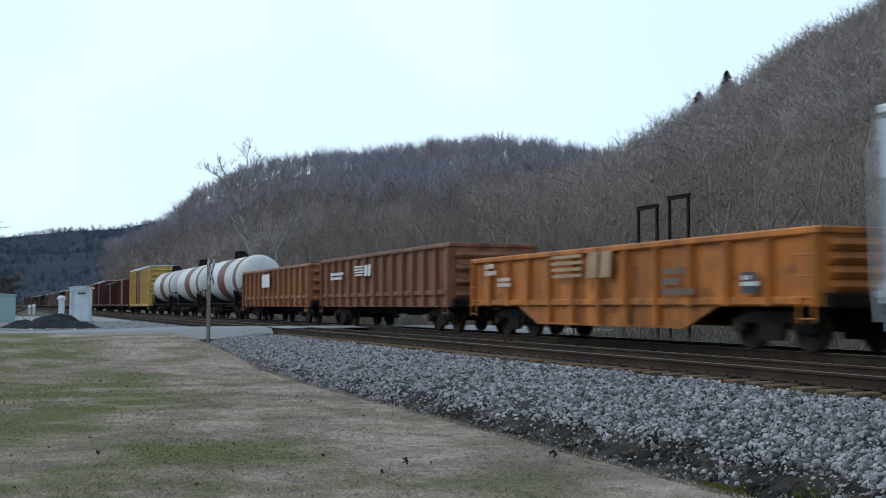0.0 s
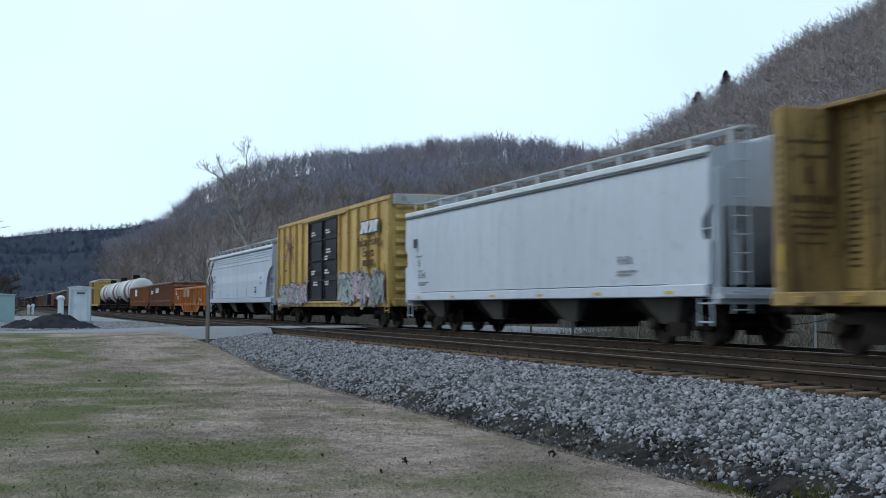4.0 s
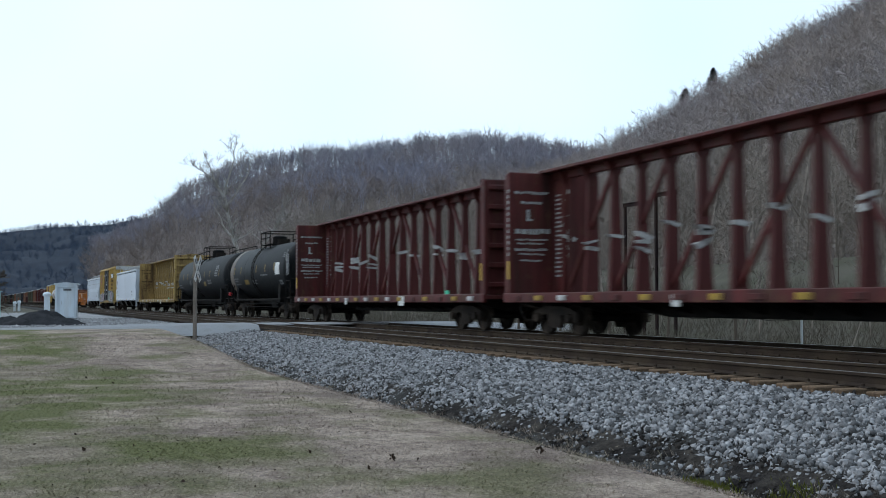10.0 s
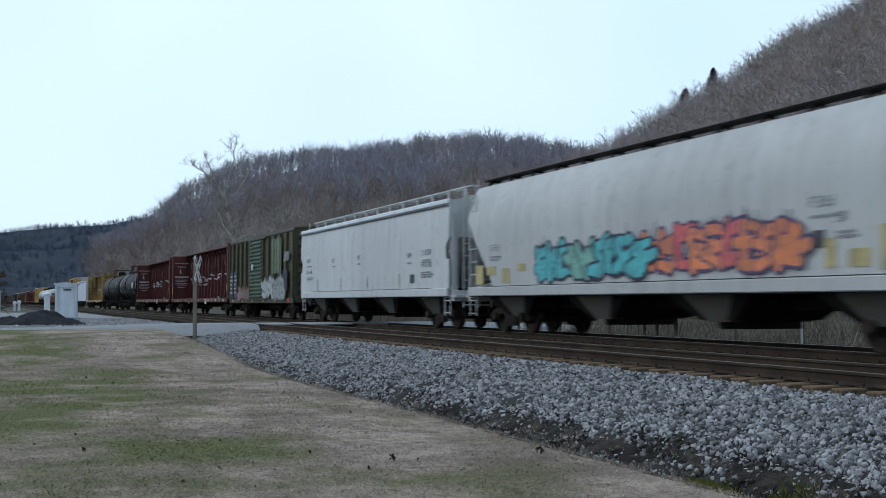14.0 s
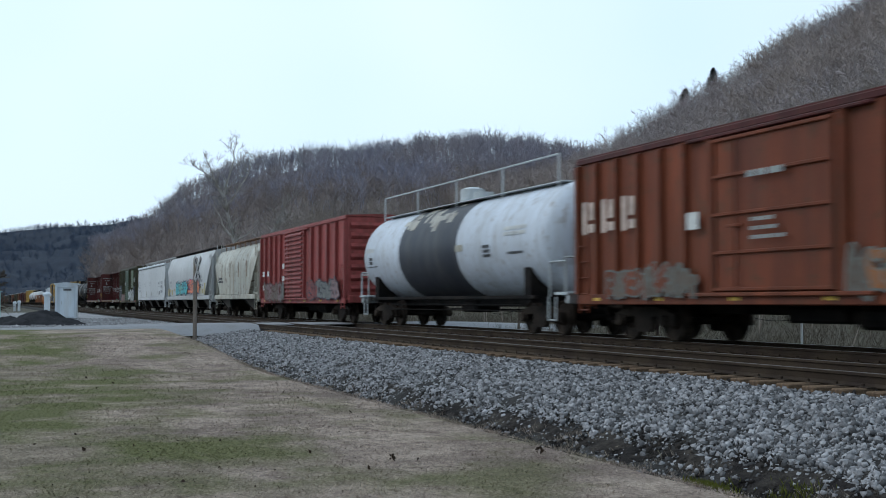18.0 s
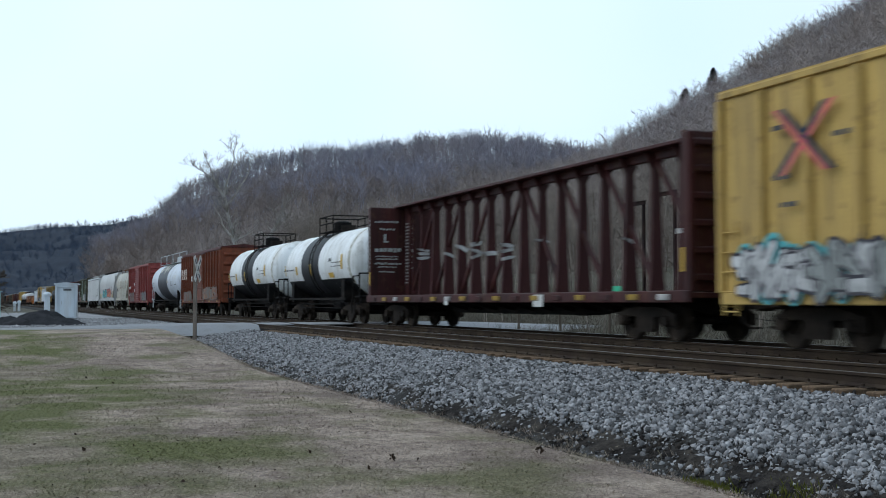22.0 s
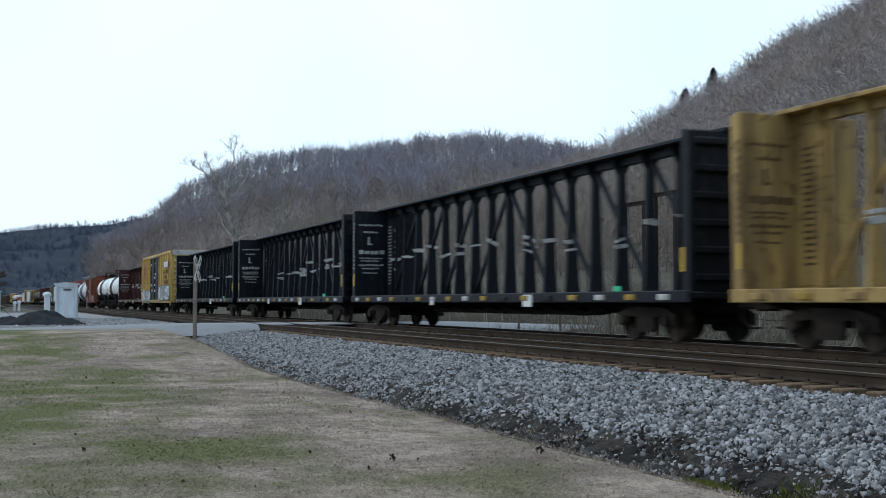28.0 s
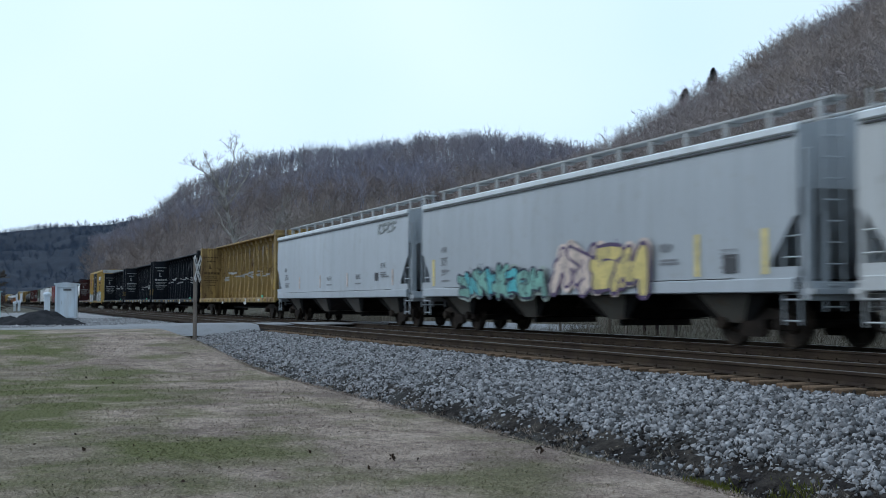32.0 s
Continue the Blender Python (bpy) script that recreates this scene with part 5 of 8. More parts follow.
def centerbeam(name, front, rear, H, paint_m, label, panel_m=None, seed=1):
    """A centre-beam lumber flat, empty: deck, two bulkheads, a truss along the middle."""
    c, L = car(name, front, rear, label, "centerbeam car")
    rnd = random.Random(seed)
    zd, W = 1.08, 2.8
    HB, H = H + 0.06, H + 0.2
    part("deck", Geo().box((0, 0, zd - 0.07), (W, L, 0.12), 0.01), paint_m, c)
    part("centre_sill", Geo().prism([(-L / 2 + 0.4, 0.98), (-L / 2 + 0.4, 0.7), (-L / 2 + 5.2, 0.66), (-L / 2 + 6.6, 0.52), (L / 2 - 6.6, 0.52), (L / 2 - 5.2, 0.66), (L / 2 - 0.4, 0.7), (L / 2 - 0.4, 0.98)], 0, -0.32, 0.32), BLACK_STEEL, c)
    for sx in (-1, 1):
        part("side_sill", Geo().box((sx * (W / 2 + 0.02), 0, 0.98), (0.10, L, 0.26), 0.02), paint_m, c)
    nb = 17
    for i in range(nb):
        y = -L / 2 + 0.9 + i * (L - 1.8) / (nb - 1)
        for sx in (-1, 1):
            share("tie_down_cover", "tdc", lambda: Geo().box((0, 0, 0), (0.05, 0.42, 0.13), 0.01), TIE_YELLOW if i % 2 else paint_m if rnd.random() < 0.55 else STRAP, c, (sx * (W / 2 + 0.085), y, 0.97))
        share("cross_bearer", "bearer", lambda: Geo().prism([(-1.38, 0.95), (-1.38, 0.85), (-0.3, 0.6), (0.3, 0.6), (1.38, 0.85), (1.38, 0.95)], 1, -0.05, 0.05), BLACK_STEEL, c, (0, y, 0))
    part("top_chord", Geo().box((0, 0, H - 0.06), (0.86, L - 0.2, 0.09), 0.015).box((0, 0, H - 0.2), (0.16, L - 0.2, 0.22), 0.02), paint_m, c)
    inner = L - 2.2
    nbay = 16
    for i in range(nbay + 1):
        y = -inner / 2 + i * inner / nbay
        share("post", "cbpost%.2f" % H, lambda: Geo().add(
            [(-0.21, -0.06, zd), (0.21, -0.06, zd), (0.21, 0.06, zd), (-0.21, 0.06, zd), (-0.155, -0.06, zd + 0.9), (0.155, -0.06, zd + 0.9), (0.155, 0.06, zd + 0.9), (-0.155, 0.06, zd + 0.9),
             (-0.10, -0.06, H - 0.5), (0.10, -0.06, H - 0.5), (0.10, 0.06, H - 0.5), (-0.10, 0.06, H - 0.5), (-0.3, -0.045, H - 0.11), (0.3, -0.045, H - 0.11), (0.3, 0.045, H - 0.11), (-0.3, 0.045, H - 0.11)],
            [q for k in (0, 4, 8) for q in ((k, k + 1, k + 5, k + 4), (k + 1, k + 2, k + 6, k + 5), (k + 2, k + 3, k + 7, k + 6), (k + 3, k, k + 4, k + 7))]), paint_m, c, (0, y, 0))
        if i < nbay - 1 and i % 2 == 0:
            a, b = (zd + 0.1, H - 0.2) if y < -0.1 else (H - 0.2, zd + 0.1)
            y1 = y + 2 * inner / nbay
            part("diagonal", Geo().prism([(y - 0.07, a), (y + 0.07, a), (y1 + 0.07, b), (y1 - 0.07, b)], 0, -0.05, 0.05), paint_m, c)
        if rnd.random() < (0.92 if i % 2 else 0.55):
            # Torn strapping wound round the post.
            z, g = rnd.uniform(2.35, 2.75), Geo()
            for k in range(rnd.randint(1, 3) if i % 2 else 1):
                zz, w = z - 0.17 * k + rnd.uniform(-0.03, 0.03), 0.17 - 0.025 * (z - 2)
                t0, t1, hh = rnd.uniform(-0.09, 0.09), rnd.uniform(-0.09, 0.09), rnd.uniform(0.05, 0.13)
                g.prism([(-w, zz + t0), (w, zz + t1), (w + rnd.uniform(0, 0.12), zz + t1 + hh), (0.0, zz + (t0 + t1) / 2 + hh * 1.3), (-w - rnd.uniform(0, 0.14), zz + t0 + hh)], 1, y - 0.075, y + 0.075)
            part("strap", g, STRAP, c, "torn white strapping")
    pm = panel_m or paint_m
    for sy in (-1, 1):
        yb = sy * (L / 2 - 0.25)
        bh = part("bulkhead", Geo().box((0, yb, (zd + HB) / 2 + 0.02), (W + 0.04, 0.12, HB - zd + 0.04), 0.02), pm, c)
        for sx in (-1, 1):
            part("bulkhead_post", Geo().box((sx * (W / 2 - 0.06), yb + sy * 0.14, (zd + HB) / 2), (0.16, 0.2, HB - zd), 0.02), pm, bh)
        for i in range(6):
            z = zd + 0.3 + i * (HB - zd - 0.5) / 5
            part("bulkhead_rib", Geo().box((0, yb + sy * 0.12, z), (W - 0.2, 0.14, 0.16), 0.03), pm, bh)
        # A solid web beside each bulkhead.
        part("end_web", Geo().box((0, sy * (L / 2 - 0.78), (zd + HB) / 2), (0.10, 0.95, HB - zd - 0.2), 0.01), pm, c)
        part("bulkhead_mark", Geo().box((-W / 2 - 0.03, yb, 1.75), (0.012, 0.1, 0.5)), YELLOW_MARK, c)
    # Unreadable marks on the inner face of the leading bulkhead.
    yf = L / 2 - 0.25 - 0.066
    g = Geo()
    for z, w, h in ((3.92, 0.95, 0.07), (3.64, 0.55, 0.07), (2.84, 0.95, 0.15), (2.6, 0.9, 0.05), (2.5, 0.8, 0.05), (2.33, 0.95, 0.07), (2.2, 0.7, 0.05), (2.02, 0.6, 0.05)):
        a, tilt = -w / 2, 0.0
        while a < w / 2:
            b = rnd.uniform(0.5, 1.5) * h + 0.03
            g.box((-0.78 + a + b / 2, yf, z + rnd.uniform(-0.012, 0.012)), (b * 0.86, 0.006, h * rnd.uniform(0.8, 1.1)))
            a += b + 0.012
    g.box((-0.84, yf, 3.3), (0.09, 0.006, 0.3)).box((-0.80, yf, 3.16), (0.2, 0.0062, 0.06))
    ink = BROWN_MARK if paint_m == P_OCHRE else WORN_WHITE
    tagged(part("stencil", g, ink, c, "worn stencilled marks on the bulkhead"), kind="stuff")
    g, x0 = Geo(), -0.056
    for i in range(19):
        g.box((x0, L / 2 - 0.62 + rnd.uniform(-0.015, 0.015), 3.85 - i * 0.125), (0.01, rnd.uniform(0.24, 0.34), 0.05))
    for i in range(9):
        g.box((x0, L / 2 - 1.05 + rnd.uniform(-0.05, 0.05), 3.9 - i * 0.22), (0.01, rnd.uniform(0.15, 0.36), rnd.choice((0.05, 0.05, 0.12))))
    for i in range(12):
        g.box((-W / 2 - 0.03, yf + 0.07, 3.95 - i * 0.16), (0.006, 0.07, 0.09))
    tagged(part("stencil", g, ink, c, "worn stencilled lines on the end web"), kind="stuff")
    for y, w, h in ((-L * 0.18, 0.55, 0.32), (L * 0.12, 0.3, 0.26)):
        part("placard", Geo().box((-W / 2 - 0.08, y, 0.90), (0.02, w, h), 0.004), WHITE_MARK, c, "white dented placard board")
    part("green_tag", Geo().box((-W / 2 - 0.03, -L / 2 + 2.9, 1.17), (0.02, 0.3, 0.12)), GREEN_MARK, c)
    running_gear(c, L, 2.3)
    return c, L


def tank(name, front, rear, R, zc, shell_m, bands, label, rail_m, platform=True, long_rail=False, lower_m=None, seed=3, stub=0.55):
    """A tank car: shell of radius R about z = zc; bands are (y, width, paint)."""
    c, L = car(name, front, rear, label, "tank car")
    S = L / 2 - stub
    prof = [(-S, 0.0)] + [(-S + 0.75 * (1 - math.cos(a)), R * math.sin(a)) for a in np.linspace(0.25, math.pi / 2, 7)]
    prof += [(-y, r) for y, r in prof[::-1]]
    shell = part("shell", Geo().lathe(prof, 0, zc, 40), shell_m, c, "", True)
    for i in range(5):
        y = -S + 0.9 + i * (2 * S - 1.8) / 4
        share("weld_ring", "weld%.2f" % R, lambda: Geo().lathe([(-0.03, R + 0.001), (0, R + 0.008), (0.03, R + 0.001)], 0, 0, 40), shell_m, shell, (0, y, zc), 0, "", True)
    for y, w, m in bands:
        part("band", Geo().lathe([(y - w / 2, R + 0.002), (y - w / 2 + 0.01, R + 0.010), (y + w / 2 - 0.01, R + 0.010), (y + w / 2, R + 0.002)], 0, zc, 40), m, shell, "", True)
    if lower_m:
        pr = [(-S + 0.62, R * 0.965 + 0.006), (-S + 0.8, R + 0.006), (S - 0.8, R + 0.006), (S - 0.62, R * 0.965 + 0.006)]
        part("lower_coat", Geo().lathe(pr, 0, zc, 20, 207, 333), lower_m, shell, "black lower half of the shell", True)
    part("underframe", Geo().box((0, 0, 0.88), (0.6, L - 0.6, 0.3), 0.02).box((0, 0, 0.72), (0.9, 1.2, 0.35), 0.08), BLACK_STEEL, c)
    for sx in (-1, 1):
        part("side_sill", Geo().box((sx * 1.42, 0, 1.0), (0.12, L - 3.2, 0.10), 0.01), BLACK_STEEL, c)
        part("brake_pipe", Geo().tube((sx * 1.2, -L / 2 + 3, 0.78), (sx * 1.2, L / 2 - 3, 0.78), 0.03).tube((sx * 1.2, -L / 2 + 3, 0.62), (sx * 1.2, L / 2 - 3, 0.62), 0.02), BLACK_STEEL, c)
    for sy in (-1, 1):
        part("saddle", Geo().prism([(-1.42, 0.85), (-1.42, zc - 0.75), (-1.2, zc - 0.95), (-0.7, zc - R + 0.12), (0.7, zc - R + 0.12), (1.2, zc - 0.95), (1.42, zc - 0.75), (1.42, 0.85)], 1, sy * (L / 2 - 2.1) - 0.2, sy * (L / 2 - 2.1) + 0.2), BLACK_STEEL, c)
        part("end_platform", Geo().box((0, sy * (L / 2 - 0.25), 1.08), (2.8, 0.7, 0.07), 0.01).box((0, sy * (L / 2), 0.98), (2.7, 0.12, 0.3), 0.02), rail_m, c)
        g = Geo().pipe([(-1.36, sy * (L / 2 - 0.05), 1.1), (-1.36, sy * (L / 2 - 0.05), 2.0), (1.36, sy * (L / 2 - 0.05), 2.0), (1.36, sy * (L / 2 - 0.05), 1.1)], 0.03)
        g.tube((-1.36, sy * (L / 2 - 0.9), 1.9), (-1.36, sy * (L / 2 - 0.05), 1.9), 0.025).tube((-1.36, sy * (L / 2 - 0.9), 1.9), (-1.36, sy * (L / 2 - 0.9), 1.0), 0.025)
        part("end_railing", g, rail_m, c)
        for sx in (-1, 1):
            part("stirrup", Geo().pipe([(sx * 1.4, sy * (L / 2 - 0.9), 1.0), (sx * 1.4, sy * (L / 2 - 0.9), 0.4), (sx * 1.4, sy * (L / 2 - 0.5), 0.4), (sx * 1.4, sy * (L / 2 - 0.5), 1.0)], 0.025), rail_m, c)
    zt = zc + R
    part("manway", Geo().tube((0, -0.25, zt - 0.1), (0, -0.25, zt + 0.28), 0.34, n=16).tube((0, 0.65, zt - 0.1), (0, 0.65, zt + 0.45), 0.42, 0.40, 16).tube((0, 0.65, zt + 0.45), (0, 0.65, zt + 0.52), 0.40, 0.2, 16), rail_m, c, "", True)
    if platform:
        p = part("platform", Geo().box((-0.72, 0.2, zt - 0.02), (0.36, 2.2, 0.04), 0.01).box((0.72, 0.2, zt - 0.02), (0.36, 2.2, 0.04), 0.01), BLACK_STEEL, c)
        for sx in (-1, 1):
            g = Geo()
            for y in (-0.88, 0.2, 1.28):
                g.tube((sx * 0.9, y, zt - 0.25), (sx * 0.9, y, zt + 0.66), 0.028)
            for z in (zt + 0.34, zt + 0.66):
                g.tube((sx * 0.9, -0.88, z), (sx * 0.9, 1.28, z), 0.028)
            part("railing", g, rail_m, p)
        for sy, y in ((-1, -0.88), (1, 1.28)):
            part("railing", Geo().pipe([(-0.9, y, zt + 0.66), (0.9, y, zt + 0.66)], 0.028), rail_m, p)
        for sx in (-1, 1):
            g = Geo()
            for y in (0.0, 0.45):
                pts = [(sx * (R + 0.14) * math.cos(a), y, zc + (R + 0.14) * math.sin(a)) for a in np.linspace(-0.9, 1.0, 9)]
                g.pipe(pts, 0.025)
            for a in np.linspace(-0.85, 0.95, 10):
                g.tube((sx * (R + 0.14) * math.cos(a), 0.0, zc + (R + 0.14) * math.sin(a)), (sx * (R + 0.14) * math.cos(a), 0.45, zc + (R + 0.14) * math.sin(a)), 0.018)
            part("ladder", g, rail_m, c)
    if long_rail:
        for sx in (-1,):
            g = Geo()
            n = 5
            for i in range(n):
                y = -S + 1.0 + i * (2 * S - 2.0) / (n - 1)
                g.tube((sx * 0.85, y, zt - 0.2), (sx * 0.85, y, zt + 0.66), 0.024)
            g.tube((sx * 0.85, -S + 1.0, zt + 0.66), (sx * 0.85, S - 1.0, zt + 0.66), 0.024)
            part("walkway_railing", g, rail_m, c)
        part("walkway", Geo().box((-0.55, 0, zt - 0.06), (0.5, 2 * S - 1.8, 0.03), 0.01), rail_m, c)
    running_gear(c, L, 2.1)
    return c, L


def tank_mark(c, R, zc, y, a, w, h, m, label=""):
    """A curved patch of paint on the tank's side, at the angle a above level; stencil colours come as rows of small bars."""
    a = radians(180 - a)
    g = Geo()
    if m not in (CHALK, WHITE_MARK, BLACK_MARK) or h > 0.55:
        b = h / R / 2
        g.lathe([(y - w / 2, R + 0.016), (y + w / 2, R + 0.016)], 0, zc, 6, math.degrees(a - b), math.degrees(a + b))
        return part("marking", g, m, c, label)
    rows = max(1, round(h / 0.15))
    for i in range(rows):
        mid, b = a + (i - (rows - 1) / 2) * h / rows / R, 0.34 * h / rows / R
        p = y - w / 2
        while p < y + w / 2 - 0.02:
            ln = min(rng.uniform(0.05, 0.16), y + w / 2 - p)
            g.lathe([(p, R + 0.016), (p + ln, R + 0.016)], 0, zc, 1, math.degrees(mid - b), math.degrees(mid + b))
            p += ln + rng.uniform(0.02, 0.05)
    return tagged(part("stencil", g, m, c, label), kind="stuff")


# Head of the train, far down the line.
far_paints = (P_MAROON, P_BROWN, P_DARKMAROON, P_BLUEBLACK, P_DARKMAROON, P_GREEN, P_DUSTY, P_BROWN, P_GREEN)
rnd_far = random.Random(4)
s_far = 190.5
for i in range(22):
    ln = rnd_far.choice((15.5, 15.5, 18.4))
    m = far_paints[(i * 4 + rnd_far.randrange(2)) % len(far_paints)]
    hh = rnd_far.choice((4.3, 4.4, 4.9))
    if i % 4 == 3:
        gondola("gondola", s_far + ln, s_far, 2.7, m, "weathered open gondola car coupled far up the train", 11, lite=True)
    else:
        boxcar("boxcar", s_far + ln, s_far, hh, m, m, P_ROOFGREY if i % 3 else m, "weathered steel boxcar coupled far up the train", full_detail=False)
    s_far += ln + 1.5

boxcar("boxcar", 189.0, 168.4, 4.4, P_MAROON, P_MAROON, P_ROOFGREY, "maroon steel boxcar with a pale roof")
boxcar("boxcar", 167.0, 151.6, 3.9, P_DARKMAROON, P_DARKMAROON, P_MAROON, "dark maroon steel boxcar")
boxcar("boxcar", 150.2, 134.8, 4.1, P_MAROON, P_REDBROWN, P_RUSTROOF, "weathered red steel boxcar")
c, L = boxcar("boxcar", 133.4, 115.0, 4.8, P_YELLOW, P_REDBROWN, P_WHITE, "yellow steel boxcar with a white roof")
for a, b in ((113.4, 98.9), (97.5, 83.6), (82.2, 68.8)):
    tank("tank_car", a, b, 1.45, 2.6, P_OFFWHITE, ((0.0, 2.6, P_TANKBROWN), (-(a - b) / 2 + 2.0, 1.1, P_TANKBROWN)), "white tank car with brown bands", BLACK_STEEL, False)


# ---- the train, in running order ----
def from_front(L, d):
    return L / 2 - d


def striped_emblem(c, x, y, z, m, k=1.0):
    """Four level bars and two slanted blocks."""
    g = Geo()
    for i in range(4):
        g.box((x, y + 0.2 * k, z + (0.24 - 0.16 * i) * k), (0.006, (1.7 - 0.05 * i) * k, 0.085 * k))
    for q in (0.85, 1.5):
        g.prism([(y - q * k, z - 0.32 * k), (y - (q + 0.5) * k, z - 0.32 * k), (y - (q + 0.6) * k, z + 0.3 * k), (y - (q + 0.1) * k, z + 0.3 * k)], 0, x - 0.003, x + 0.003)
    return part("emblem", g, m, c, "faded pale emblem of bars and blocks")


BX_SIDE, HP_SIDE = -1.632, -1.566
S_FADEPINK = spray("faded_pink_spray", (0.24, 0.15, 0.15))
S_FADED = spray("faded_cream_lettering", (0.40, 0.26, 0.15))
S_MINT = spray("pale_mint_spray", (0.36, 0.42, 0.38))
S_OLDYELLOW = spray("faded_yellow_spray", (0.46, 0.38, 0.17))

c, L = gondola("gondola", 67.4, 51.6, 2.78, P_RUSTBROWN, "rusty orange-brown open gondola car", 14)
bar(c, "painted_patch", -1.622, from_front(L, 6.7), 2.2, 1.9, 0.7, WHITE_MARK, "faded white lettering patch")
c, L = gondola("gondola", 49.5, 33.6, 2.82, P_BROWN, "faded brown open gondola car with ribbed sides", 15)
striped_emblem(c, -1.622, from_front(L, 6.3), 2.25, WHITE_MARK, 0.7)
at_side(lines_of_text(c, from_front(L, 3.0), 2.2, 2.0, 2, 0.12, WHITE_MARK), -1.625)
c, L = gondola("gondola", 31.8, 16.0, 2.2, P_ORANGE, "bright orange fishbelly gondola car with faded lettering", 13, True)
striped_emblem(c, -1.622, from_front(L, 6.6), 1.85, S_FADED)
at_side(lines_of_text(c, from_front(L, 1.7), 2.0, 0.9, 2, 0.13, S_PALE), -1.625)
at_side(lines_of_text(c, from_front(L, 2.6), 1.6, 0.9, 2, 0.1, S_PALE), -1.625)
bar(c, "notice", -1.622, from_front(L, 13.9), 1.3, 0.5, 0.4, BLACK_MARK, "black notice square")
at_side(lines_of_text(c, from_front(L, 13.9), 1.4, 0.4, 2, 0.08, WHITE_MARK), -1.632)
at_side(lines_of_text(c, from_front(L, 11.3), 1.6, 0.9, 3, 0.14, P_TAN, 1.6, "worn pale patch"), -1.625)

c, L = hopper("covered_hopper", 14.62, -5.3, 4.08, 4.58, P_GREY, "pale grey-blue covered hopper car with dark running boards", False, 4, 1.5, rail_m=P_ROOFGREY, seams=3, cut_z=2.95, arc=True)
part("rust_line", Geo().box((HP_SIDE + 0.012, 0, 3.3), (0.006, L - 1.2, 0.022)), P_TAN, c, "thin rusty seam line")
part("side_stripe", Geo().box((HP_SIDE + 0.012, -0.6, 2.5), (0.006, L - 5.0, 0.42)), P_STRIPE, c, "paler stripe along the side")
part("grab_rail", Geo().pipe([(-1.52, L / 2 - 0.02, 0.6), (-1.52, L / 2 + 0.06, 1.2), (-1.52, L / 2 + 0.1, 3.4), (-1.4, L / 2 + 0.05, 3.85), (-0.95, L / 2 + 0.02, 4.38)], 0.035), P_ROOFGREY, c)
for d in (4.4, 7.2, 10.4, 13.0):
    bar(c, "rust_stain", HP_SIDE + 0.008, from_front(L, d), 1.62, 0.12, 0.45, P_CREAM, "rust streak")
for d, z, w, n in ((2.3, 2.75, 1.1, 2), (2.3, 2.1, 1.2, 2), (17.1, 2.4, 0.6, 2)):
    stencil(c, HP_SIDE, from_front(L, d) + w / 2, z, int(w * 5), 0.2, GREY_MARK)
    at_side(lines_of_text(c, from_front(L, d), z - 0.26, w, n, 0.05, GREY_MARK), HP_SIDE)
bar(c, "notice", HP_SIDE, from_front(L, 15.6), 1.75, 0.5, 0.36, BLACK_MARK)
at_side(lines_of_text(c, from_front(L, 15.6), 1.82, 0.4, 2, 0.07, WHITE_MARK), HP_SIDE - 0.008)

S_BRIGHT = spray("bright_white_spray", (0.6, 0.6, 0.6))
S_LOGO = spray("white_emblem_paint", (0.72, 0.72, 0.72))


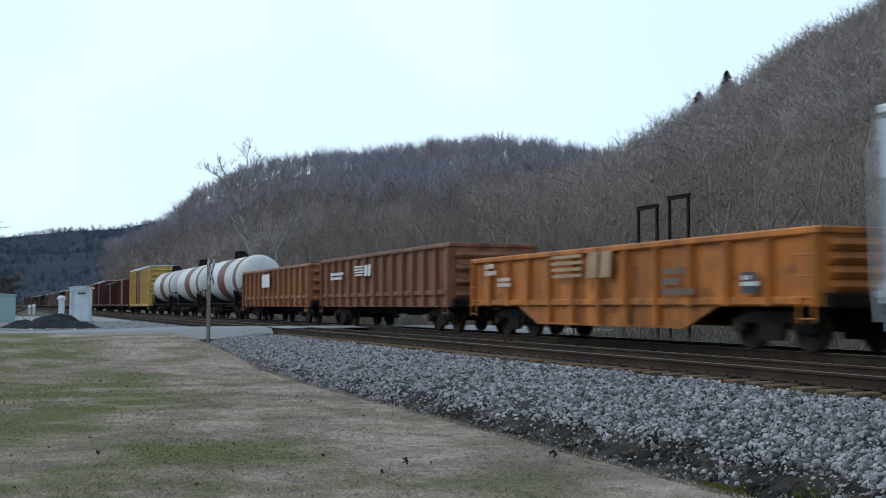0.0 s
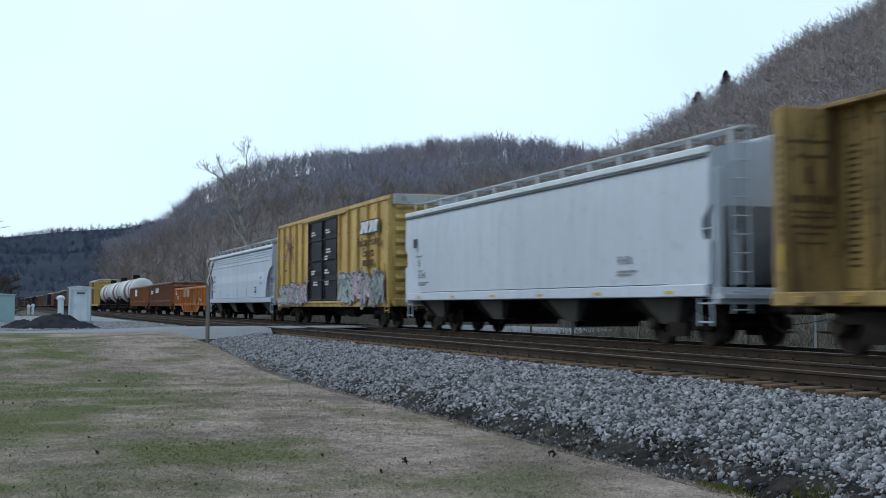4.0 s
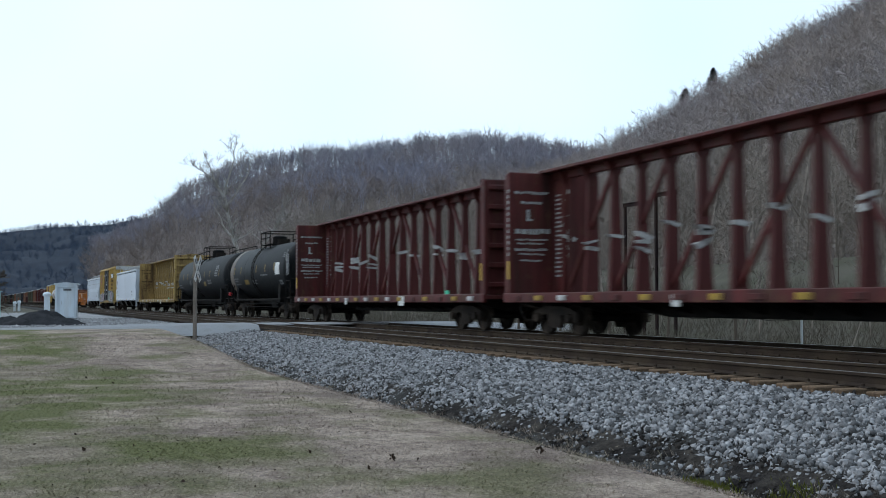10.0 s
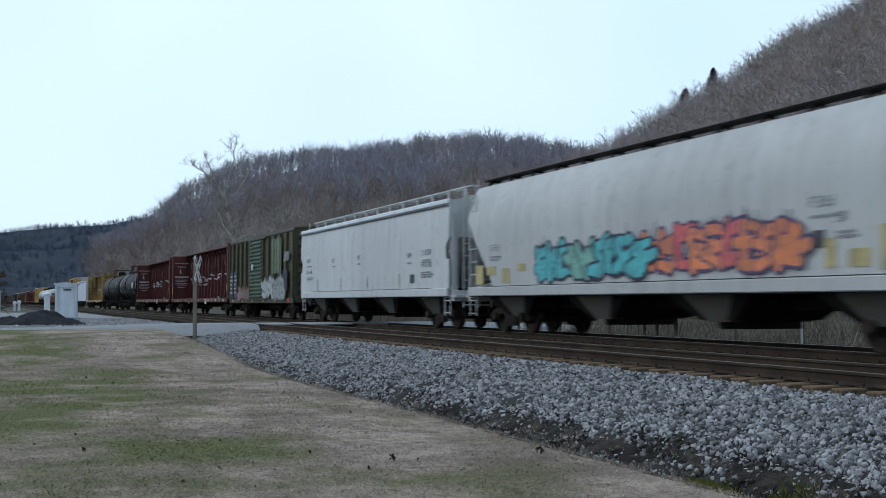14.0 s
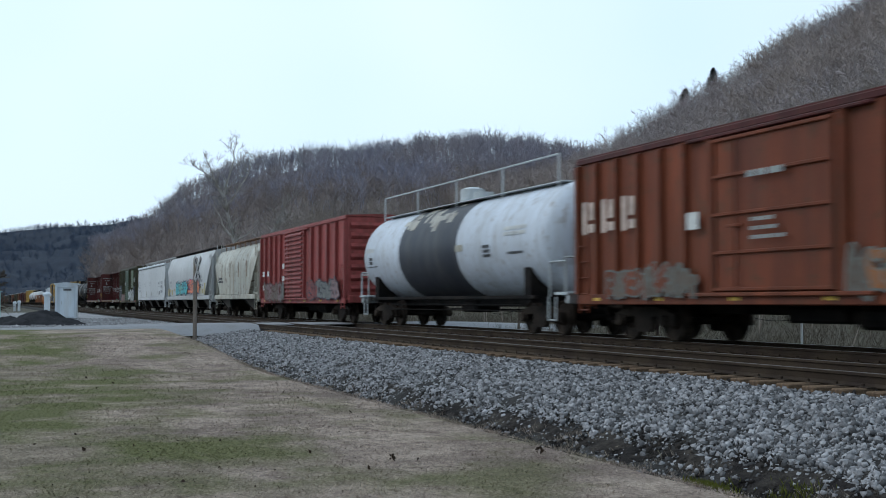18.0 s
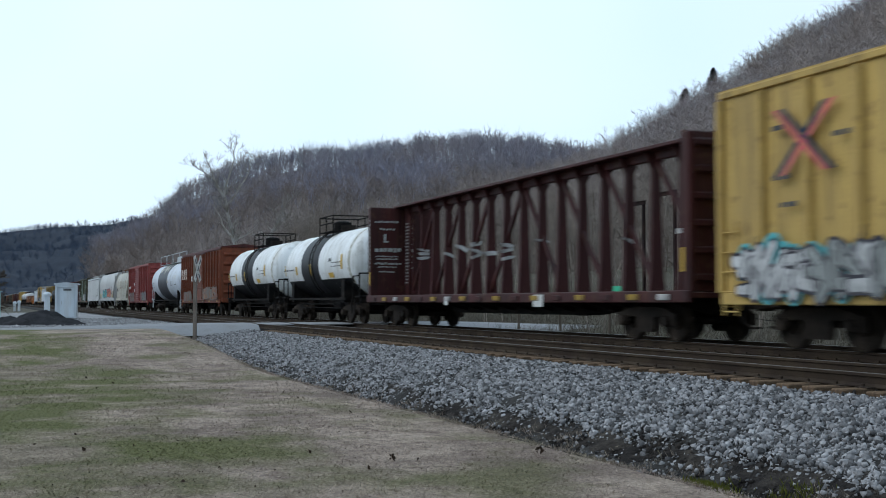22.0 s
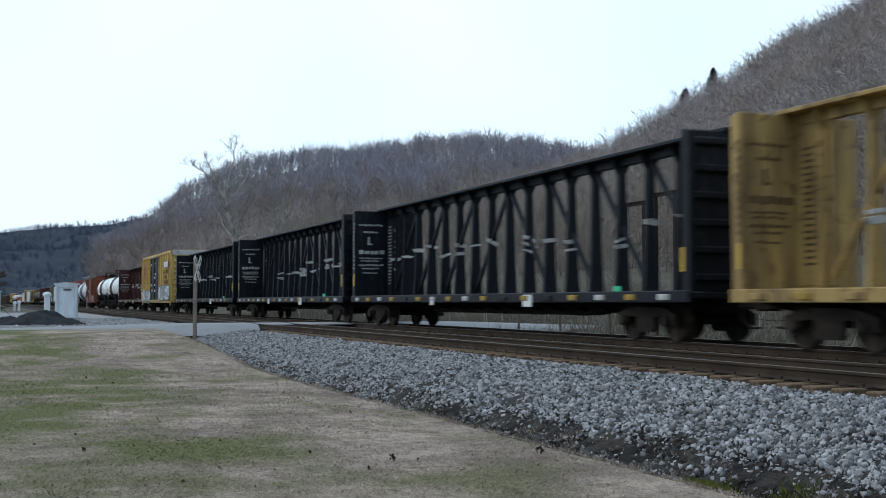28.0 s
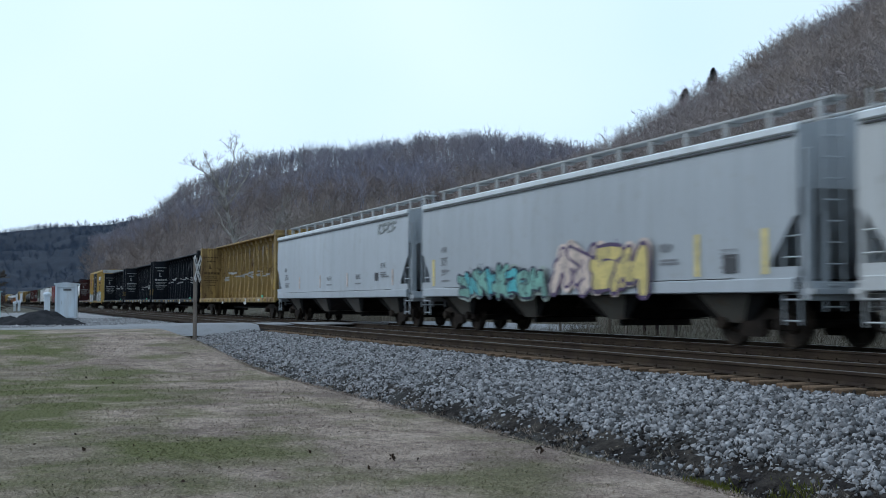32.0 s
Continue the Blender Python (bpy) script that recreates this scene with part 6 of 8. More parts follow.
def yellow_boxcar(front, rear, fills, seed, label, shade):
    c, L = boxcar("boxcar", front, rear, 4.93, P_YELLOW, P_DARKDOOR, P_YELLOW, label, 2, 4.9, 5, door_at=(front - rear) / 2 - 9.0, end_ribs=8)
    for sy in (-1, 1):
        part("gable", Geo().box((0, sy * (L / 2 + 0.06), 4.8), (2.9, 0.12, 0.4), 0.02), P_ROOFGREY, c, "bare grey upper end panel")
    x = BX_SIDE - 0.008
    # Crossed-bars emblem, and a black plate with white shapes.
    g1, g2, g3 = Geo(), Geo(), Geo()
    y, z = from_front(L, 2.6), 3.72
    for g, s, w, o in ((g1, 1, 0.15, -0.1), (g2, 1, 0.15, 0.1), (g1, -1, 0.15, 0.1), (g2, -1, 0.15, -0.1)):
        a, b = (y - 0.66 + o, z - s * 0.6), (y + 0.66 + o, z + s * 0.6)
        g.prism([(a[0] - w / 2, a[1]), (a[0] + w / 2, a[1]), (b[0] + w / 2, b[1]), (b[0] - w / 2, b[1])], 0, x - 0.004 * (2 + s), x - 0.004 * (2 + s) + 0.003)
    e = part("emblem", g1, S_BLUE, c, "blue and red crossed-bars emblem")
    part("emblem_bar", g2, S_RED, e)
    p = bar(c, "emblem_plate", x, from_front(L, 16.0), 3.92, 2.4, 0.55, BLACK_MARK, "black plate with white block shapes")
    for i in range(4):
        ym = from_front(L, 15.1 + i * 0.58)
        part("white_block", Geo().prism([(ym + 0.34, 3.7), (ym - 0.12, 3.7), (ym - (0.16 if i % 2 else 0.3), 3.92), (ym - 0.34, 4.14), (ym + 0.2, 4.14), (ym + (0.3 if i % 2 else 0.12), 3.92)], 0, x - 0.012, x - 0.006), S_LOGO, p)
    xr = -1.5 - 0.145
    lettering(c, "Railcar Pooling", xr, from_front(L, 15.9), 3.2, 0.48, BROWN_MARK, "brown painted words")
    lettering(c, "Experts", xr, from_front(L, 15.9), 2.78, 0.48, BROWN_MARK, "brown painted word")
    lines_of_text(c, from_front(L, 15.9), 2.52, 1.5, 1, 0.24, BROWN_MARK).location.x = xr
    for d, z in ((2.0, 3.1), (2.2, 2.6), (2.0, 4.0), (3.6, 3.7)):
        at_side(lines_of_text(c, from_front(L, d), z, 0.5, 1, 0.09, BLACK_MARK), x)
    for d, z in ((7.9, 4.15), (10.3, 4.15), (10.2, 3.0), (7.9, 2.4), (10.2, 2.4), (8.3, 1.9), (10.3, 1.9), (10.4, 3.3)):
        at_side(lines_of_text(c, from_front(L, d), z, 0.7, 2, 0.07, WHITE_MARK, 1.6, "white stencilled notices on the door"), x - 0.1)
    graffiti(c, x, from_front(L, 0.6), from_front(L, 6.3), 0.86, 1.95, 8, fills, S_BLACK, seed, "sprayed bubble lettering along the sill", shade)
    graffiti(c, x, from_front(L, 11.6), from_front(L, 17.6), 0.86, 2.3, 8, fills, S_BLACK, seed + 1, "large sprayed bubble lettering along the sill", shade)
    return c, L


yellow_boxcar(-6.7, -25.0, (S_MINT, S_PINK, S_GREY), 11, "yellow high-cube boxcar with black doors and pinkish graffiti", S_WHITE)

c, L = hopper("covered_hopper", -26.6, -45.4, 4.06, 4.54, P_WHITE, "white covered hopper car with grey running boards", False, 4, 1.6, reflectors=True, cut_z=2.9, cheek="slot")
for d, z, w, n in ((1.5, 2.8, 0.5, 1), (1.7, 2.3, 0.5, 1), (2.0, 1.9, 1.0, 2), (15.4, 1.9, 0.8, 2)):
    stencil(c, HP_SIDE, from_front(L, d) + w / 2, z, int(w * 5), 0.2, GREY_MARK)
    at_side(lines_of_text(c, from_front(L, d), z - 0.26, w, n, 0.05, GREY_MARK), HP_SIDE)
bar(c, "notice", HP_SIDE, from_front(L, 1.2), 3.0, 0.4, 0.3, BLACK_MARK)

centerbeam("centerbeam_car", -47.1, -69.6, 4.47, P_OCHRE, "empty ochre-yellow centerbeam lumber car with diagonal braces", seed=21)

R1 = 1.5
c, L = tank("tank_car", -71.2, -91.0, R1, 2.5, P_BLACKTANK, (), "long black tank car with yellow reflectors", BLACK_STEEL, True, False, stub=0.35)
part("spine_rail", Geo().tube((-0.5, L / 2 - 2, 4.3), (-0.5, 1.9, 4.5), 0.025).tube((-0.5, L / 2 - 2, 3.9), (-0.5, L / 2 - 2, 4.3), 0.025).tube((0.6, -L / 2 + 1, 4.35), (0.6, -1.6, 4.35), 0.03).tube((0.6, -L / 2 + 1, 4.0), (0.6, -L / 2 + 1, 4.35), 0.03).tube((0.6, -5, 4.0), (0.6, -5, 4.35), 0.03), BLACK_STEEL, c)
for d in (1.6, 3.4, 5.2, 7.3, 9.6, 12.2, 14.2, 17.4):
    tank_mark(c, R1, 2.5, from_front(L, d), 8, 0.16, 0.42, DULL_YELLOW)
for d, a, w, h in ((1.8, -15, 1.6, 0.14), (2.0, -22, 1.6, 0.1), (6.6, -10, 0.5, 0.4), (14.0, -12, 1.3, 0.35), (16.4, 20, 1.0, 0.45), (16.4, 5, 1.0, 0.3), (8.6, -20, 0.9, 0.14)):
    tank_mark(c, R1, 2.5, from_front(L, d), a, w, h, CHALK, "chalky white painted markings")
tank_mark(c, R1, 2.5, from_front(L, 12.3), -16, 0.8, 0.3, DULL_YELLOW)
part("marker_lamp", Geo().tube((-1.2, -L / 2 + 0.2, 1.35), (-1.2, -L / 2 - 0.02, 1.35), 0.11, n=12), RED_MARK, c, "round red marker disc")

c, L = tank("tank_car", -92.0, -106.4, R1, 2.5, P_BLACKTANK, ((6.35, 0.9, P_TAN),), "black tank car with a bare tan band at one end", BLACK_STEEL, True, False, stub=0.35)
for d in (1.6, 3.4, 7.4, 9.5, 11.5):
    tank_mark(c, R1, 2.5, from_front(L, d), 6, 0.16, 0.4, DULL_YELLOW)
for d, a, w, h in ((2.0, -14, 1.2, 0.25), (2.2, -24, 1.6, 0.1), (6.8, -18, 1.0, 0.12), (6.8, -24, 1.0, 0.12), (9.2, -8, 1.6, 0.12), (12.2, 2, 0.9, 0.6), (12.6, -25, 0.6, 0.3)):
    tank_mark(c, R1, 2.5, from_front(L, d), a, w, h, WHITE_MARK if d > 12 and a > 0 else CHALK, "white stencilled markings")
tank_mark(c, R1, 2.5, from_front(L, 4.7), -20, 1.0, 0.28, DULL_YELLOW)
graffiti(c, -1.36, -L / 2 + 1.6, -L / 2 + 0.5, 2.0, 3.3, 3, (S_BLACK,), S_WHITE, 31, "white scrawl on the tank end")

centerbeam("centerbeam_car", -107.6, -129.6, 4.38, P_MAROON, "empty maroon centerbeam lumber car with torn white strapping", seed=22)
centerbeam("centerbeam_car", -131.0, -153.6, 4.38, P_MAROON, "empty maroon centerbeam lumber car with white bulkhead lettering", seed=23)

c, L = boxcar("boxcar", -155.0, -170.3, 4.36, P_GREEN, P_FRESHGREEN, P_GREEN, "faded olive-green boxcar with a louvred door and graffiti", 1, 2.9, 5, True, door_at=15.3 / 2 - 7.4, end_ribs=7)
for d in (11.4, 12.5):
    bar(c, "repaint_patch", BX_SIDE + 0.03, from_front(L, d), 3.15, 1.0, 1.75, P_PALEGREEN, "pale green repainted panel")
for d in (0.9, 2.0):
    bar(c, "painted_patch", BX_SIDE - 0.004, from_front(L, d), 1.85, 0.7, 1.5, S_BLUE, "dark blue painted square")
    at_side(lines_of_text(c, from_front(L, d), 2.35, 0.6, 5, 0.09, WORN_WHITE, 2.6), BX_SIDE - 0.012)
bar(c, "painted_patch", BX_SIDE - 0.004, from_front(L, 13.9), 1.9, 0.8, 1.0, S_BLUE, "dark blue painted square")
bar(c, "tag", BX_SIDE - 0.1, from_front(L, 7.0), 2.75, 0.5, 0.3, S_WHITE, "white notice on the door")
graffiti(c, BX_SIDE - 0.008, from_front(L, 9.0), from_front(L, 13.6), 0.95, 2.2, 5, (S_WHITE, S_GREY), S_DIM, 41, "blocky white sprayed letters")
graffiti(c, BX_SIDE - 0.008, from_front(L, 2.6), from_front(L, 5.6), 0.95, 1.75, 3, (S_FADEPINK, P_TAN), P_REDBROWN, 43, "faded brown and pink graffiti")
graffiti(c, BX_SIDE - 0.008, from_front(L, 13.7), from_front(L, 14.6), 2.85, 3.3, 2, (S_DIM,), S_GREY, 44, "white scrawl")
part("marker_lamp", Geo().box((-1.58, -L / 2 + 0.9, 0.95), (0.05, 0.3, 0.16), 0.01), RED_MARK, c)

c, L = hopper("covered_hopper", -171.5, -189.8, 4.05, 4.53, P_OFFWHITE, "dusty white covered hopper car with stencilled data", False, 4, 1.6, cut_z=2.9, cheek="slot")
for d, z, w, n in ((1.6, 2.7, 0.8, 1), (1.8, 2.2, 1.1, 2), (5.5, 2.6, 0.5, 1), (9.0, 2.6, 0.5, 1), (14.7, 2.45, 0.6, 1), (16.4, 2.5, 1.1, 2), (16.4, 2.1, 1.3, 3)):
    stencil(c, HP_SIDE, from_front(L, d) + w / 2, z, int(w * 5), 0.2, GREY_MARK)
    at_side(lines_of_text(c, from_front(L, d), z - 0.26, w, n, 0.05, GREY_MARK), HP_SIDE)
bar(c, "notice", HP_SIDE, from_front(L, 14.9), 1.65, 0.4, 0.3, BLACK_MARK)
for d in (3.0, 6.5, 10.0, 13.6):
    bar(c, "rust_stain", HP_SIDE + 0.004, from_front(L, d), 1.6, 0.12, 0.5, P_CREAM, "rust streak")

c, L = hopper("covered_hopper", -191.0, -210.3, 4.28, 4.55, P_CHALK, "chalky white round-sided covered hopper with bright graffiti", True, 4, 1.9, cut_z=3.3, rail_m=BLACK_STEEL)
graffiti(c, HP_SIDE, from_front(L, 4.7), from_front(L, 10.0), 1.33, 2.4, 7, (S_CYAN, S_GREEN, S_CYAN), S_BLUE, 51, "blue and green sprayed letters")
graffiti(c, HP_SIDE, from_front(L, 10.0), from_front(L, 15.0), 1.33, 2.5, 7, (S_RED, S_ORANGE, S_ORANGE), S_PURPLE, 52, "orange and red sprayed letters")
for d, z, w, h in ((17.3, 1.75, 0.45, 0.75), (16.6, 1.6, 0.5, 0.3), (15.9, 1.7, 0.25, 0.5), (1.9, 1.75, 0.6, 0.25), (2.9, 1.6, 0.5, 0.4), (3.9, 1.8, 0.5, 0.2)):
    bar(c, "painted_patch", HP_SIDE, from_front(L, d), z, w, h, S_OLDYELLOW, "faded yellow painted patch")
bar(c, "painted_patch", HP_SIDE, from_front(L, 1.1), 1.65, 0.5, 0.55, S_OLDYELLOW, "faded yellow painted patch")
bar(c, "notice", HP_SIDE, from_front(L, 15.6), 1.95, 0.35, 0.3, BLACK_MARK)
for d, z, w, n in ((2.3, 2.4, 0.9, 2), (15.8, 2.6, 0.8, 1), (16.3, 2.3, 0.5, 2)):
    stencil(c, HP_SIDE, from_front(L, d) + w / 2, z, int(w * 5), 0.2, GREY_MARK)
    at_side(lines_of_text(c, from_front(L, d), z - 0.26, w, n, 0.05, GREY_MARK), HP_SIDE)

c, L = hopper("covered_hopper", -211.8, -224.0, 4.0, 4.5, P_CREAM, "short cream round-sided covered hopper streaked with rust", True, 2, 1.8, cut_z=3.1, rail_m=P_RUSTROOF)
at_side(lines_of_text(c, from_front(L, 2.2), 2.3, 1.4, 2, 0.12, BLACK_MARK), HP_SIDE)
for d in (2.5, 5.0, 7.5, 9.8):
    bar(c, "rust_stain", HP_SIDE + 0.004, from_front(L, d), 2.75, 0.13, 0.9, P_RUSTROOF, "rust streak under the eaves")

c, L = boxcar("boxcar", -225.2, -240.5, 4.33, P_PINKRED, P_PINKRED, P_PINKRED, "faded pinkish-red boxcar with a louvred door", 1, 3.2, 5, True, door_at=15.3 / 2 - 7.15)
graffiti(c, BX_SIDE - 0.008, from_front(L, 1.2), from_front(L, 5.2), 0.85, 1.9, 6, (S_FADEPINK, P_TAN, S_DIM), P_MAROON, 61, "pale sprayed letters")
graffiti(c, BX_SIDE - 0.008, from_front(L, 9.6), from_front(L, 14.5), 0.9, 1.85, 8, (P_PINKRED, S_DIM, S_FADEPINK), S_BLACK, 62, "dark sprayed letters")
for d, z in ((1.0, 2.3), (2.0, 2.3), (5.2, 2.6), (5.2, 2.0), (1.1, 1.6)):
    bar(c, "notice", BX_SIDE - 0.004, from_front(L, d), z, 0.4, 0.25, WHITE_MARK)

c, L = tank("tank_car", -242.0, -258.9, 1.58, 2.55, P_TANKPALE, ((0.9, 5.2, P_SLATE),), "white tank car with a wide charcoal band and long handrail", GALV, False, True, seed=5, stub=0.35)
rnd_p = random.Random(17)
for d0, a0, w0, n in ((5.4, 46, 0.5, 7), (6.6, 52, 0.4, 5), (7.5, 44, 0.6, 9), (8.7, 52, 0.4, 5)):
    for k in range(n):
        tank_mark(c, 1.58 + 0.001 * k, 2.55, from_front(L, d0 + rnd_p.uniform(-w0, w0)), a0 + rnd_p.uniform(-16, 12), rnd_p.uniform(0.2, 0.55), rnd_p.uniform(0.15, 0.45), P_BONE, "flaking bone-coloured paint patch on the band")
for d, a, w, h, m in ((1.7, 8, 1.0, 0.22, WHITE_MARK), (1.8, -6, 0.4, 0.3, BLACK_MARK), (1.9, -14, 1.2, 0.06, BLACK_MARK), (10.4, -2, 0.6, 0.2, P_CREAM), (14.3, 10, 1.4, 0.3, WHITE_MARK), (12.4, -8, 0.5, 0.4, BLACK_MARK), (14.3, -12, 1.0, 0.1, BLACK_MARK)):
    tank_mark(c, 1.58, 2.55, from_front(L, d), a, w, h, m, "stencilled tank markings")

c, L = boxcar("boxcar", -259.8, -275.0, 4.28, P_REDBROWN, P_REDBROWN, P_MAROON, "red-brown ribbed boxcar with pale block lettering", 1, 3.5, 6, False, end_ribs=5, door_at=15.2 / 2 - 7.4, roof_pitch=0.22)
g = Geo()
for i in range(3):
    y = from_front(L, 0.75 + i * 0.9)
    g.box((BX_SIDE - 0.006, y + 0.2, 2.85), (0.006, 0.17, 0.78)).box((BX_SIDE - 0.006, y - 0.12, 3.0), (0.006, 0.2, 0.42)).box((BX_SIDE - 0.006, y - 0.12, 2.6), (0.006, 0.26, 0.2))
part("block_mark", g, S_PALE, c, "pale worn block lettering")
at_side(lines_of_text(c, from_front(L, 7.4), 3.25, 1.0, 1, 0.12, S_GREY, 1.5, "worn pale lettering on the door"), BX_SIDE - 0.1)
at_side(lines_of_text(c, from_front(L, 7.4), 2.4, 0.8, 3, 0.07, S_GREY, 2.4), BX_SIDE - 0.1)
bar(c, "notice", BX_SIDE - 0.004, from_front(L, 5.0), 2.5, 0.4, 0.35, WHITE_MARK)
graffiti(c, BX_SIDE - 0.004, from_front(L, 1.5), from_front(L, 4.8), 0.95, 1.6, 6, (P_REDBROWN, P_TAN), S_DIM, 71, "faded tan graffiti")
graffiti(c, BX_SIDE - 0.004, from_front(L, 9.4), from_front(L, 14.6), 0.95, 1.85, 9, (P_RUSTBROWN, P_TAN, P_REDBROWN), S_DIM, 72, "faded grey and brown graffiti")

for a, b, bd, seed in ((-276.6, -289.6, 5.9, 8), (-290.6, -303.0, 5.3, 9)):
    c, L = tank("tank_car", a, b, 1.48, 2.52, P_TANKWHITE, (((a - b) / 2 - bd, 2.9, P_TANKBAND),), "white tank car with a black band and black underside", BLACK_STEEL, True, False, P_BLACKTANK, seed, 0.3)
    for d, an, w, h, m in ((1.6, -6, 2.0, 0.09, BLACK_MARK), (3.0, -8, 0.3, 0.4, YELLOW_MARK), (5.4, -8, 0.3, 0.5, YELLOW_MARK), (8.6, 5, 0.4, 0.2, BLACK_MARK), (9.5, 0, 1.2, 0.05, BLACK_MARK), (9.5, -6, 1.4, 0.05, BLACK_MARK),
                          (8.6, -20, 0.7, 0.22, YELLOW_MARK), (10.3, 0, 0.25, 0.6, YELLOW_MARK), (0.9, -6, 0.14, 0.5, YELLOW_MARK)):
        tank_mark(c, 1.49, 2.52, from_front(L, d), an, w, h, m, "tank stencils and reflectors")
    part("rust_ring", Geo().lathe([(-L / 2 + 1.0, 1.482), (-L / 2 + 1.2, 1.49), (-L / 2 + 1.3, 1.482)], 0, 2.52, 30), P_CREAM, c)

centerbeam("centerbeam_car", -304.2, -325.6, 4.36, P_DARKMAROON, "empty dark maroon centerbeam lumber car", seed=24)
yellow_boxcar(-326.8, -345.1, (S_BRIGHT, S_GREY, S_BRIGHT), 81, "yellow high-cube boxcar with black doors and silver graffiti", S_CYAN)
centerbeam("centerbeam_car", -346.8, -369.2, 4.38, P_BLUEBLACK, "empty blue-black centerbeam lumber car with white marks", seed=25)
centerbeam("centerbeam_car", -370.6, -391.8, 4.38, P_BLUEBLACK, "empty blue-black centerbeam lumber car with white bulkhead lettering", seed=26)
centerbeam("centerbeam_car", -393.0, -416.4, 4.38, P_BLUEBLACK, "empty blue-black centerbeam lumber car with torn strapping", seed=27)
centerbeam("centerbeam_car", -417.8, -439.8, 4.44, P_OCHRE, "empty mustard-yellow centerbeam lumber car with a battered bulkhead", seed=28)

c, L = hopper("covered_hopper", -440.7, -459.9, 4.0, 4.55, P_SILVER, "clean white covered hopper car with grey block lettering", False, 4, 1.9, cut_z=2.9, cheek="corner")
g = Geo()
for i in range(4):
    y = from_front(L, 16.05 + i * 0.5)
    g.prism([(y + 0.20, 3.35), (y + 0.10, 3.35), (y + 0.02, 3.72), (y + 0.12, 3.72)], 0, HP_SIDE - 0.003, HP_SIDE + 0.003)
    g.box((HP_SIDE, y - 0.06, 3.69), (0.006, 0.34, 0.09)).box((HP_SIDE, y, 3.40 + 0.1 * (i % 2)), (0.006, 0.3, 0.09))
part("block_mark", g, S_GREY, c, "grey slanted block lettering")
for d, z, w, n in ((2.0, 2.4, 0.6, 1), (2.2, 2.0, 0.9, 3), (16.6, 2.2, 0.9, 3), (13.5, 1.85, 0.8, 1), (9.5, 1.85, 0.9, 1)):
    stencil(c, HP_SIDE, from_front(L, d) + w / 2, z, int(w * 5), 0.2, GREY_MARK)
    at_side(lines_of_text(c, from_front(L, d), z - 0.26, w, n, 0.05, GREY_MARK), HP_SIDE)
bar(c, "notice", HP_SIDE, from_front(L, 15.7), 1.8, 0.4, 0.3, BLACK_MARK)
for d in (4.5, 8.0, 12.0, 17.5):
    bar(c, "conspicuity_strip", HP_SIDE, from_front(L, d), 1.75, 0.14, 0.55, S_PALE)

c, L = hopper("covered_hopper", -461.0, -480.0, 4.0, 4.57, P_SILVER, "pale grey covered hopper car with colourful graffiti", False, 4, 1.9, cut_z=2.9, cheek="corner")
graffiti(c, HP_SIDE - 0.075, from_front(L, 3.4), from_front(L, 8.9), 1.0, 1.85, 6, (S_GREEN, S_CYAN, S_GREEN), S_BLUE, 91, "sea-green sprayed lettering along the sill", S_MINT)
graffiti(c, HP_SIDE - 0.075, from_front(L, 9.6), from_front(L, 13.6), 1.0, 2.2, 3, (S_PALE, S_ORANGE, S_YELLOW), S_PURPLE, 93, "peach and orange sprayed lettering", S_PALE)
for d, z, w, n in ((2.2, 2.5, 0.7, 1), (2.2, 2.1, 0.7, 1), (2.2, 1.8, 0.6, 1), (14.8, 2.0, 0.7, 2), (16.9, 1.8, 0.6, 1)):
    stencil(c, HP_SIDE, from_front(L, d) + w / 2, z, int(w * 5), 0.2, GREY_MARK)
    at_side(lines_of_text(c, from_front(L, d), z - 0.26, w, n, 0.05, GREY_MARK), HP_SIDE)
bar(c, "notice", HP_SIDE, from_front(L, 16.9), 1.6, 0.45, 0.36, BLACK_MARK)
for d in (15.8, 17.95, 1.2):
    bar(c, "painted_stripe", HP_SIDE, from_front(L, d), 1.8, 0.16, 0.85, S_YELLOW, "yellow warning stripe")

hopper("covered_hopper", -481.2, -500.0, 3.95, 4.47, P_OFFWHITE, "dusty white covered hopper car at the tail", False, 4, 1.9, cut_z=2.9, cheek="corner")


# ---- hills and bare woods ----
TURN0 = radians(21.78)


def along(px, z):
    """The plan point seen at the bearing px (tangent, right of the lens axis) and the depth z."""
    x = px * z
    return (x * math.cos(TURN0) + z * math.sin(TURN0), z * math.cos(TURN0) - x * math.sin(TURN0))


# Ridge lines: bearing tangent, depth, crest height of the trees' tops over the eye as a tangent.
RIDGES = {
    "hill_near": ([(0.05, 420, 0.105), (0.138, 420, 0.1365), (0.173, 430, 0.155), (0.208, 430, 0.178), (0.258, 430, 0.208), (0.308, 430, 0.243), (0.348, 430, 0.263), (0.392, 430, 0.288), (0.55, 420, 0.35), (0.9, 400, 0.42), (1.6, 420, 0.42), (3.0, 500, 0.30)], 18.0),
    "hill_middle": ([(-0.30, 1000, 0.06), (-0.262, 950, 0.078), (-0.242, 900, 0.0935), (-0.227, 860, 0.106), (-0.172, 780, 0.128), (-0.122, 720, 0.1385), (-0.072, 690, 0.1385), (-0.012, 660, 0.145), (0.048, 650, 0.1485), (0.103, 650, 0.1445), (0.138, 660, 0.137), (0.2, 680, 0.11), (0.32, 700, 0.05)], 23.5),
    "hill_far": ([(-1.6, 1300, 0.05), (-0.9, 1500, 0.055), (-0.6, 1600, 0.06), (-0.392, 1600, 0.065), (-0.342, 1600, 0.0708), (-0.297, 1550, 0.0735), (-0.272, 1500, 0.078), (-0.242, 1450, 0.0785), (-0.15, 1500, 0.06)], 10.0),
}


def spline(tab, x):
    xs = [p[0] for p in tab]
    return [float(np.interp(x, xs, [p[k] for p in tab])) for k in (1, 2)]


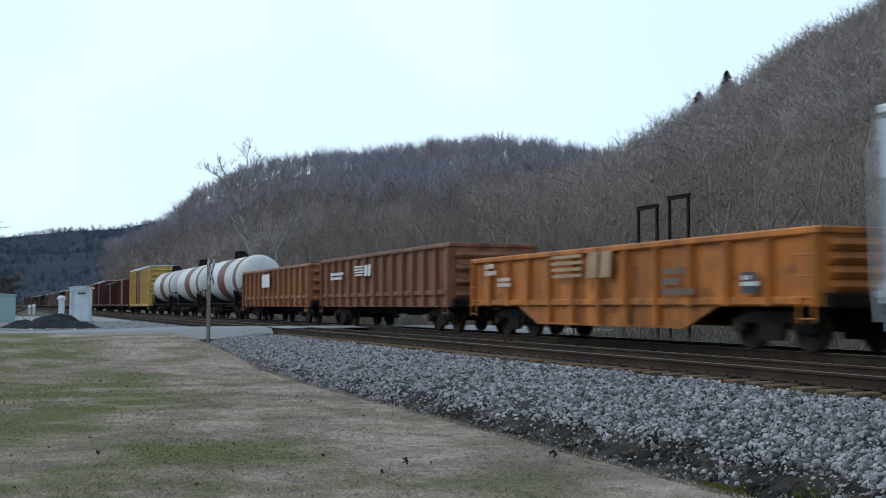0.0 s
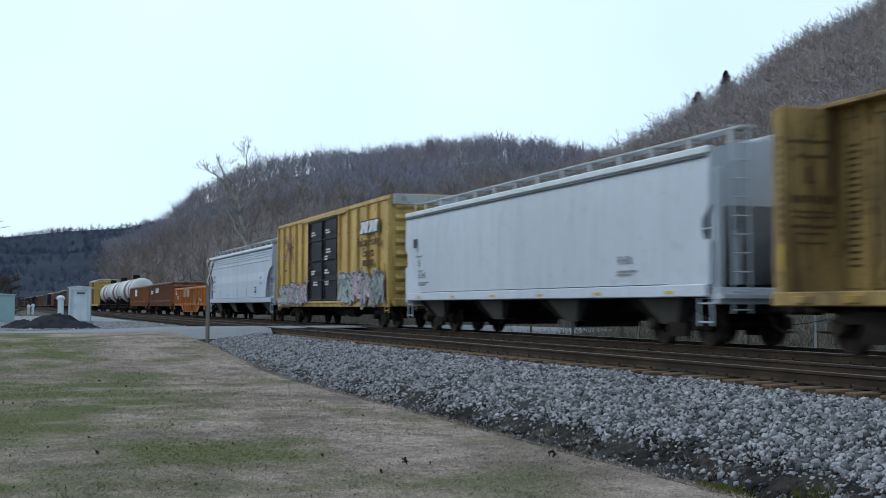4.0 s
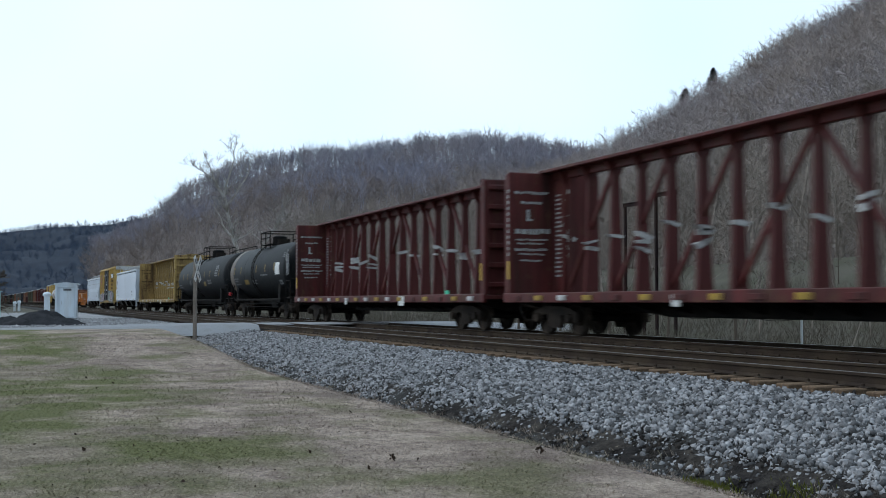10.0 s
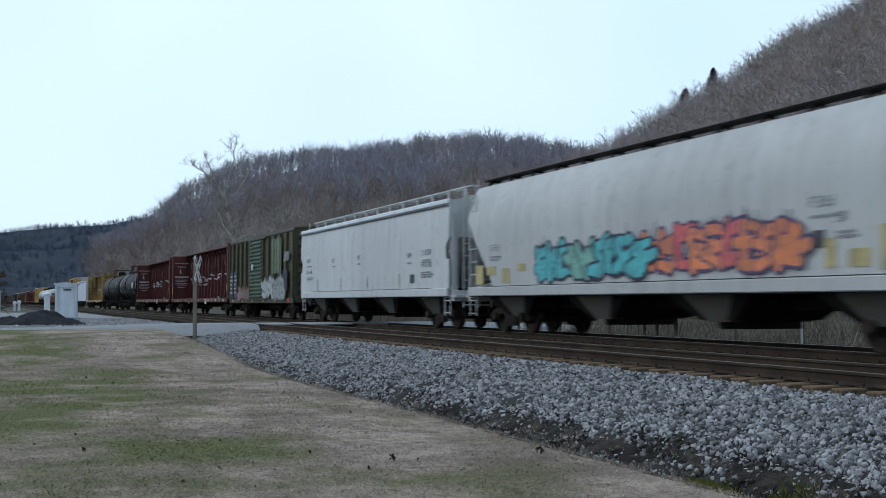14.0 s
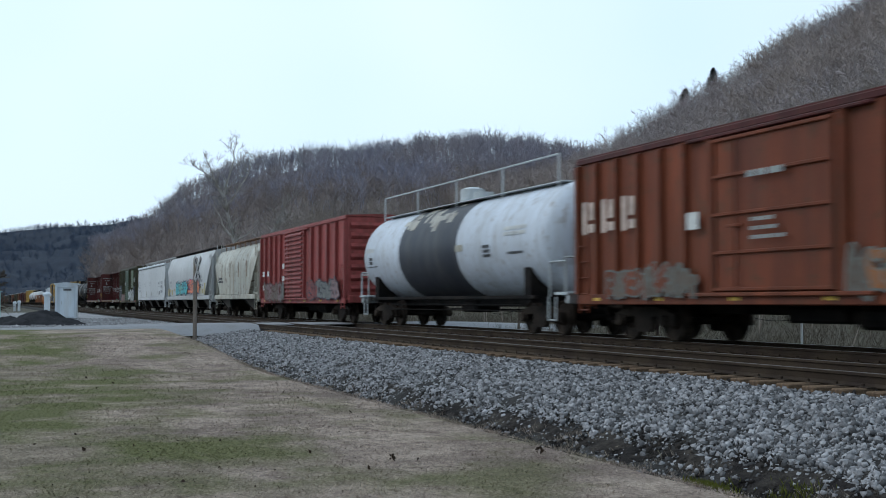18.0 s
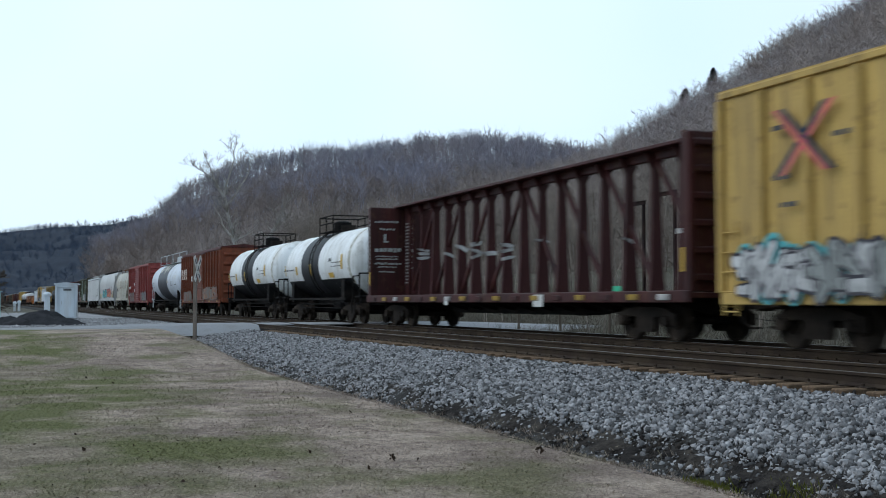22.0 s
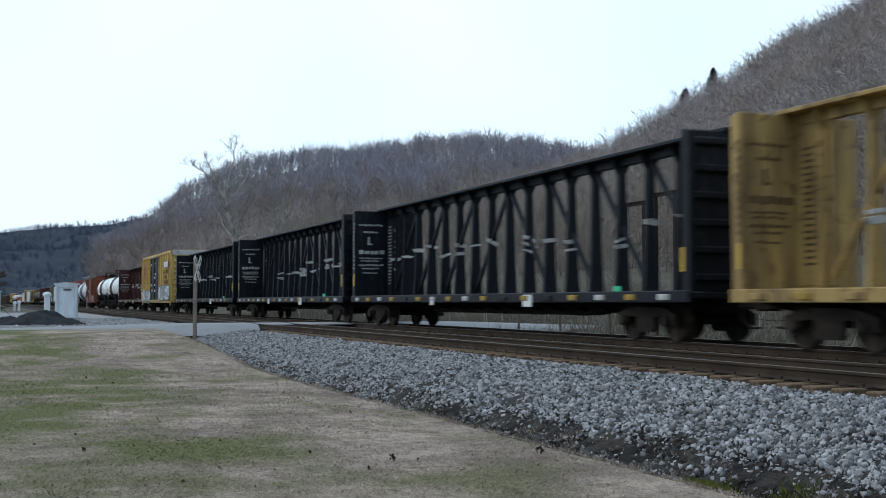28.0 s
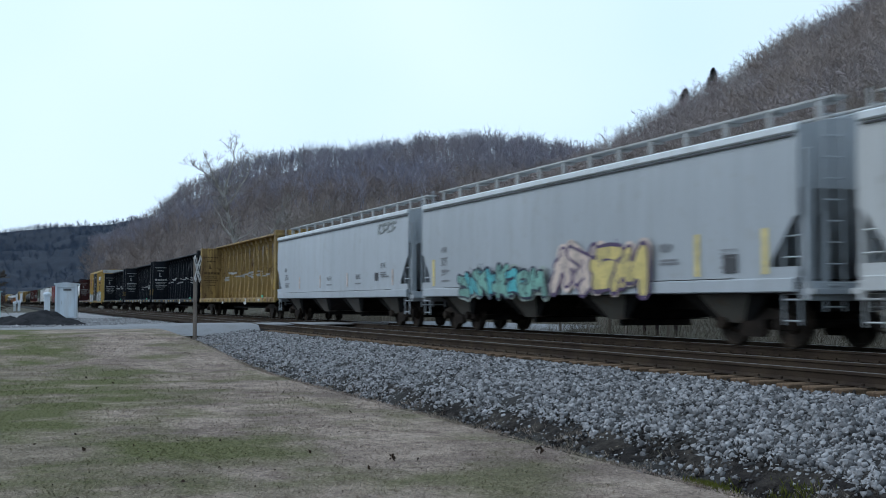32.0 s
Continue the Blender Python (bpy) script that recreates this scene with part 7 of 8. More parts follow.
def hill_point(key, px, u):
    """The hillside at the bearing px; u runs from the foot (0) over the crest (1) to the back (1.6)."""
    tab, tall = RIDGES[key]
    zr, el = spline(tab, px)
    top = EYE[2] + el * zr - tall * 0.62
    phi = TURN0 + math.atan(px)
    if key == "hill_near":
        zf = min(33.0 / math.sin(phi) * math.cos(math.atan(px)), zr * 0.5) if phi > 0.02 else zr * 0.5
        base = -1.5
    else:
        zf, base = zr * (0.30 if key == "hill_middle" else 0.55), -0.5
    if u <= 1:
        z = base + (top - base) * (u ** 1.15)
        depth = zf + (zr - zf) * u
    else:
        z = top * (1 - 0.9 * ((u - 1) / 0.6) ** 1.5)
        depth = zr + (u - 1) * 500
    x, y = along(px, depth)
    k = min(1, max(0, u * 4)) * (1 - 0.8 * smooth01(0.8, 0.98, u))
    z += k * (0.012 * zr) * noise.noise((x * 0.011, y * 0.011, 2.0)) + k * (0.004 * zr) * noise.noise((x * 0.04, y * 0.04, 6.0))
    return x, y, z


for key, (tab, tall) in RIDGES.items():
    a, b = tab[0][0], tab[-1][0]
    cols = np.linspace(a, b, 110)
    us = list(np.linspace(0, 0.94, 32)) + [0.96, 0.98, 0.99, 1.0, 1.01, 1.03, 1.07, 1.2, 1.4, 1.6]
    g = Geo()
    g.v = [hill_point(key, float(px), u) for px in cols for u in us]
    m = len(us)
    g.f = [(i * m + j, (i + 1) * m + j, (i + 1) * m + j + 1, i * m + j + 1) for i in range(len(cols) - 1) for j in range(m - 1)]
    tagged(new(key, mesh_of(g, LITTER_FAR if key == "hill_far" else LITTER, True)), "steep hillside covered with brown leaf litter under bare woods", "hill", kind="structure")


def grow(seed, height, levels, spread, fork, r0, lean=0.0, light=False, bare=0.38):
    """Branch segments of a leafless tree: (start, end, radius, radius)."""
    rnd = random.Random(seed)
    out = []

    def limb(p, d, length, r, level):
        n = (3, 2, 1, 1)[level] if light else 4 if level == 0 else 3 if level < 3 else 2
        pts, q = [p], d
        for i in range(n):
            q = (q + Vector((rnd.gauss(0, 0.13), rnd.gauss(0, 0.13), rnd.gauss(0.03, 0.09)))).normalized()
            pts.append(pts[-1] + q * length / n)
        for i in range(n):
            out.append((pts[i], pts[i + 1], r * (1 - 0.62 * i / n), r * (1 - 0.62 * (i + 1) / n), level))
        if level >= levels:
            return
        kids = fork[level]
        for k in range(kids):
            low = bare if level == 0 else 0.25
            f = low + (1 - low) * (k + rnd.random() * 0.8) / kids
            f = min(f, 0.99)
            j = min(int(f * n), n - 1)
            base = pts[j].lerp(pts[j + 1], f * n - j)
            az = rnd.uniform(0, 6.283) if level else 2.4 * k + rnd.uniform(-0.5, 0.5)
            up = Vector((math.cos(az), math.sin(az), 0))
            tilt = rnd.uniform(0.5, 0.95) * spread
            dd = (q * math.cos(tilt) + (up - q * up.dot(q)).normalized() * math.sin(tilt) + Vector((0, 0, 0.07))).normalized()
            limb(base, dd, length * rnd.uniform(0.42, 0.62) * (1.15 - 0.5 * f if level == 0 else 1), r * (1 - 0.62 * f) * 0.62, level + 1)

    limb(Vector((0, 0, 0)), Vector((lean, 0, 1)).normalized(), height * 0.78, r0, 0)
    return out


def skin(segs, thick, min_r, keep=None, single=False):
    """Triangles for branch segments: three-sided tubes for thick ones, slivers for twigs."""
    V, F = [], []
    for p0, p1, a, b, level in segs:
        if keep and level not in keep:
            continue
        d = (p1 - p0)
        u = d.orthogonal().normalized()
        w = d.normalized().cross(u)
        k = len(V)
        a, b = max(a, min_r), max(b, min_r * 0.5)
        if a > thick:
            for p, r in ((p0, a), (p1, b)):
                for i in range(4):
                    an = i * math.pi / 2
                    V.append(p + r * (math.cos(an) * u + math.sin(an) * w))
            for i in range(4):
                j = (i + 1) % 4
                F += [(k + i, k + j, k + 4 + j), (k + i, k + 4 + j, k + 4 + i)]
        else:
            if single:
                V += [p0 + u * a, p0 - u * a, p1]
                F.append((k, k + 1, k + 2))
                continue
            V += [p0 + u * a, p0 - u * a, p1, p0 + w * a, p0 - w * a]
            F += [(k, k + 1, k + 2), (k + 3, k + 4, k + 2)]
    return np.array([tuple(v) for v in V]), np.array(F)


FAR_TREES = [skin(grow(100 + i, 15, 3, 1.0, (8, 5, 4), 0.17, 0.0, True, 0.3), 0.12, 0.04, None, True) for i in range(8)]
RIDGE_TREES = [skin(grow(150 + i, 15, 3, 0.8, (8, 5, 4), 0.2, 0.0, True, 0.36), 0.16, 0.055, None, True) for i in range(8)]
FAR2_TREES = [skin(grow(150 + i, 15, 3, 0.9, (10, 5, 3), 0.24, 0.0, True, 0.2), 0.24, 0.10, None, True) for i in range(8)]
BRUSH = [skin(grow(260 + i, 15, 3, 1.1, (9, 5, 4), 0.17, 0.0, True, 0.15), 0.12, 0.05, None, True) for i in range(6)]
MID_TREES = [skin(grow(200 + i, 16, 3, 1.05, (9, 6, 5), 0.24), 0.10, 0.02, None, True) for i in range(6)]


def forest(name, label, key, n, p0, p1, u0, u1, power, trees, lo, hi, seed, material=TWIG, sink=0.3):
    r = np.random.default_rng(seed)
    V, F, k = [], [], 0
    for i in range(n):
        px = r.uniform(p0, p1)
        u = u0 + (u1 - u0) * r.uniform() ** power
        x, y, z = hill_point(key, px, u)
        tv, tf = trees[r.integers(len(trees))]
        a, s = r.uniform(0, 6.283), r.uniform(lo, hi)
        ca, sa = math.cos(a) * s, math.sin(a) * s
        w = np.stack([tv[:, 0] * ca - tv[:, 1] * sa + x, tv[:, 0] * sa + tv[:, 1] * ca + y, tv[:, 2] * s * r.uniform(0.9, 1.1) + z - sink * s], 1)
        V.append(w)
        F.append(tf + k)
        k += len(w)
    return stuff(name, np.concatenate(V), np.concatenate(F), material, label, "woods")


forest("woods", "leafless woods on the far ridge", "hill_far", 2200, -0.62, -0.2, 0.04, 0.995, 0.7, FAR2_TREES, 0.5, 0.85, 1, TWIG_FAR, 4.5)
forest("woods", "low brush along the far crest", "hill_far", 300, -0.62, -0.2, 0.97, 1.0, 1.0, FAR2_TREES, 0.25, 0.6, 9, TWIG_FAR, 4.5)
forest("woods", "leafless purplish woods on the upper middle hill", "hill_middle", 1650, -0.31, 0.24, 0.42, 1.03, 0.7, RIDGE_TREES, 0.92, 1.12, 2, TWIG_PURPLE, 0.6)
forest("woods", "leafless brown woods on the lower middle hill", "hill_middle", 1000, -0.31, 0.24, 0.06, 0.62, 0.9, RIDGE_TREES, 0.6, 1.0, 3, TWIG_MID, 0.6)
forest("woods", "thin undergrowth below the middle crest", "hill_middle", 700, -0.31, 0.24, 0.72, 0.97, 0.8, FAR2_TREES, 0.35, 0.7, 7, TWIG_PURPLE, 1.5)
forest("woods", "leafless grey-brown woods on the near hill", "hill_near", 2100, 0.02, 0.5, 0.18, 0.998, 0.8, FAR_TREES, 0.6, 0.95, 4, TWIG, 0.6)
forest("woods", "tangle of bare trees at the hill foot", "hill_near", 560, -0.14, 0.5, 0.03, 0.34, 1.0, MID_TREES, 0.42, 0.76, 6, TWIG_LOW)
forest("woods", "brown undergrowth on the lower slope", "hill_near", 1100, 0.0, 0.5, 0.015, 0.28, 0.9, BRUSH, 0.14, 0.34, 10, TWIG_LOW)
forest("woods", "low brush along the near crest", "hill_near", 700, 0.02, 0.5, 0.9, 1.02, 1.0, FAR_TREES, 0.3, 0.65, 8, TWIG, 1.0)
# Tall straight stems with pale trunks standing along the crests.
STEMS = [skin(grow(170 + i, 15, 2, 0.55, (8, 4), 0.36, 0.0, True, 0.5), 0.1, 0.07, None, True) for i in range(6)]
forest("woods", "pale straight stems along the middle crest", "hill_middle", 380, -0.25, 0.15, 0.88, 1.01, 0.7, STEMS, 1.0, 1.3, 17, TWIG_PALE, 0.5)
forest("woods", "pale straight stems along the near crest", "hill_near", 150, 0.08, 0.45, 0.88, 0.995, 0.7, STEMS, 0.5, 0.75, 18, TWIG_PALE, 0.5)
forest("woods", "bare bushy trees in the saddle between the hills", "hill_near", 24, 0.128, 0.172, 0.9, 0.98, 1.0, FAR_TREES, 0.5, 0.68, 19, TWIG_PALE, 0.5)

# Scrub on the bank.
r_b = np.random.default_rng(31)
SCRUB = [skin(grow(500 + i, 5, 3, 0.95, (9, 6, 4), 0.05), 0.03, 0.007, None, True) for i in range(4)]
V, F, k = [], [], 0
for i in range(260):
    s = 12 + 150 * r_b.uniform() ** 1.5
    x = r_b.uniform(21.5, 36) + bend(s)
    tv, tf = SCRUB[i % 4]
    an, sc = r_b.uniform(0, 6.283), r_b.uniform(0.35, 0.9)
    ca, sa = math.cos(an) * sc, math.sin(an) * sc
    V.append(np.stack([tv[:, 0] * ca - tv[:, 1] * sa + x, tv[:, 0] * sa + tv[:, 1] * ca + s, tv[:, 2] * sc + ground_z(x, s) - 0.05], 1))
    F.append(tf + k)
    k += len(tv)
stuff("scrub", np.concatenate(V), np.concatenate(F), TWIG_LOW, "bare grey-brown scrub and saplings on the bank", "scrub")

# Single bare trees on the bank behind the line.
TREE_MESHES = []
for i in range(4):
    segs = grow(300 + i, 14, 3, 0.85, (10, 7, 5), 0.16)
    pair = []
    for nm, keep, m in (("trunk", (0, 1), BARK), ("crown", (2, 3), TWIG_LOW)):
        v, f = skin(segs, 0.02, 0.008, keep)
        me = bpy.data.meshes.new(nm)
        me.from_pydata(v.tolist(), [], f.tolist())
        me.materials.append(m)
        pair.append((nm, me))
    TREE_MESHES.append(pair)
r_t = np.random.default_rng(12)
for i in range(70):
    s = 28 + 330 * (i / 70) ** 1.4
    x = r_t.uniform(30, 44) + bend(s)
    t = tagged(new("bare_tree"), "slender leafless deciduous tree on the weedy bank", "tree", "bare trees behind the line")
    k = r_t.uniform(0.35, 0.62) * (0.5 + 0.5 * smooth01(45, 110, s))
    t.matrix_basis = pose(x, s, ground_z(x, s) - 0.1, 0, 0, r_t.uniform(0, 360)) @ Matrix.Diagonal((k, k, k, 1))
    for nm, me in TREE_MESHES[i % 4]:
        ob = new(nm, me)
        ob.parent = t


def big_tree(x, y, height, seed, lean, label, material=BARK_PALE, fork=(11, 7, 6), turn=0.0, spread=0.85, r0=0.5, bare=0.38):
    t = tagged(new("bare_tree"), label, "tree")
    t.matrix_basis = pose(x, y, ground_z(x, y) - 0.2, 0, 0, turn)
    segs = grow(seed, height, 3, spread, fork, r0, lean, False, bare)
    for nm, keep, m in (("trunk", (0, 1), material), ("crown", (2, 3), material)):
        v, f = skin(segs, 0.05, 0.042, keep)
        me = bpy.data.meshes.new(nm)
        me.from_pydata(v.tolist(), [], f.tolist())
        me.materials.append(m)
        ob = new(nm, me)
        ob.parent = t
    return t


def limbed_tree(x, y, turn, paths, seed, label, spray_from, material=BARK_PALE):
    """A large bare tree: main limbs as given (sideways, up, radius), with boughs and twigs grown from them."""
    rnd = random.Random(seed)
    segs = []

    def shoot(p, d, length, r, level):
        pts, q = [p], d
        for i in range(3):
            q = (q + Vector((rnd.gauss(0, 0.2), rnd.gauss(0, 0.2), rnd.gauss(0.08, 0.12)))).normalized()
            pts.append(pts[-1] + q * length / 3)
        for i in range(3):
            segs.append((pts[i], pts[i + 1], r * (1 - 0.25 * i), r * (1 - 0.25 * (i + 1)), level))
        if level < 4:
            for k in range(5 if level == 2 else 4):
                f = rnd.uniform(0.25, 1.0) * 2.99
                j = int(f)
                side = Vector((rnd.gauss(0, 1), rnd.gauss(0, 1), rnd.gauss(0.1, 0.6))).normalized()
                shoot(pts[j].lerp(pts[j + 1], f - j), (q * 0.75 + side * 0.8).normalized(), length * rnd.uniform(0.4, 0.65), r * 0.5, level + 1)

    for path in paths:
        depth = rnd.uniform(-0.12, 0.12)
        pts = [(Vector((a, depth * (h - path[0][1]), h)), r) for a, h, r in path]
        for (p, r), (q, e) in zip(pts, pts[1:]):
            mid = (p + q) / 2 + Vector((rnd.gauss(0, 0.15), rnd.gauss(0, 0.15), 0))
            segs.append((p, mid, r, (r + e) / 2, 0))
            segs.append((mid, q, (r + e) / 2, e, 0))
            n = int((q - p).length * 1.7) if q.z > spray_from else 0
            for k in range(n):
                f = rnd.random()
                side = Vector((rnd.gauss(0, 1), rnd.gauss(0, 1), 0.3)).normalized()
                shoot(p.lerp(q, f), ((q - p).normalized() * 0.6 + side * 0.8).normalized(), rnd.uniform(1.5, 2.9), max(0.04, (r + (e - r) * f) * 0.45), 2)
        end, r = pts[-1]
        for k in range(2):
            shoot(end, ((end - pts[-2][0]).normalized() + Vector((rnd.gauss(0, 0.3), rnd.gauss(0, 0.3), 0.1))).normalized(), rnd.uniform(0.7, 1.4), r * 0.8, 2)
    t = tagged(new("bare_tree"), label, "tree")
    t.matrix_basis = pose(x, y, ground_z(x, y) - 3.3, 0, 0, turn)
    for nm, keep in (("trunk", (0,)), ("crown", (2, 3, 4))):
        v, f = skin(segs, 0.05, 0.03, keep)
        me = bpy.data.meshes.new(nm)
        me.from_pydata(v.tolist(), [], f.tolist())
        me.materials.append(material)
        new(nm, me).parent = t
    return t


limbed_tree(35.4, 171, -21, [
    [(0, 0, 0.5), (-0.5, 5.2, 0.42), (-0.9, 10.0, 0.36), (-2.4, 15.3, 0.27), (-2.9, 18.0, 0.22)],
    [(-2.9, 18.0, 0.2), (-4.2, 20.4, 0.14), (-7.0, 22.4, 0.07)], [(-4.2, 20.4, 0.12), (-5.4, 23.4, 0.06)],
    [(-2.9, 18.0, 0.2), (-2.2, 20.8, 0.14), (-1.3, 23.8, 0.09), (-1.2, 25.6, 0.05)],
    [(-2.5, 16.5, 0.18), (-0.3, 19.8, 0.13), (0.8, 21.8, 0.09), (1.1, 23.6, 0.05)],
    [(-0.9, 10.0, 0.2), (-3.0, 13.6, 0.13), (-4.3, 16.4, 0.07)], [(-1.2, 11.0, 0.14), (0.7, 12.2, 0.1), (1.7, 13.2, 0.06)],
], 77, "tall pale-barked sycamore, bare and forked", 14.0)
limbed_tree(38.3, 171, -21, [[(0, 0, 0.32), (0.1, 9.6, 0.25), (2.2, 13.2, 0.18), (3.7, 16.6, 0.09)], [(1.2, 11.6, 0.12), (3.4, 13.6, 0.06)]], 78, "pale bare sycamore leaning outwards", 12.0)
big_tree(-0.9, 112, 4.6, 431, 0.05, "dense bare shrubby tree at the far edge of the yard", material=BARK, fork=(14, 9, 7), spread=1.15, r0=0.1, bare=0.1)
big_tree(-6.3, 128, 11.5, 405, 0.1, "dark bare tree beyond the gravel yard", material=BARK, fork=(9, 6, 5), r0=0.16)

# Conifers on the near crest.
for px, el, h in ((0.2165, 0.180, 13), (0.2415, 0.196, 14.5)):
    x, y, z = hill_point("hill_near", px, 0.985)
    t = tagged(new("conifer"), "small dark evergreen standing among bare trees", "tree")
    t.matrix_basis = pose(x, y, z)
    part("trunk", Geo().tube((0, 0, -0.5), (0, 0, h + 1.5), 0.22, 0.05, 6), BARK, t)
    rc = np.random.default_rng(int(h))
    V = []
    for i in range(520):
        u = rc.uniform() ** 0.8
        u = 0.35 + 0.65 * u
        rad = (5.6 * (1 - u) ** 0.6 + 0.5) * rc.uniform(0.55, 1.15)
        a = rc.uniform(0, 6.283)
        p = np.array([math.cos(a) * rad * rc.uniform(0.1, 0.4), math.sin(a) * rad * 0.2, 1.5 + u * h])
        q = np.array([math.cos(a) * rad, math.sin(a) * rad, 1.5 + u * h - 0.5 * rad * 0.4])
        w = np.array([-math.sin(a), math.cos(a), 0.3]) * 0.35
        V += [p + w, p - w, q]
    V = np.array(V)
    me = bpy.data.meshes.new("needles")
    me.from_pydata(V.tolist(), [], np.arange(len(V)).reshape(-1, 3).tolist())
    me.materials.append(NEEDLE)
    new("needles", me).parent = t

# Dry weeds on the bank just behind the line.
r_w = np.random.default_rng(5)
n_w = 40000
wy = 18 + 90 * r_w.uniform(0, 1, n_w) ** 1.3
wx = 19.4 + 13 * r_w.uniform(0, 1, n_w) ** 0.8
wz = np.array([ground_z(a, b) for a, b in zip(wx, wy)])
wh = r_w.uniform(0.25, 1.1, n_w) * (0.5 + 0.8 * np.array([abs(noise.noise((a * 0.3, b * 0.3, 8))) for a, b in zip(wx, wy)]))
an = r_w.uniform(0, 6.283, n_w)
wd = 0.009
ln = r_w.normal(0, 0.55, (n_w, 2)) * wh[:, None]
V = np.stack([np.stack([wx - np.cos(an) * wd, wy - np.sin(an) * wd, wz], 1), np.stack([wx + np.cos(an) * wd, wy + np.sin(an) * wd, wz], 1), np.stack([wx + ln[:, 0], wy + ln[:, 1], wz + wh], 1)], 1).reshape(-1, 3)
stuff("bank_weeds", V, np.arange(len(V)).reshape(-1, 3), REED, "tangle of dry weeds and stems on the bank", "weeds")


# ---- wayside things ----
# Crossing signs on posts.
def crossbuck(x, y, z, h, turn, label):
    t = tagged(new("crossing_sign"), label, "crossing sign")
    t.matrix_basis = pose(x, y, z, 0, 0, turn)
    part("post", Geo().box((0, 0, h / 2), (0.13, 0.12, h), 0.012), POSTWOOD, t)
    for k, (a, yy) in enumerate(((55, -0.075), (-55, -0.1))):
        b = part("blade", Geo().box((0, 0, 0), (1.1, 0.02, 0.21), 0.004), OLD_WHITE, t)
        b.matrix_basis = pose(0, yy, h - 0.42, 0, a, 0)
        for u in (-0.32, 0.0, 0.32):
            g = part("letter_bar", Geo().box((u, -0.013, 0), (0.2, 0.004, 0.08)), BLACK_MARK, b)
    part("bracket", Geo().box((0, -0.06, h - 0.42), (0.1, 0.03, 0.1), 0.005), GALV, t)
    return t


crossbuck(7.1, 42.8, -0.62, 3.15, 60, "weathered grade-crossing sign on a wooden post")

# Signal cabinet.
cab = tagged(new("signal_cabinet"), "white steel signal cabinet with a closed door on a concrete base", "cabinet")
cab.matrix_basis = pose(4.64, 78.6, -0.28, 0, 0, -8)
part("base", Geo().box((0, 0, 0.04), (1.6, 2.0, 0.16), 0.02), GRAVEL, cab)
part("body", Geo().box((0.03, 0.02, 1.2), (1.22, 1.86, 2.2), 0.03), WHITE_PAINT, cab)
part("roof", Geo().prism([(-0.72, 2.28), (-0.72, 2.36), (0, 2.44), (0.78, 2.36), (0.78, 2.28)], 1, -1.05, 1.05), WHITE_PAINT, cab)
dr = part("door", Geo().box((0.1, -0.925, 1.15), (0.86, 0.03, 1.9), 0.01), WHITE_PAINT, cab)
part("handle", Geo().box((-0.24, -1.0, 1.1), (0.04, 0.05, 0.22), 0.01), GALV, dr)
part("vent", Geo().box((0.12, -0.99, 1.95), (0.5, 0.02, 0.12)), BLACK_MARK, dr)
part("lintel", Geo().box((0.03, -0.96, 2.2), (1.1, 0.1, 0.16), 0.01), WHITE_PAINT, cab)
part("conduit", Geo().tube((0.7, -0.6, 0.0), (0.7, -0.6, 1.2), 0.05), GALV, cab)
for x in (-0.58, 0.64):
    part("corner_trim", Geo().box((x, -0.96, 1.2), (0.12, 0.12, 2.2), 0.01), WHITE_PAINT, cab)

# Grey-green cabinet.
tc = tagged(new("utility_cabinet"), "grey-green steel utility cabinet with two doors", "cabinet")
tc.matrix_basis = pose(-0.65, 82.6, -0.3, 0, 0, 5)
part("body", Geo().box((0, 0, 0.95), (2.4, 1.6, 1.85), 0.03), TEAL, tc)
part("roof", Geo().prism([(-1.28, 1.86), (-1.28, 1.92), (0, 2.0), (1.28, 1.92), (1.28, 1.86)], 1, -0.88, 0.88), TEAL, tc)
for x in (-0.6, 0.6):
    d_ = part("door", Geo().box((x, -0.815, 0.95), (1.12, 0.04, 1.65), 0.01), TEAL, tc)
    part("handle", Geo().box((x * 0.25, -0.85, 0.95), (0.04, 0.04, 0.2), 0.01), GALV, d_)

# Heap of millings.
pile = Geo()
nn, mm = 34, 12
for j in range(mm + 1):
    for i in range(nn):
        a = 2 * math.pi * i / nn
        r = j / mm
        px, py = math.cos(a) * 2.35 * r, math.sin(a) * 1.5 * r
        lump = noise.noise((px * 1.1, py * 1.1, 4)) * 0.4 + noise.noise((px * 3.5, py * 3.5, 1)) * 0.28
        sh = max(0.0, 1 - r) ** 0.6 * 0.58 * (1 + 0.4 * math.sin(px * 1.3 + 2.2)) + lump * (1 - r) * 0.9
        pile.v.append((px * (1 + 0.12 * noise.noise((math.cos(a), math.sin(a), 3))), py, max(0.0, sh) - 0.03))
pile.f = [(j * nn + i, j * nn + (i + 1) % nn, (j + 1) * nn + (i + 1) % nn, (j + 1) * nn + i) for j in range(mm) for i in range(nn)]
pile.f = [q[::-1] for q in pile.f]
hp = tagged(new("millings_mound", mesh_of(pile, COALPILE, True)), "low heap of black asphalt millings beside the road", "heap")
hp.matrix_basis = pose(2.45, 57.2, -0.27, 0, 0, -22)

low = tagged(copy_thing(hp, pose(0.95, 59.2, -0.27, 0, 0, 12) @ Matrix.Diagonal((0.62, 0.8, 0.62, 1))), "small spread heap of black asphalt millings", "heap")

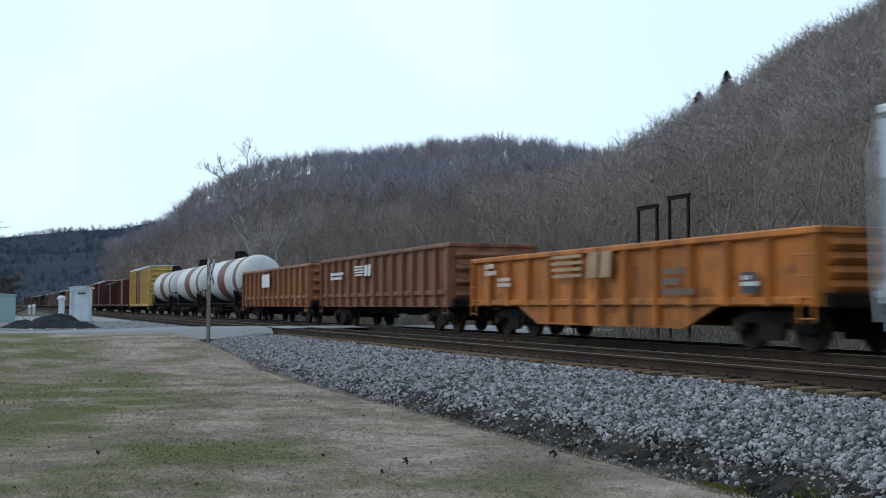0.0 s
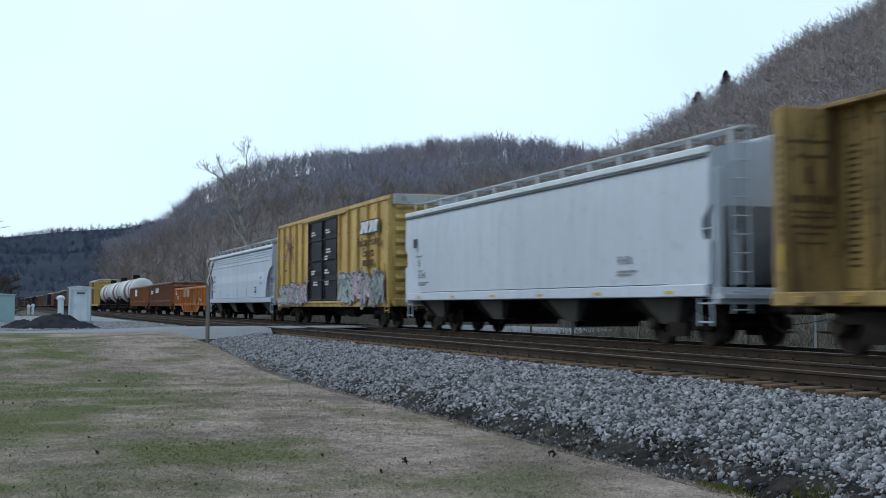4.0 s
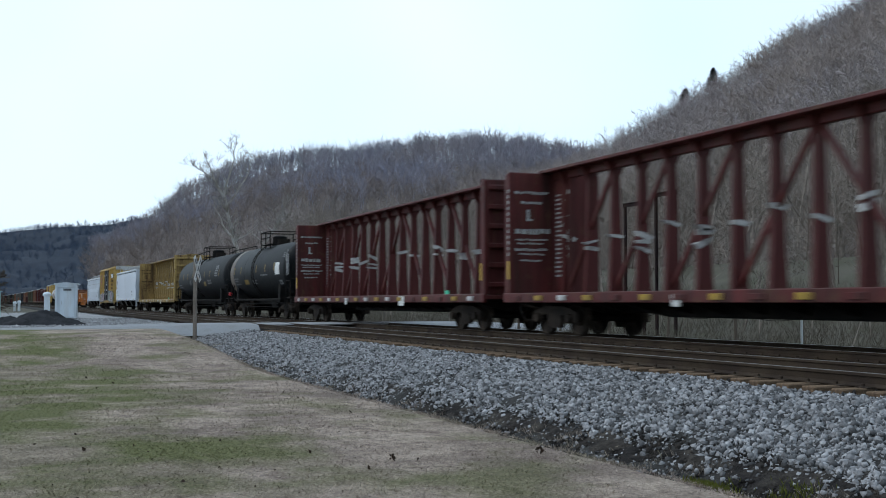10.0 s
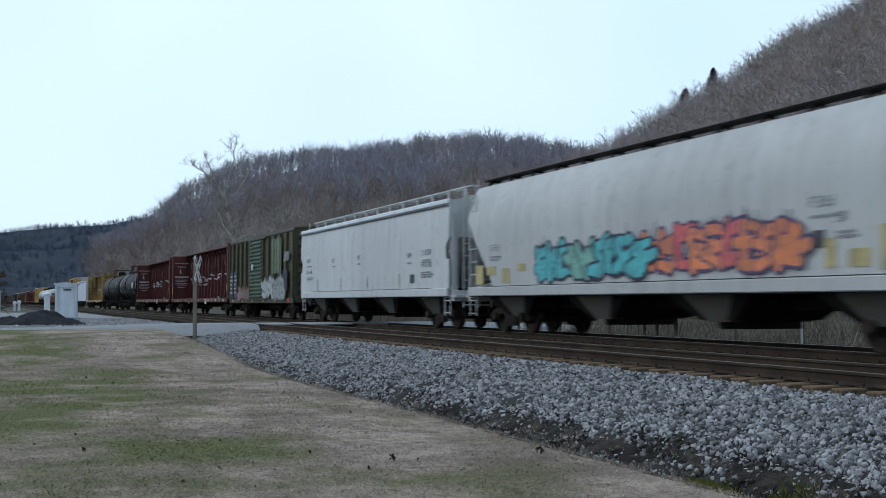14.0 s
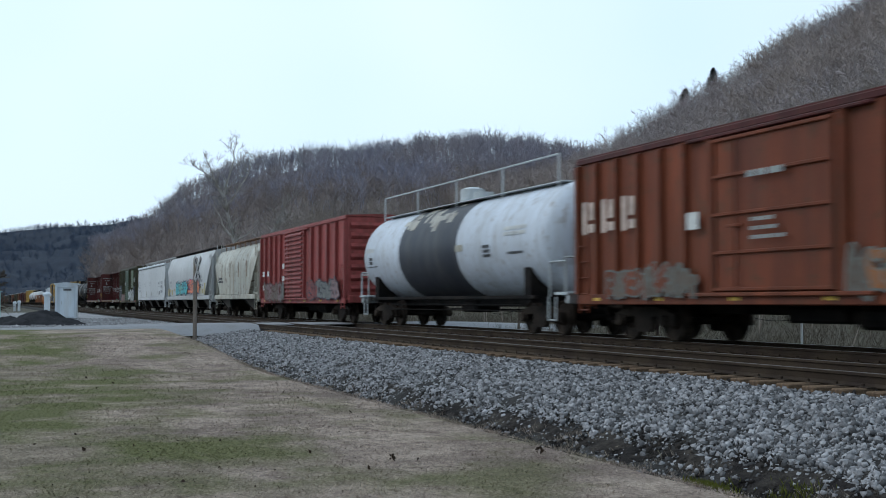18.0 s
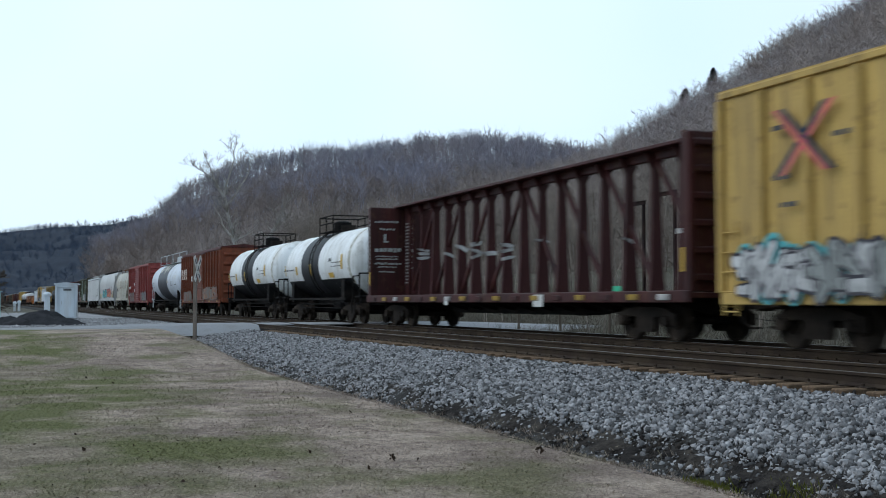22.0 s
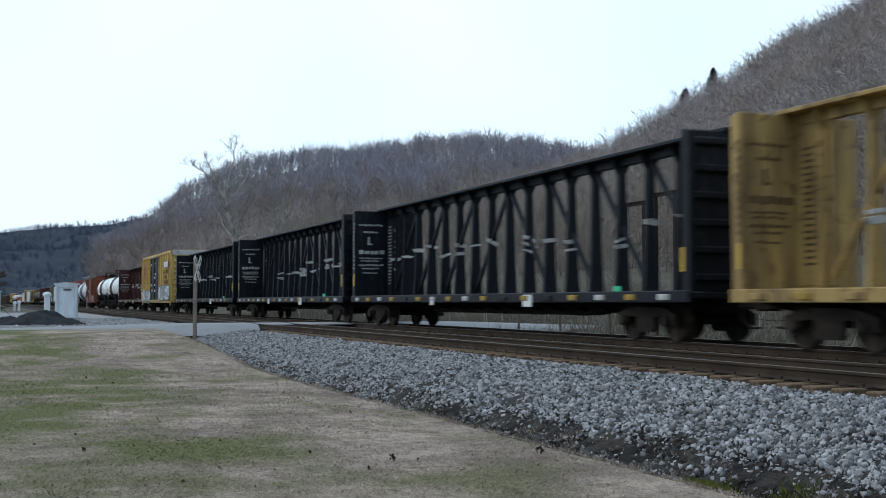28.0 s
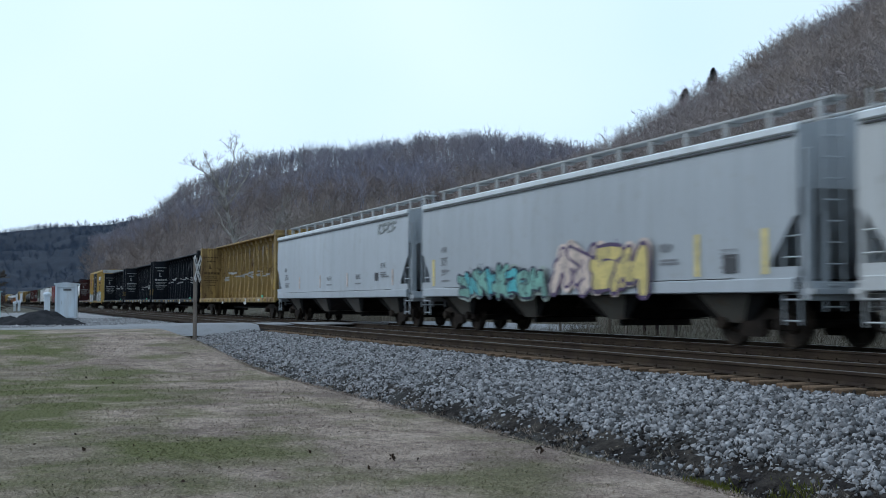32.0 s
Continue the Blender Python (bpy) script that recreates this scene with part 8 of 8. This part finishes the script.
# Small white trackside posts and cases beyond the cabinet.
for x, y, w, h, nm, lb in ((4.35, 100, 0.46, 1.65, "relay_case", "white relay case with a wide rounded cap beside the track"), (3.25, 150, 0.3, 1.0, "marker_post", "short white marker post beside the far gravel"), (2.75, 150, 0.3, 0.9, "marker_post", "short white marker post beside the far gravel")):
    t = tagged(new(nm), lb, "trackside case" if nm == "relay_case" else "post")
    t.matrix_basis = pose(x, y, ground_z(x, y))
    part("body", Geo().box((0, 0, h / 2), (w, w, h), 0.03), WHITE_PAINT, t)
    cap = Geo().lathe([(h - 0.02, w * 0.72), (h + 0.16, w * 0.76), (h + 0.3, w * 0.5), (h + 0.36, 0.0)], 0, 0, 16)
    cap.v = [(p, -r, q) for p, q, r in cap.v]
    part("cap", cap, WHITE_PAINT, t, "", True)

# Old wire fence and a pale steel pole beyond the line.
fence = tagged(new("wire_fence"), "old wire fence on thin dark wooden posts along the bank", "fence")
gx = 20.5
for s, tilt in ((42.8, 2), (39.0, -3), (35.3, 1), (31.6, 4), (27.9, -2)):
    z = ground_z(gx, s)
    p = part("post", Geo().tube((0, 0, -0.3), (0, 0, 1.05 - z), 0.055, 0.045, 7), BARK, fence)
    p.matrix_basis = pose(gx, s, z, 0, tilt, 0)
for z, sag in ((0.86, 0.10), (0.55, 0.22)):
    wire = [(gx - 0.06, 24.2 + 0.37 * i, z - sag * math.sin(math.pi * (0.1 * i % 1.0)) + 0.03 * math.sin(i * 0.05)) for i in range(61)]
    part("wire", Geo().pipe(wire, 0.012, 4), BLACK_STEEL, fence)
pole = tagged(new("marker_pole"), "slender pale galvanised steel pole on the bank", "pole")
pole.matrix_basis = pose(gx, 25.0, ground_z(gx, 25.0))
part("shaft", Geo().tube((0, 0, -0.2), (0, 0, 1.85), 0.035, 0.03, 8), GALV, pole)
part("cap", Geo().tube((0, 0, 1.85), (0, 0, 1.88), 0.042, 0.02, 8), GALV, pole)

# Two steel portal frames on the bank.
for y0, y1, top in ((38.6, 40.0, 4.75), (36.4, 37.7, 4.97)):
    t = tagged(new("portal_frame"), "rusty dark steel portal frame standing on the bank", "steel frame", "portal frames on the bank")
    zb = ground_z(24, y0) - 0.2
    for y in (y0, y1):
        part("leg", Geo().box((24, y, (zb + top) / 2), (0.09, 0.02, top - zb)).box((23.955, y, (zb + top) / 2), (0.014, 0.09, top - zb)).box((24.045, y, (zb + top) / 2), (0.014, 0.09, top - zb)), OLD_STEEL, t)
    ym, ly = (y0 + y1) / 2, y1 - y0 + 0.3
    part("beam", Geo().box((24, ym, top + 0.06), (0.02, ly, 0.14)).box((24, ym, top + 0.13), (0.12, ly, 0.018)).box((24, ym, top - 0.005), (0.12, ly, 0.018)), OLD_STEEL, t)

# Fallen leaves on the lawn.
n_l = 420
d = 6.5 + 30 * rng.uniform(0, 1, n_l) ** 1.3
a = np.radians(rng.uniform(-1, 40, n_l))
lx, ly = d * np.sin(a), d * np.cos(a)
ok = lx < 5.3
lx, ly = lx[ok], ly[ok]
pts = np.stack([lx, ly, np.array([ground_z(p, q) for p, q in zip(lx, ly)]) + 0.02], 1)
leaf = (np.array([(-1, 0, 0), (0, -0.6, 0.25), (1, 0, 0), (0, 0.6, 0.3), (0, 0, -0.25)], float), np.array([(0, 1, 4), (1, 2, 4), (2, 3, 4), (3, 0, 4)]))
v_, f_ = scatter([leaf], len(pts), pts, 0.009 + 0.03 * rng.uniform(0, 1, len(pts)) ** 5)
stuff("fallen_leaves", v_, f_, DEADLEAF, "scattered dark curled leaves on the lawn", "leaves")
for x, y, s in ((3.91, 11.18, 0.03), (5.6, 11.15, 0.035)):
    pts = np.array([(x + rng.uniform(-s, s), y + rng.uniform(-s, s), ground_z(x, y) + 0.02 + rng.uniform(0, 0.05)) for _ in range(9)])
    v_, f_ = scatter([leaf], len(pts), pts, rng.uniform(0.02, 0.035, len(pts)))
    stuff("leaf_clump", v_, f_, DEADLEAF, "small dark clump of dead leaves on the lawn", "leaves")




def motions():
    """The train rolls away along the line, slowing a little."""
    for ob, s0 in CARS:
        rows = []
        for i in range(17):
            t = 2.0 * i
            s = s0 + 16.2355 * t - 0.0281457 * t * t + 0.000161767 * t ** 3
            yaw = -math.degrees(math.atan2(bend(s + 8) - bend(s - 8), 16.0))
            rows.append((t, pose(14.75 + bend(s), s, 0.0, 0, 0, yaw)))
        walk(ob, rows)


motions()
